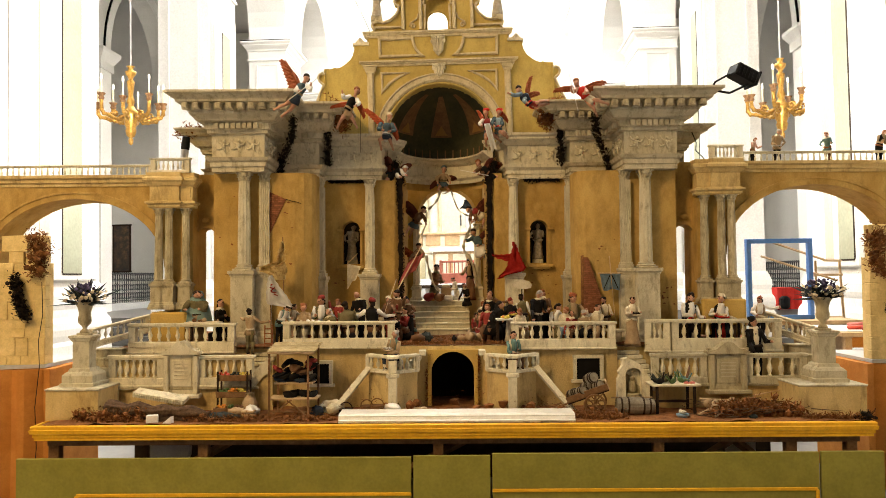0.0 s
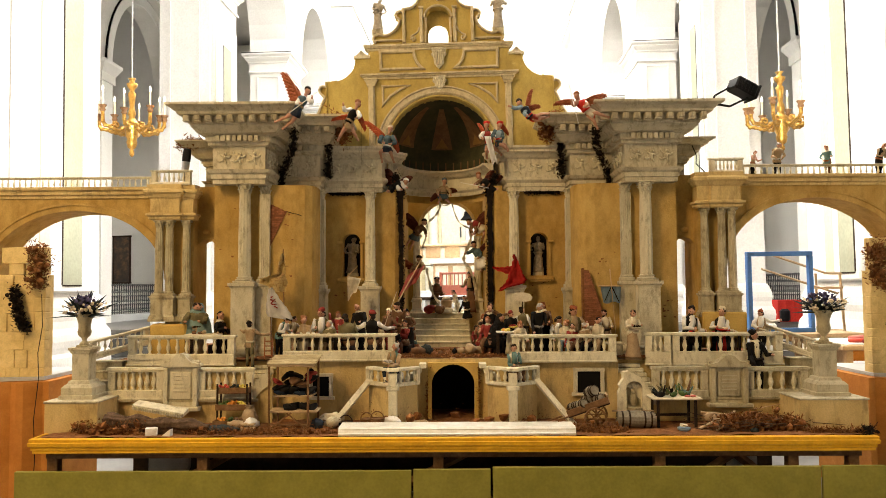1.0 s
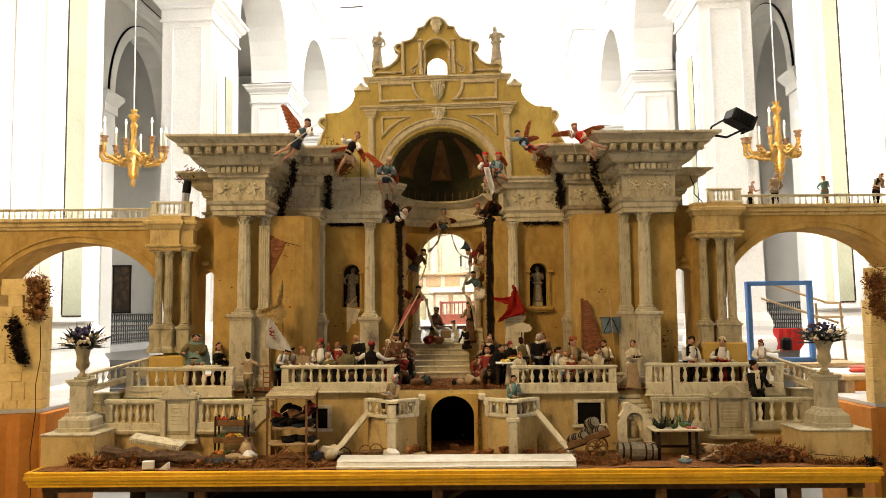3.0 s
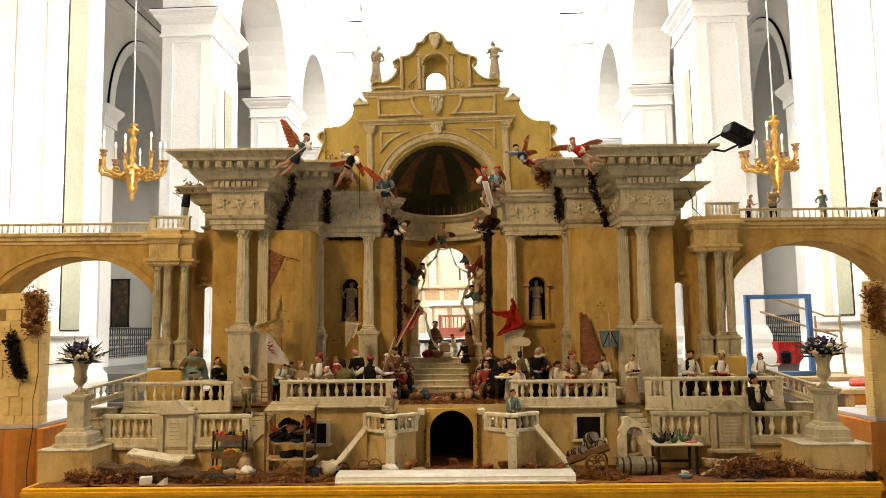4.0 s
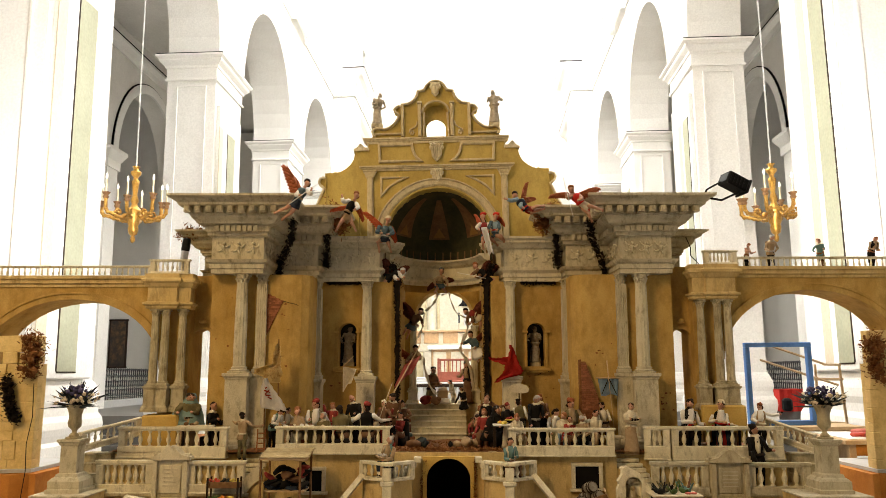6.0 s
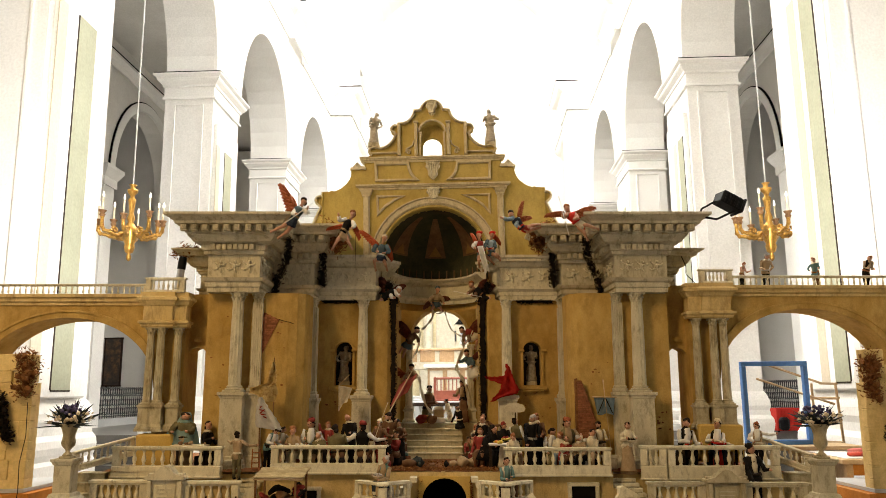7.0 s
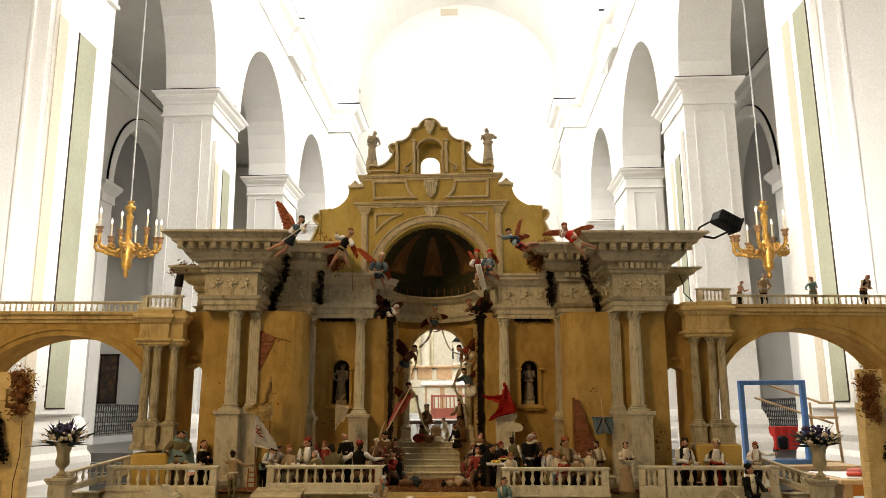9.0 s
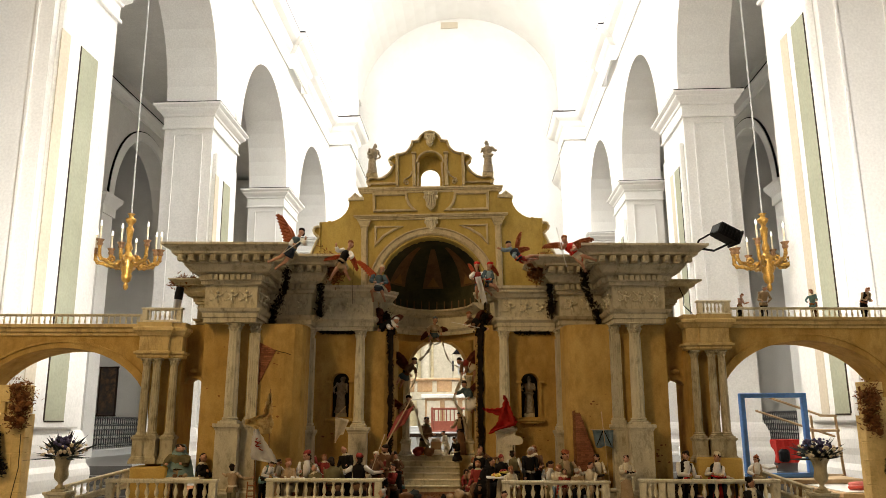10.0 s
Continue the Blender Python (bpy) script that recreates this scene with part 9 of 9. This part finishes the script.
clump("dry_moss", [(0.86, 0.2, 0.012), (1.0, 0.16, 0.008), (1.2, 0.14, 0.008)], 1300, 0.018, MOSS, "dry russet moss around the cart", 83, 0.022)
clump("dry_moss", [(1.85, 0.2, 0.03), (2.1, 0.22, 0.05), (2.4, 0.2, 0.02)], 1800, 0.034, MOSS, "dry russet moss heaped on the stage", 84, 0.032)
clump("dry_moss", [(2.4, 0.12, 0.015), (2.78, 0.08, 0.012)], 500, 0.022, MOSS, "dry russet moss along the stage edge", 85, 0.015)
clump("dark_moss", [(2.80, 0.06, 0.03), (2.77, 0.07, 0.02)], 120, 0.022, MOSS_AND_SHADE, "dark dried leaves at the stage corner", 86, 0.018)
clump("dry_moss", [(-0.7, 0.3, 0.01), (0.0, 0.5, 0.01), (0.9, 0.3, 0.01)], 700, 0.014, MOSS, "dry russet litter before the passage", 87, 0.05)

# ---------------------------------------------------------------- rock piers at both ends on cloth-covered boxes
for s in (-1, 1):
    xin = 3.13 if s < 0 else 3.31
    th = thing("rock_pier", pose(0, 0, 0), "yellow plaster ruin pier with cracked blocks and moss", "ruin model", "rock piers")
    bm = bmesh.new()
    plan(bm, [(s * xin, 0.93), (s * 4.3, 0.78), (s * 4.3, 1.06), (s * xin, 1.06)], 0.31, 1.10 if s < 0 else 1.1)
    part("core", bm, ROCK, th, "pale yellow core")
    rnd = random.Random(90 + s)
    z = 0.31
    while z < 1.28:
        h = rnd.uniform(0.06, 0.15)
        x = xin - 0.01
        while x < (xin + 0.30 if z < 1.1 else xin + 0.16):
            w = rnd.uniform(0.08, 0.24)
            bm = bmesh.new()
            y0 = 0.93 - (x - xin) * 0.13
            box(bm, (s * (x + w / 2), y0 + 0.03, z + h / 2), (w - 0.003, 0.075 + rnd.uniform(0, 0.008), h - 0.003), bevel=0.004)
            rough_up(bm, 0.006, 22, z + x)
            part("stone", bm, ROCK, th)
            x += w
        z += h
    clump("dry_moss", [(s * (xin + 0.06), 0.92, 1.30), (s * (xin + 0.03), 0.91, 1.18), (s * (xin + 0.05), 0.90, 1.0)], 700, 0.03, MOSS, "dry moss hanging on the ruin pier", 95 + s, 0.034)
    clump("dark_moss", [(s * (xin + 0.20), 0.86, 1.0), (s * (xin + 0.17), 0.86, 0.8), (s * (xin + 0.12), 0.87, 0.68)], 420, 0.028, MOSS_AND_SHADE, "dark moss in a crack of the ruin pier", 97 + s, 0.02)
    bm = bmesh.new()
    plan(bm, [(s * (xin - 0.02), 0.90), (s * 4.35, 0.55), (s * 4.35, 1.7), (s * (xin - 0.02), 1.7)], 0.285, 0.31)
    solid("base_board", bm, GREY_PAINT, pose(0, 0, 0), "blue-grey painted base board under the ruin pier", "board", "base boards")
    bm = bmesh.new()
    pts = []
    for i in range(24):
        t = i / 23
        pts.append((s * (xin - 0.08 + t * 1.25), 0.86 - 0.30 * t + 0.025 * math.sin(t * 34) + 0.012 * math.sin(t * 71)))
    plan(bm, pts + [(s * 4.3, 1.7), (s * (xin - 0.08), 1.7)], -0.70, 0.28)
    solid("cloth_covered_box", bm, ORANGE, pose(0, 0, 0), "box draped with orange brown cloth reaching the floor", "draped box", "cloth covered boxes")
bm = bmesh.new()
P = [(-3.14, 0.9, 0.95), (-3.12, 0.88, 0.7), (-3.14, 0.86, 0.5), (-3.12, 0.84, 0.3), (-3.13, 0.80, 0.0), (-3.11, 0.79, -0.3), (-3.13, 0.79, -0.68)]
for a, b in zip(P, P[1:]):
    limb(bm, a, b, 0.0032, 0.0032, n=5)
solid("cable", bm, BLACK_METAL, pose(0, 0, 0), "black electric cable running down the draped box", "cable")

# ---------------------------------------------------------------- church furniture


def chandelier(x, y, z0, z1, ztop, label):
    """A gilded wooden chandelier with eight branches."""
    th = thing("chandelier", pose(x, y, z0), label, "chandelier", "chandeliers", model=False)
    h = z1 - z0
    bm = bmesh.new()
    lathe(bm, [(0.01, 0), (0.05, 0.03), (0.055, 0.08), (0.03, 0.11), (0.09, 0.14), (0.12, 0.22), (0.10, 0.26), (0.13, 0.30), (0.16, 0.46), (0.17, 0.50), (0.10, 0.54), (0.06, 0.60), (0.09, 0.64), (0.07, 0.70), (0.05, 0.74), (0.07, 0.86), (0.09, 0.95), (0.045, 0.98), (0.06, 1.02), (0.11, 1.06), (0.12, 1.10), (0.05, 1.12), (0.06, 1.16), (0.09, 1.18), (0.02, 1.19)], 18, pose(0, 0, 0) @ Matrix.Diagonal((0.66, 0.66, h / 1.19, 1)))
    part("stem", bm, GOLD, th, "turned gilded stem", soft=True)
    for k in range(8):
        a = radians(k * 45 + 12)
        lift = 0.07 if k % 2 else 0.0
        m = Matrix.Rotation(a, 4, "Z")
        bm = bmesh.new()
        pts = [(0.12, 0, 0.42), (0.20, 0, 0.36), (0.28, 0, 0.37), (0.35, 0, 0.40), (0.42, 0, 0.41), (0.455, 0, 0.46), (0.46, 0, 0.53 + lift)]
        for p, q in zip(pts, pts[1:]):
            limb(bm, p, q, 0.027, 0.025, n=8, m=m)
            ball(bm, q, (0.033, 0.029, 0.033), m, 0, 8, 5)
        for i in range(9):
            t = i * 0.7
            ball(bm, (0.25 + 0.055 * (1 - i / 10) * math.cos(t), 0, 0.43 + 0.055 * (1 - i / 10) * math.sin(t)), (0.02, 0.028, 0.02), m, 0, 6, 4)
        arm = part("arm", bm, GOLD, th, "scrolled gilded arm", soft=True)
        bm = bmesh.new()
        lathe(bm, [(0.03, 0.53 + lift), (0.045, 0.56 + lift), (0.03, 0.58 + lift), (0.05, 0.61 + lift), (0.06, 0.625 + lift), (0.02, 0.63 + lift)], 12, m @ pose(0.46, 0, 0))
        part("cup", bm, WOOD, arm, "dark candle cup", soft=True)
        bm = bmesh.new()
        lathe(bm, [(0.014, 0.63 + lift), (0.013, 0.82 + lift), (0.01, 0.83 + lift)], 10, m @ pose(0.46, 0, 0))
        part("candle", bm, CREAM, arm, "cream candle tube")
        bm = bmesh.new()
        lathe(bm, [(0.010, 0.83 + lift), (0.017, 0.85 + lift), (0.014, 0.88 + lift), (0.003, 0.91 + lift)], 10, m @ pose(0.46, 0, 0))
        part("bulb", bm, CANDLE, arm, "clear candle bulb", soft=True)
    bm = bmesh.new()
    limb(bm, (0, 0, h), (0, 0, ztop - z0), 0.012, 0.012, n=6)
    part("cable", bm, GREY_PAINT, th, "thin hanging cable")
    return th


chandelier(-4.86, 11.0, 3.68, 4.86, 21.0, "gilded wooden chandelier with electric candles hanging on a cable")
chandelier(4.53, 11.0, 3.52, 4.68, 21.0, "gilded wooden chandelier with electric candles hanging on a cable")


def iron_rail(x0, x1, y, z0, z1, label):
    th = thing("iron_railing", pose(x0, y, z0), label, "railing", "iron railings", model=False)
    w, h = x1 - x0, z1 - z0
    for z in (0.06, h * 0.72, h - 0.03):
        part("bar", boxed((w / 2, 0, z), (w, 0.035, 0.03)), IRON, th)
    n = max(2, int(w / 0.15))
    for i in range(n + 1):
        part("upright", boxed((w * i / n, 0, h / 2), (0.018, 0.018, h)), IRON, th)
    bm = bmesh.new()
    for i in range(n):
        c = w * (i + 0.5) / n
        for zc in (h * 0.22, h * 0.5, h * 0.85):
            pts = [(c + 0.06 * math.cos(radians(a)), zc + 0.10 * math.sin(radians(a))) for a in range(0, 360, 45)]
            for p, q in zip(pts, pts[1:] + pts[:1]):
                limb(bm, (p[0], 0, p[1]), (q[0], 0, q[1]), 0.011, 0.011, n=4)
    part("scrollwork", bm, IRON, th, "wrought iron scrollwork")
    return th


for s, x in ((-1, NL), (1, NR)):
    xo = x + s * AISLE[s]
    rail = iron_rail(0.0, CH_R * 2, 0.0, 1.02, 1.98, "black wrought iron chapel railing on a stone step")
    rail.matrix_basis = pose(xo + s * 0.25, CH_Y - CH_R, 1.02, 0, 0, 90)
    solid("railing_step", boxed((xo + s * 0.25, CH_Y, 0.51), (0.5, CH_R * 2, 1.0), 0.02), GREY_PAINT, pose(0, 0, 0), "dark grey stone step under the railing", "step", model=False)
for (x, z0, z1, w, lab) in ((-12.85, 2.05, 3.75, 0.62, "dark oil painting in a black frame over a chapel altar"), (9.67, 2.92, 4.38, 0.6, "tall dark oil painting in a black frame")):
    th = thing("oil_painting", pose(x, CH_Y + 2.62, (z0 + z1) / 2), lab, "painting", "oil paintings", model=False)
    h = z1 - z0
    part("canvas", boxed((0, 0, 0), (w, 0.03, h)), PAINTING, th)
    for (cx, cz, sx, sz) in ((0, h / 2, w + 0.1, 0.06), (0, -h / 2, w + 0.1, 0.06), (-w / 2, 0, 0.06, h), (w / 2, 0, 0.06, h)):
        part("frame_side", boxed((cx, -0.01, cz), (sx, 0.06, sz), 0.01), WOOD_DARK, th)
th = thing("draped_table", pose(7.16, 17.9, 0.82) @ Matrix.Diagonal((0.8, 0.8, 0.82, 1)), "small table covered with a bright red cloth", "table", model=False)
bm = bmesh.new()
plan(bm, [(-0.34, -0.27), (-0.24, -0.31), (-0.12, -0.27), (0, -0.30), (0.12, -0.26), (0.24, -0.30), (0.34, -0.26), (0.34, 0.27), (-0.34, 0.27)], -0.02, 0.56)
box(bm, (0, 0, 0.565), (0.67, 0.54, 0.02), bevel=0.008)
part("cloth", bm, RED, th, "bright red cloth hanging in folds")
for q in (-0.22, 0.22):
    part("leg", boxed((-0.30, q, 0.0), (0.05, 0.05, 0.1), 0.01), BLACK_METAL, th)
solid("black_bag", boxed((-0.28, -0.40, 0.14), (0.2, 0.2, 0.28), 0.05), BLACK_METAL, pose(7.25, 17.9, 0.82), "black bag on the floor before the table", "bag", model=False)

# work table, blue frame, ladder and timber behind the stage
th = thing("work_table", pose(4.15, 7.5, 0), "wooden work table covered with white sheets", "table", model=False)
part("tabletop", boxed((0, 0, 1.10), (1.5, 1.2, 0.04), 0.005), WOOD_PALE, th)
part("sheet", boxed((0.02, 0.02, 1.125), (1.42, 1.1, 0.008), 0.002), WHITE_CLOTH, th, "white paper sheet")
part("apron", boxed((0, -0.55, 1.03), (1.4, 0.03, 0.09), 0.004), ORANGE, th)
for a in (-0.68, 0.68):
    for b in (-0.54, 0.54):
        part("leg", boxed((a, b, 0.54), (0.06, 0.06, 1.08), 0.005), WOOD_PALE, th)
for k, (x, y, w, mat) in enumerate(((3.62, 7.1, 0.16, FRUIT_R), (3.72, 6.98, 0.2, WINE), (4.2, 7.2, 0.14, TAN), (3.8, 7.5, 0.2, PINK), (4.35, 7.4, 0.2, RED))):
    bm = bmesh.new()
    box(bm, (0, 0, 0.02), (w, w * 0.5, 0.035), bevel=0.012)
    rough_up(bm, 0.006, 12, k)
    solid("tool_case", bm, mat, pose(x, y, 1.132, 0, 0, k * 23 - 20), "small coloured packet lying on the work table", "packet", "packets on the table", model=False, soft=True)
th = thing("toolbox", pose(4.35, 7.0, 0.35), "black tool bag hanging on a stand by the table", "tool bag", model=False)
part("bag", boxed((0, 0, 0.5), (0.16, 0.12, 0.22), 0.03), BLACK_METAL, th)
bm = bmesh.new()
limb(bm, (0.05, 0, -0.35), (0.05, 0, 0.62), 0.03, 0.03, n=10)
part("tube", bm, STEEL, th, "grey steel tube")
# plain upright frame painted blue
th = thing("blue_frame", pose(2.98, 7.93, 1.20), "bright blue painted wooden frame standing upright", "easel", model=False)
x0, x1, zb, zt = -0.02, 0.62, 0.0, 0.775
FRW = 0.045
frm = pose(0, 0, 0, 0, 0, 6)
for (cx, cz, sx, sz) in (((x0 + x1) / 2, zt, x1 - x0 + FRW, FRW), ((x0 + x1) / 2, zb, x1 - x0 + FRW, FRW), (x0, (zb + zt) / 2, FRW, zt - zb - FRW), (x1, (zb + zt) / 2, FRW, zt - zb - FRW)):
    part("frame_bar", boxed((cx, 0, cz), (sx, 0.06, sz), 0.004, frm), BLUE, th)
solid("work_board", boxed((3.35, 8.0, 1.155), (1.3, 0.5, 0.04), 0.004), WOOD_PALE, pose(0, 0, 0), "pale wooden trestle board under the blue frame", "board", model=False)
for q in (2.85, 3.85):
    solid("trestle", boxed((q, 8.0, 0.567), (0.06, 0.4, 1.135), 0.004), WOOD_PALE, pose(0, 0, 0), "pale wooden trestle holding a board", "trestle", "trestles", model=False)
th = thing("ladder", pose(4.08, 8.6, 0, 3, 0, -50), "pale wooden step ladder standing by the pier", "ladder", model=False)
for a, b in (((-0.17, 0, 0), (-0.13, 0, 1.78)), ((0.17, 0, 0), (0.13, 0, 1.78))):
    bm = bmesh.new()
    limb(bm, a, b, 0.017, 0.015, n=4)
    part("rail", bm, WOOD_PALE, th)
for k in range(7):
    part("rung", boxed((0, 0, 0.24 + 0.23 * k), (0.30, 0.05, 0.025), 0.003), WOOD_PALE, th)
for (a, b) in (((3.36, 8.4, 1.985), (3.92, 8.4, 1.78)), ((3.24, 8.35, 1.83), (4.12, 8.56, 1.555)), ((3.92, 8.42, 1.775), (4.16, 8.55, 1.77))):
    bm = bmesh.new()
    limb(bm, a, b, 0.012, 0.012, n=4)
    solid("timber_batten", bm, WOOD_PALE, pose(0, 0, 0), "pale timber batten fixed across the ladder", "batten", "timber battens", model=False)

# high altar far behind the opening
ALTAR = mk("cream_altar_marble", (0.50, 0.46, 0.35), (0.62, 0.57, 0.45), 0.5, 4, 40, 0.05, stain=(0.33, 0.27, 0.17), amount=0.5)
RETABLE = mk("gilded_cream_stucco", (0.60, 0.53, 0.34), (0.72, 0.65, 0.45), 0.7, 3, 30, 0.2, stain=(0.42, 0.31, 0.13), amount=0.6)
th = thing("retable", pose(-0.62, 35.4, 0.8), "cream and gold stucco retable behind the high altar", "retable", model=False)
part("back", boxed((0, 0.4, 4.2), (8.0, 0.4, 8.4), 0.02), RETABLE, th)
for q in (-2.6, -1.3, 1.3, 2.6):
    bm = bmesh.new()
    lathe(bm, [(0.3, 1.9), (0.3, 2.1), (0.22, 2.2), (0.22, 4.6), (0.19, 5.6), (0.3, 5.9), (0.32, 6.0)], 16, pose(q, 0, 0))
    part("column", bm, ALTAR, th, soft=True)
    part("column_base", boxed((q, 0, 0.95), (0.8, 0.5, 1.9), 0.03), ALTAR, th)
part("entablature", boxed((0, 0, 6.25), (6.6, 0.7, 0.5), 0.05), ALTAR, th)
part("altarpiece", boxed((0, 0.18, 3.9), (1.9, 0.06, 3.4), 0.02), ALTAR, th, "framed cream altarpiece")
AX = -0.62
th = thing("high_altar", pose(AX, 25.6, 0.8), "cream marble high altar with inlaid orange panels", "altar", model=False)
part("platform", boxed((0, 0.2, 0.4), (5.2, 2.2, 0.8), 0.02), GREY_PAINT, th)
for k in range(4):
    part("step", boxed((0, -1.0 - 0.3 * k, 0.35 - 0.1 * k), (5.0, 0.32, 0.7 - 0.2 * k), 0.01), GREY_PAINT, th)
part("mensa", boxed((0.15, 0, 1.25), (1.7, 0.8, 0.9), 0.02), INLAY, th)
part("altar_cloth", boxed((0.15, -0.02, 1.74), (1.95, 0.95, 0.12), 0.02), WHITE_CLOTH, th, "white altar cloth")
for q in (-0.42, 0.15, 0.72):
    part("inlay_panel", boxed((q, -0.41, 1.25), (0.42, 0.03, 0.7), 0.01), ALTAR, th)
part("gradine", boxed((-0.1, 0.7, 1.95), (3.4, 0.5, 0.6), 0.02), ALTAR, th)
for q in (-1.35, -0.75, -0.1, 1.1):
    part("inlay_panel", boxed((q, 0.44, 2.12), (0.5, 0.03, 0.42), 0.01), INLAY, th)
part("moulding", boxed((-0.1, 0.66, 2.32), (3.6, 0.62, 0.08), 0.02), INLAY, th)
tab = part("tabernacle", boxed((0.45, 0.6, 2.75), (0.55, 0.5, 0.8), 0.02), ALTAR, th, "cream marble tabernacle")
part("tabernacle_door", boxed((0.45, 0.34, 2.72), (0.2, 0.03, 0.5), 0.02), GREY_PAINT, tab)
bm = bmesh.new()
lathe(bm, [(0.30, 3.15), (0.26, 3.2), (0.16, 3.3), (0.12, 3.42), (0.14, 3.46), (0.02, 3.5)], 14, pose(0.45, 0.6, 0))
part("cupola", bm, NEAR_BLACK, tab, "grey marble cupola", soft=True)
for q in (0.25, 0.65):
    part("niche", boxed((q - 0.05 if q < 0.4 else q + 0.05, 0.34, 2.75), (0.06, 0.03, 0.35)), IRON, tab)
th = thing("altar_rail", pose(AX + 0.22, 21.8, 1.47), "red-brown wooden rail with turned balusters", "railing", model=False)
part("top_rail", boxed((0, 0, 0.62), (1.0, 0.09, 0.06), 0.01), RAIL_RED, th)
part("panel", boxed((0, 0, 0.16), (0.95, 0.05, 0.26), 0.01), RAIL_RED, th)
part("bottom_rail", boxed((0, 0, 0.02), (1.0, 0.09, 0.05), 0.01), RAIL_RED, th)
for k in range(9):
    part("baluster", boxed((-0.44 + 0.11 * k, 0, 0.44), (0.03, 0.03, 0.32), 0.006), RAIL_RED, th)
for q in (-0.5, 0.5):
    part("post", boxed((q, 0, 0.33), (0.07, 0.09, 0.66), 0.01), RAIL_RED, th)
solid("chancel_bench", boxed((AX, 21.9, 1.13), (3.0, 0.6, 0.68), 0.02), GREY_PAINT, pose(0, 0, 0), "grey stone base under the altar rail", "base", model=False)
th = thing("stone_parapet", pose(AX, 19.4, 0.8), "dark stone parapet with white balusters before the altar", "balustrade", model=False)
part("top", boxed((0, 0, 0.62), (3.2, 0.2, 0.08), 0.01), WOOD_DARK, th)
for k in range(13):
    bm = bmesh.new()
    lathe(bm, [(0.07, 0), (0.05, 0.1), (0.08, 0.25), (0.04, 0.45), (0.07, 0.58)], 10, pose(-1.45 + 0.24 * k, 0, 0))
    part("baluster", bm, WHITE_WALL if k % 2 else GREY_PAINT, th, soft=True)
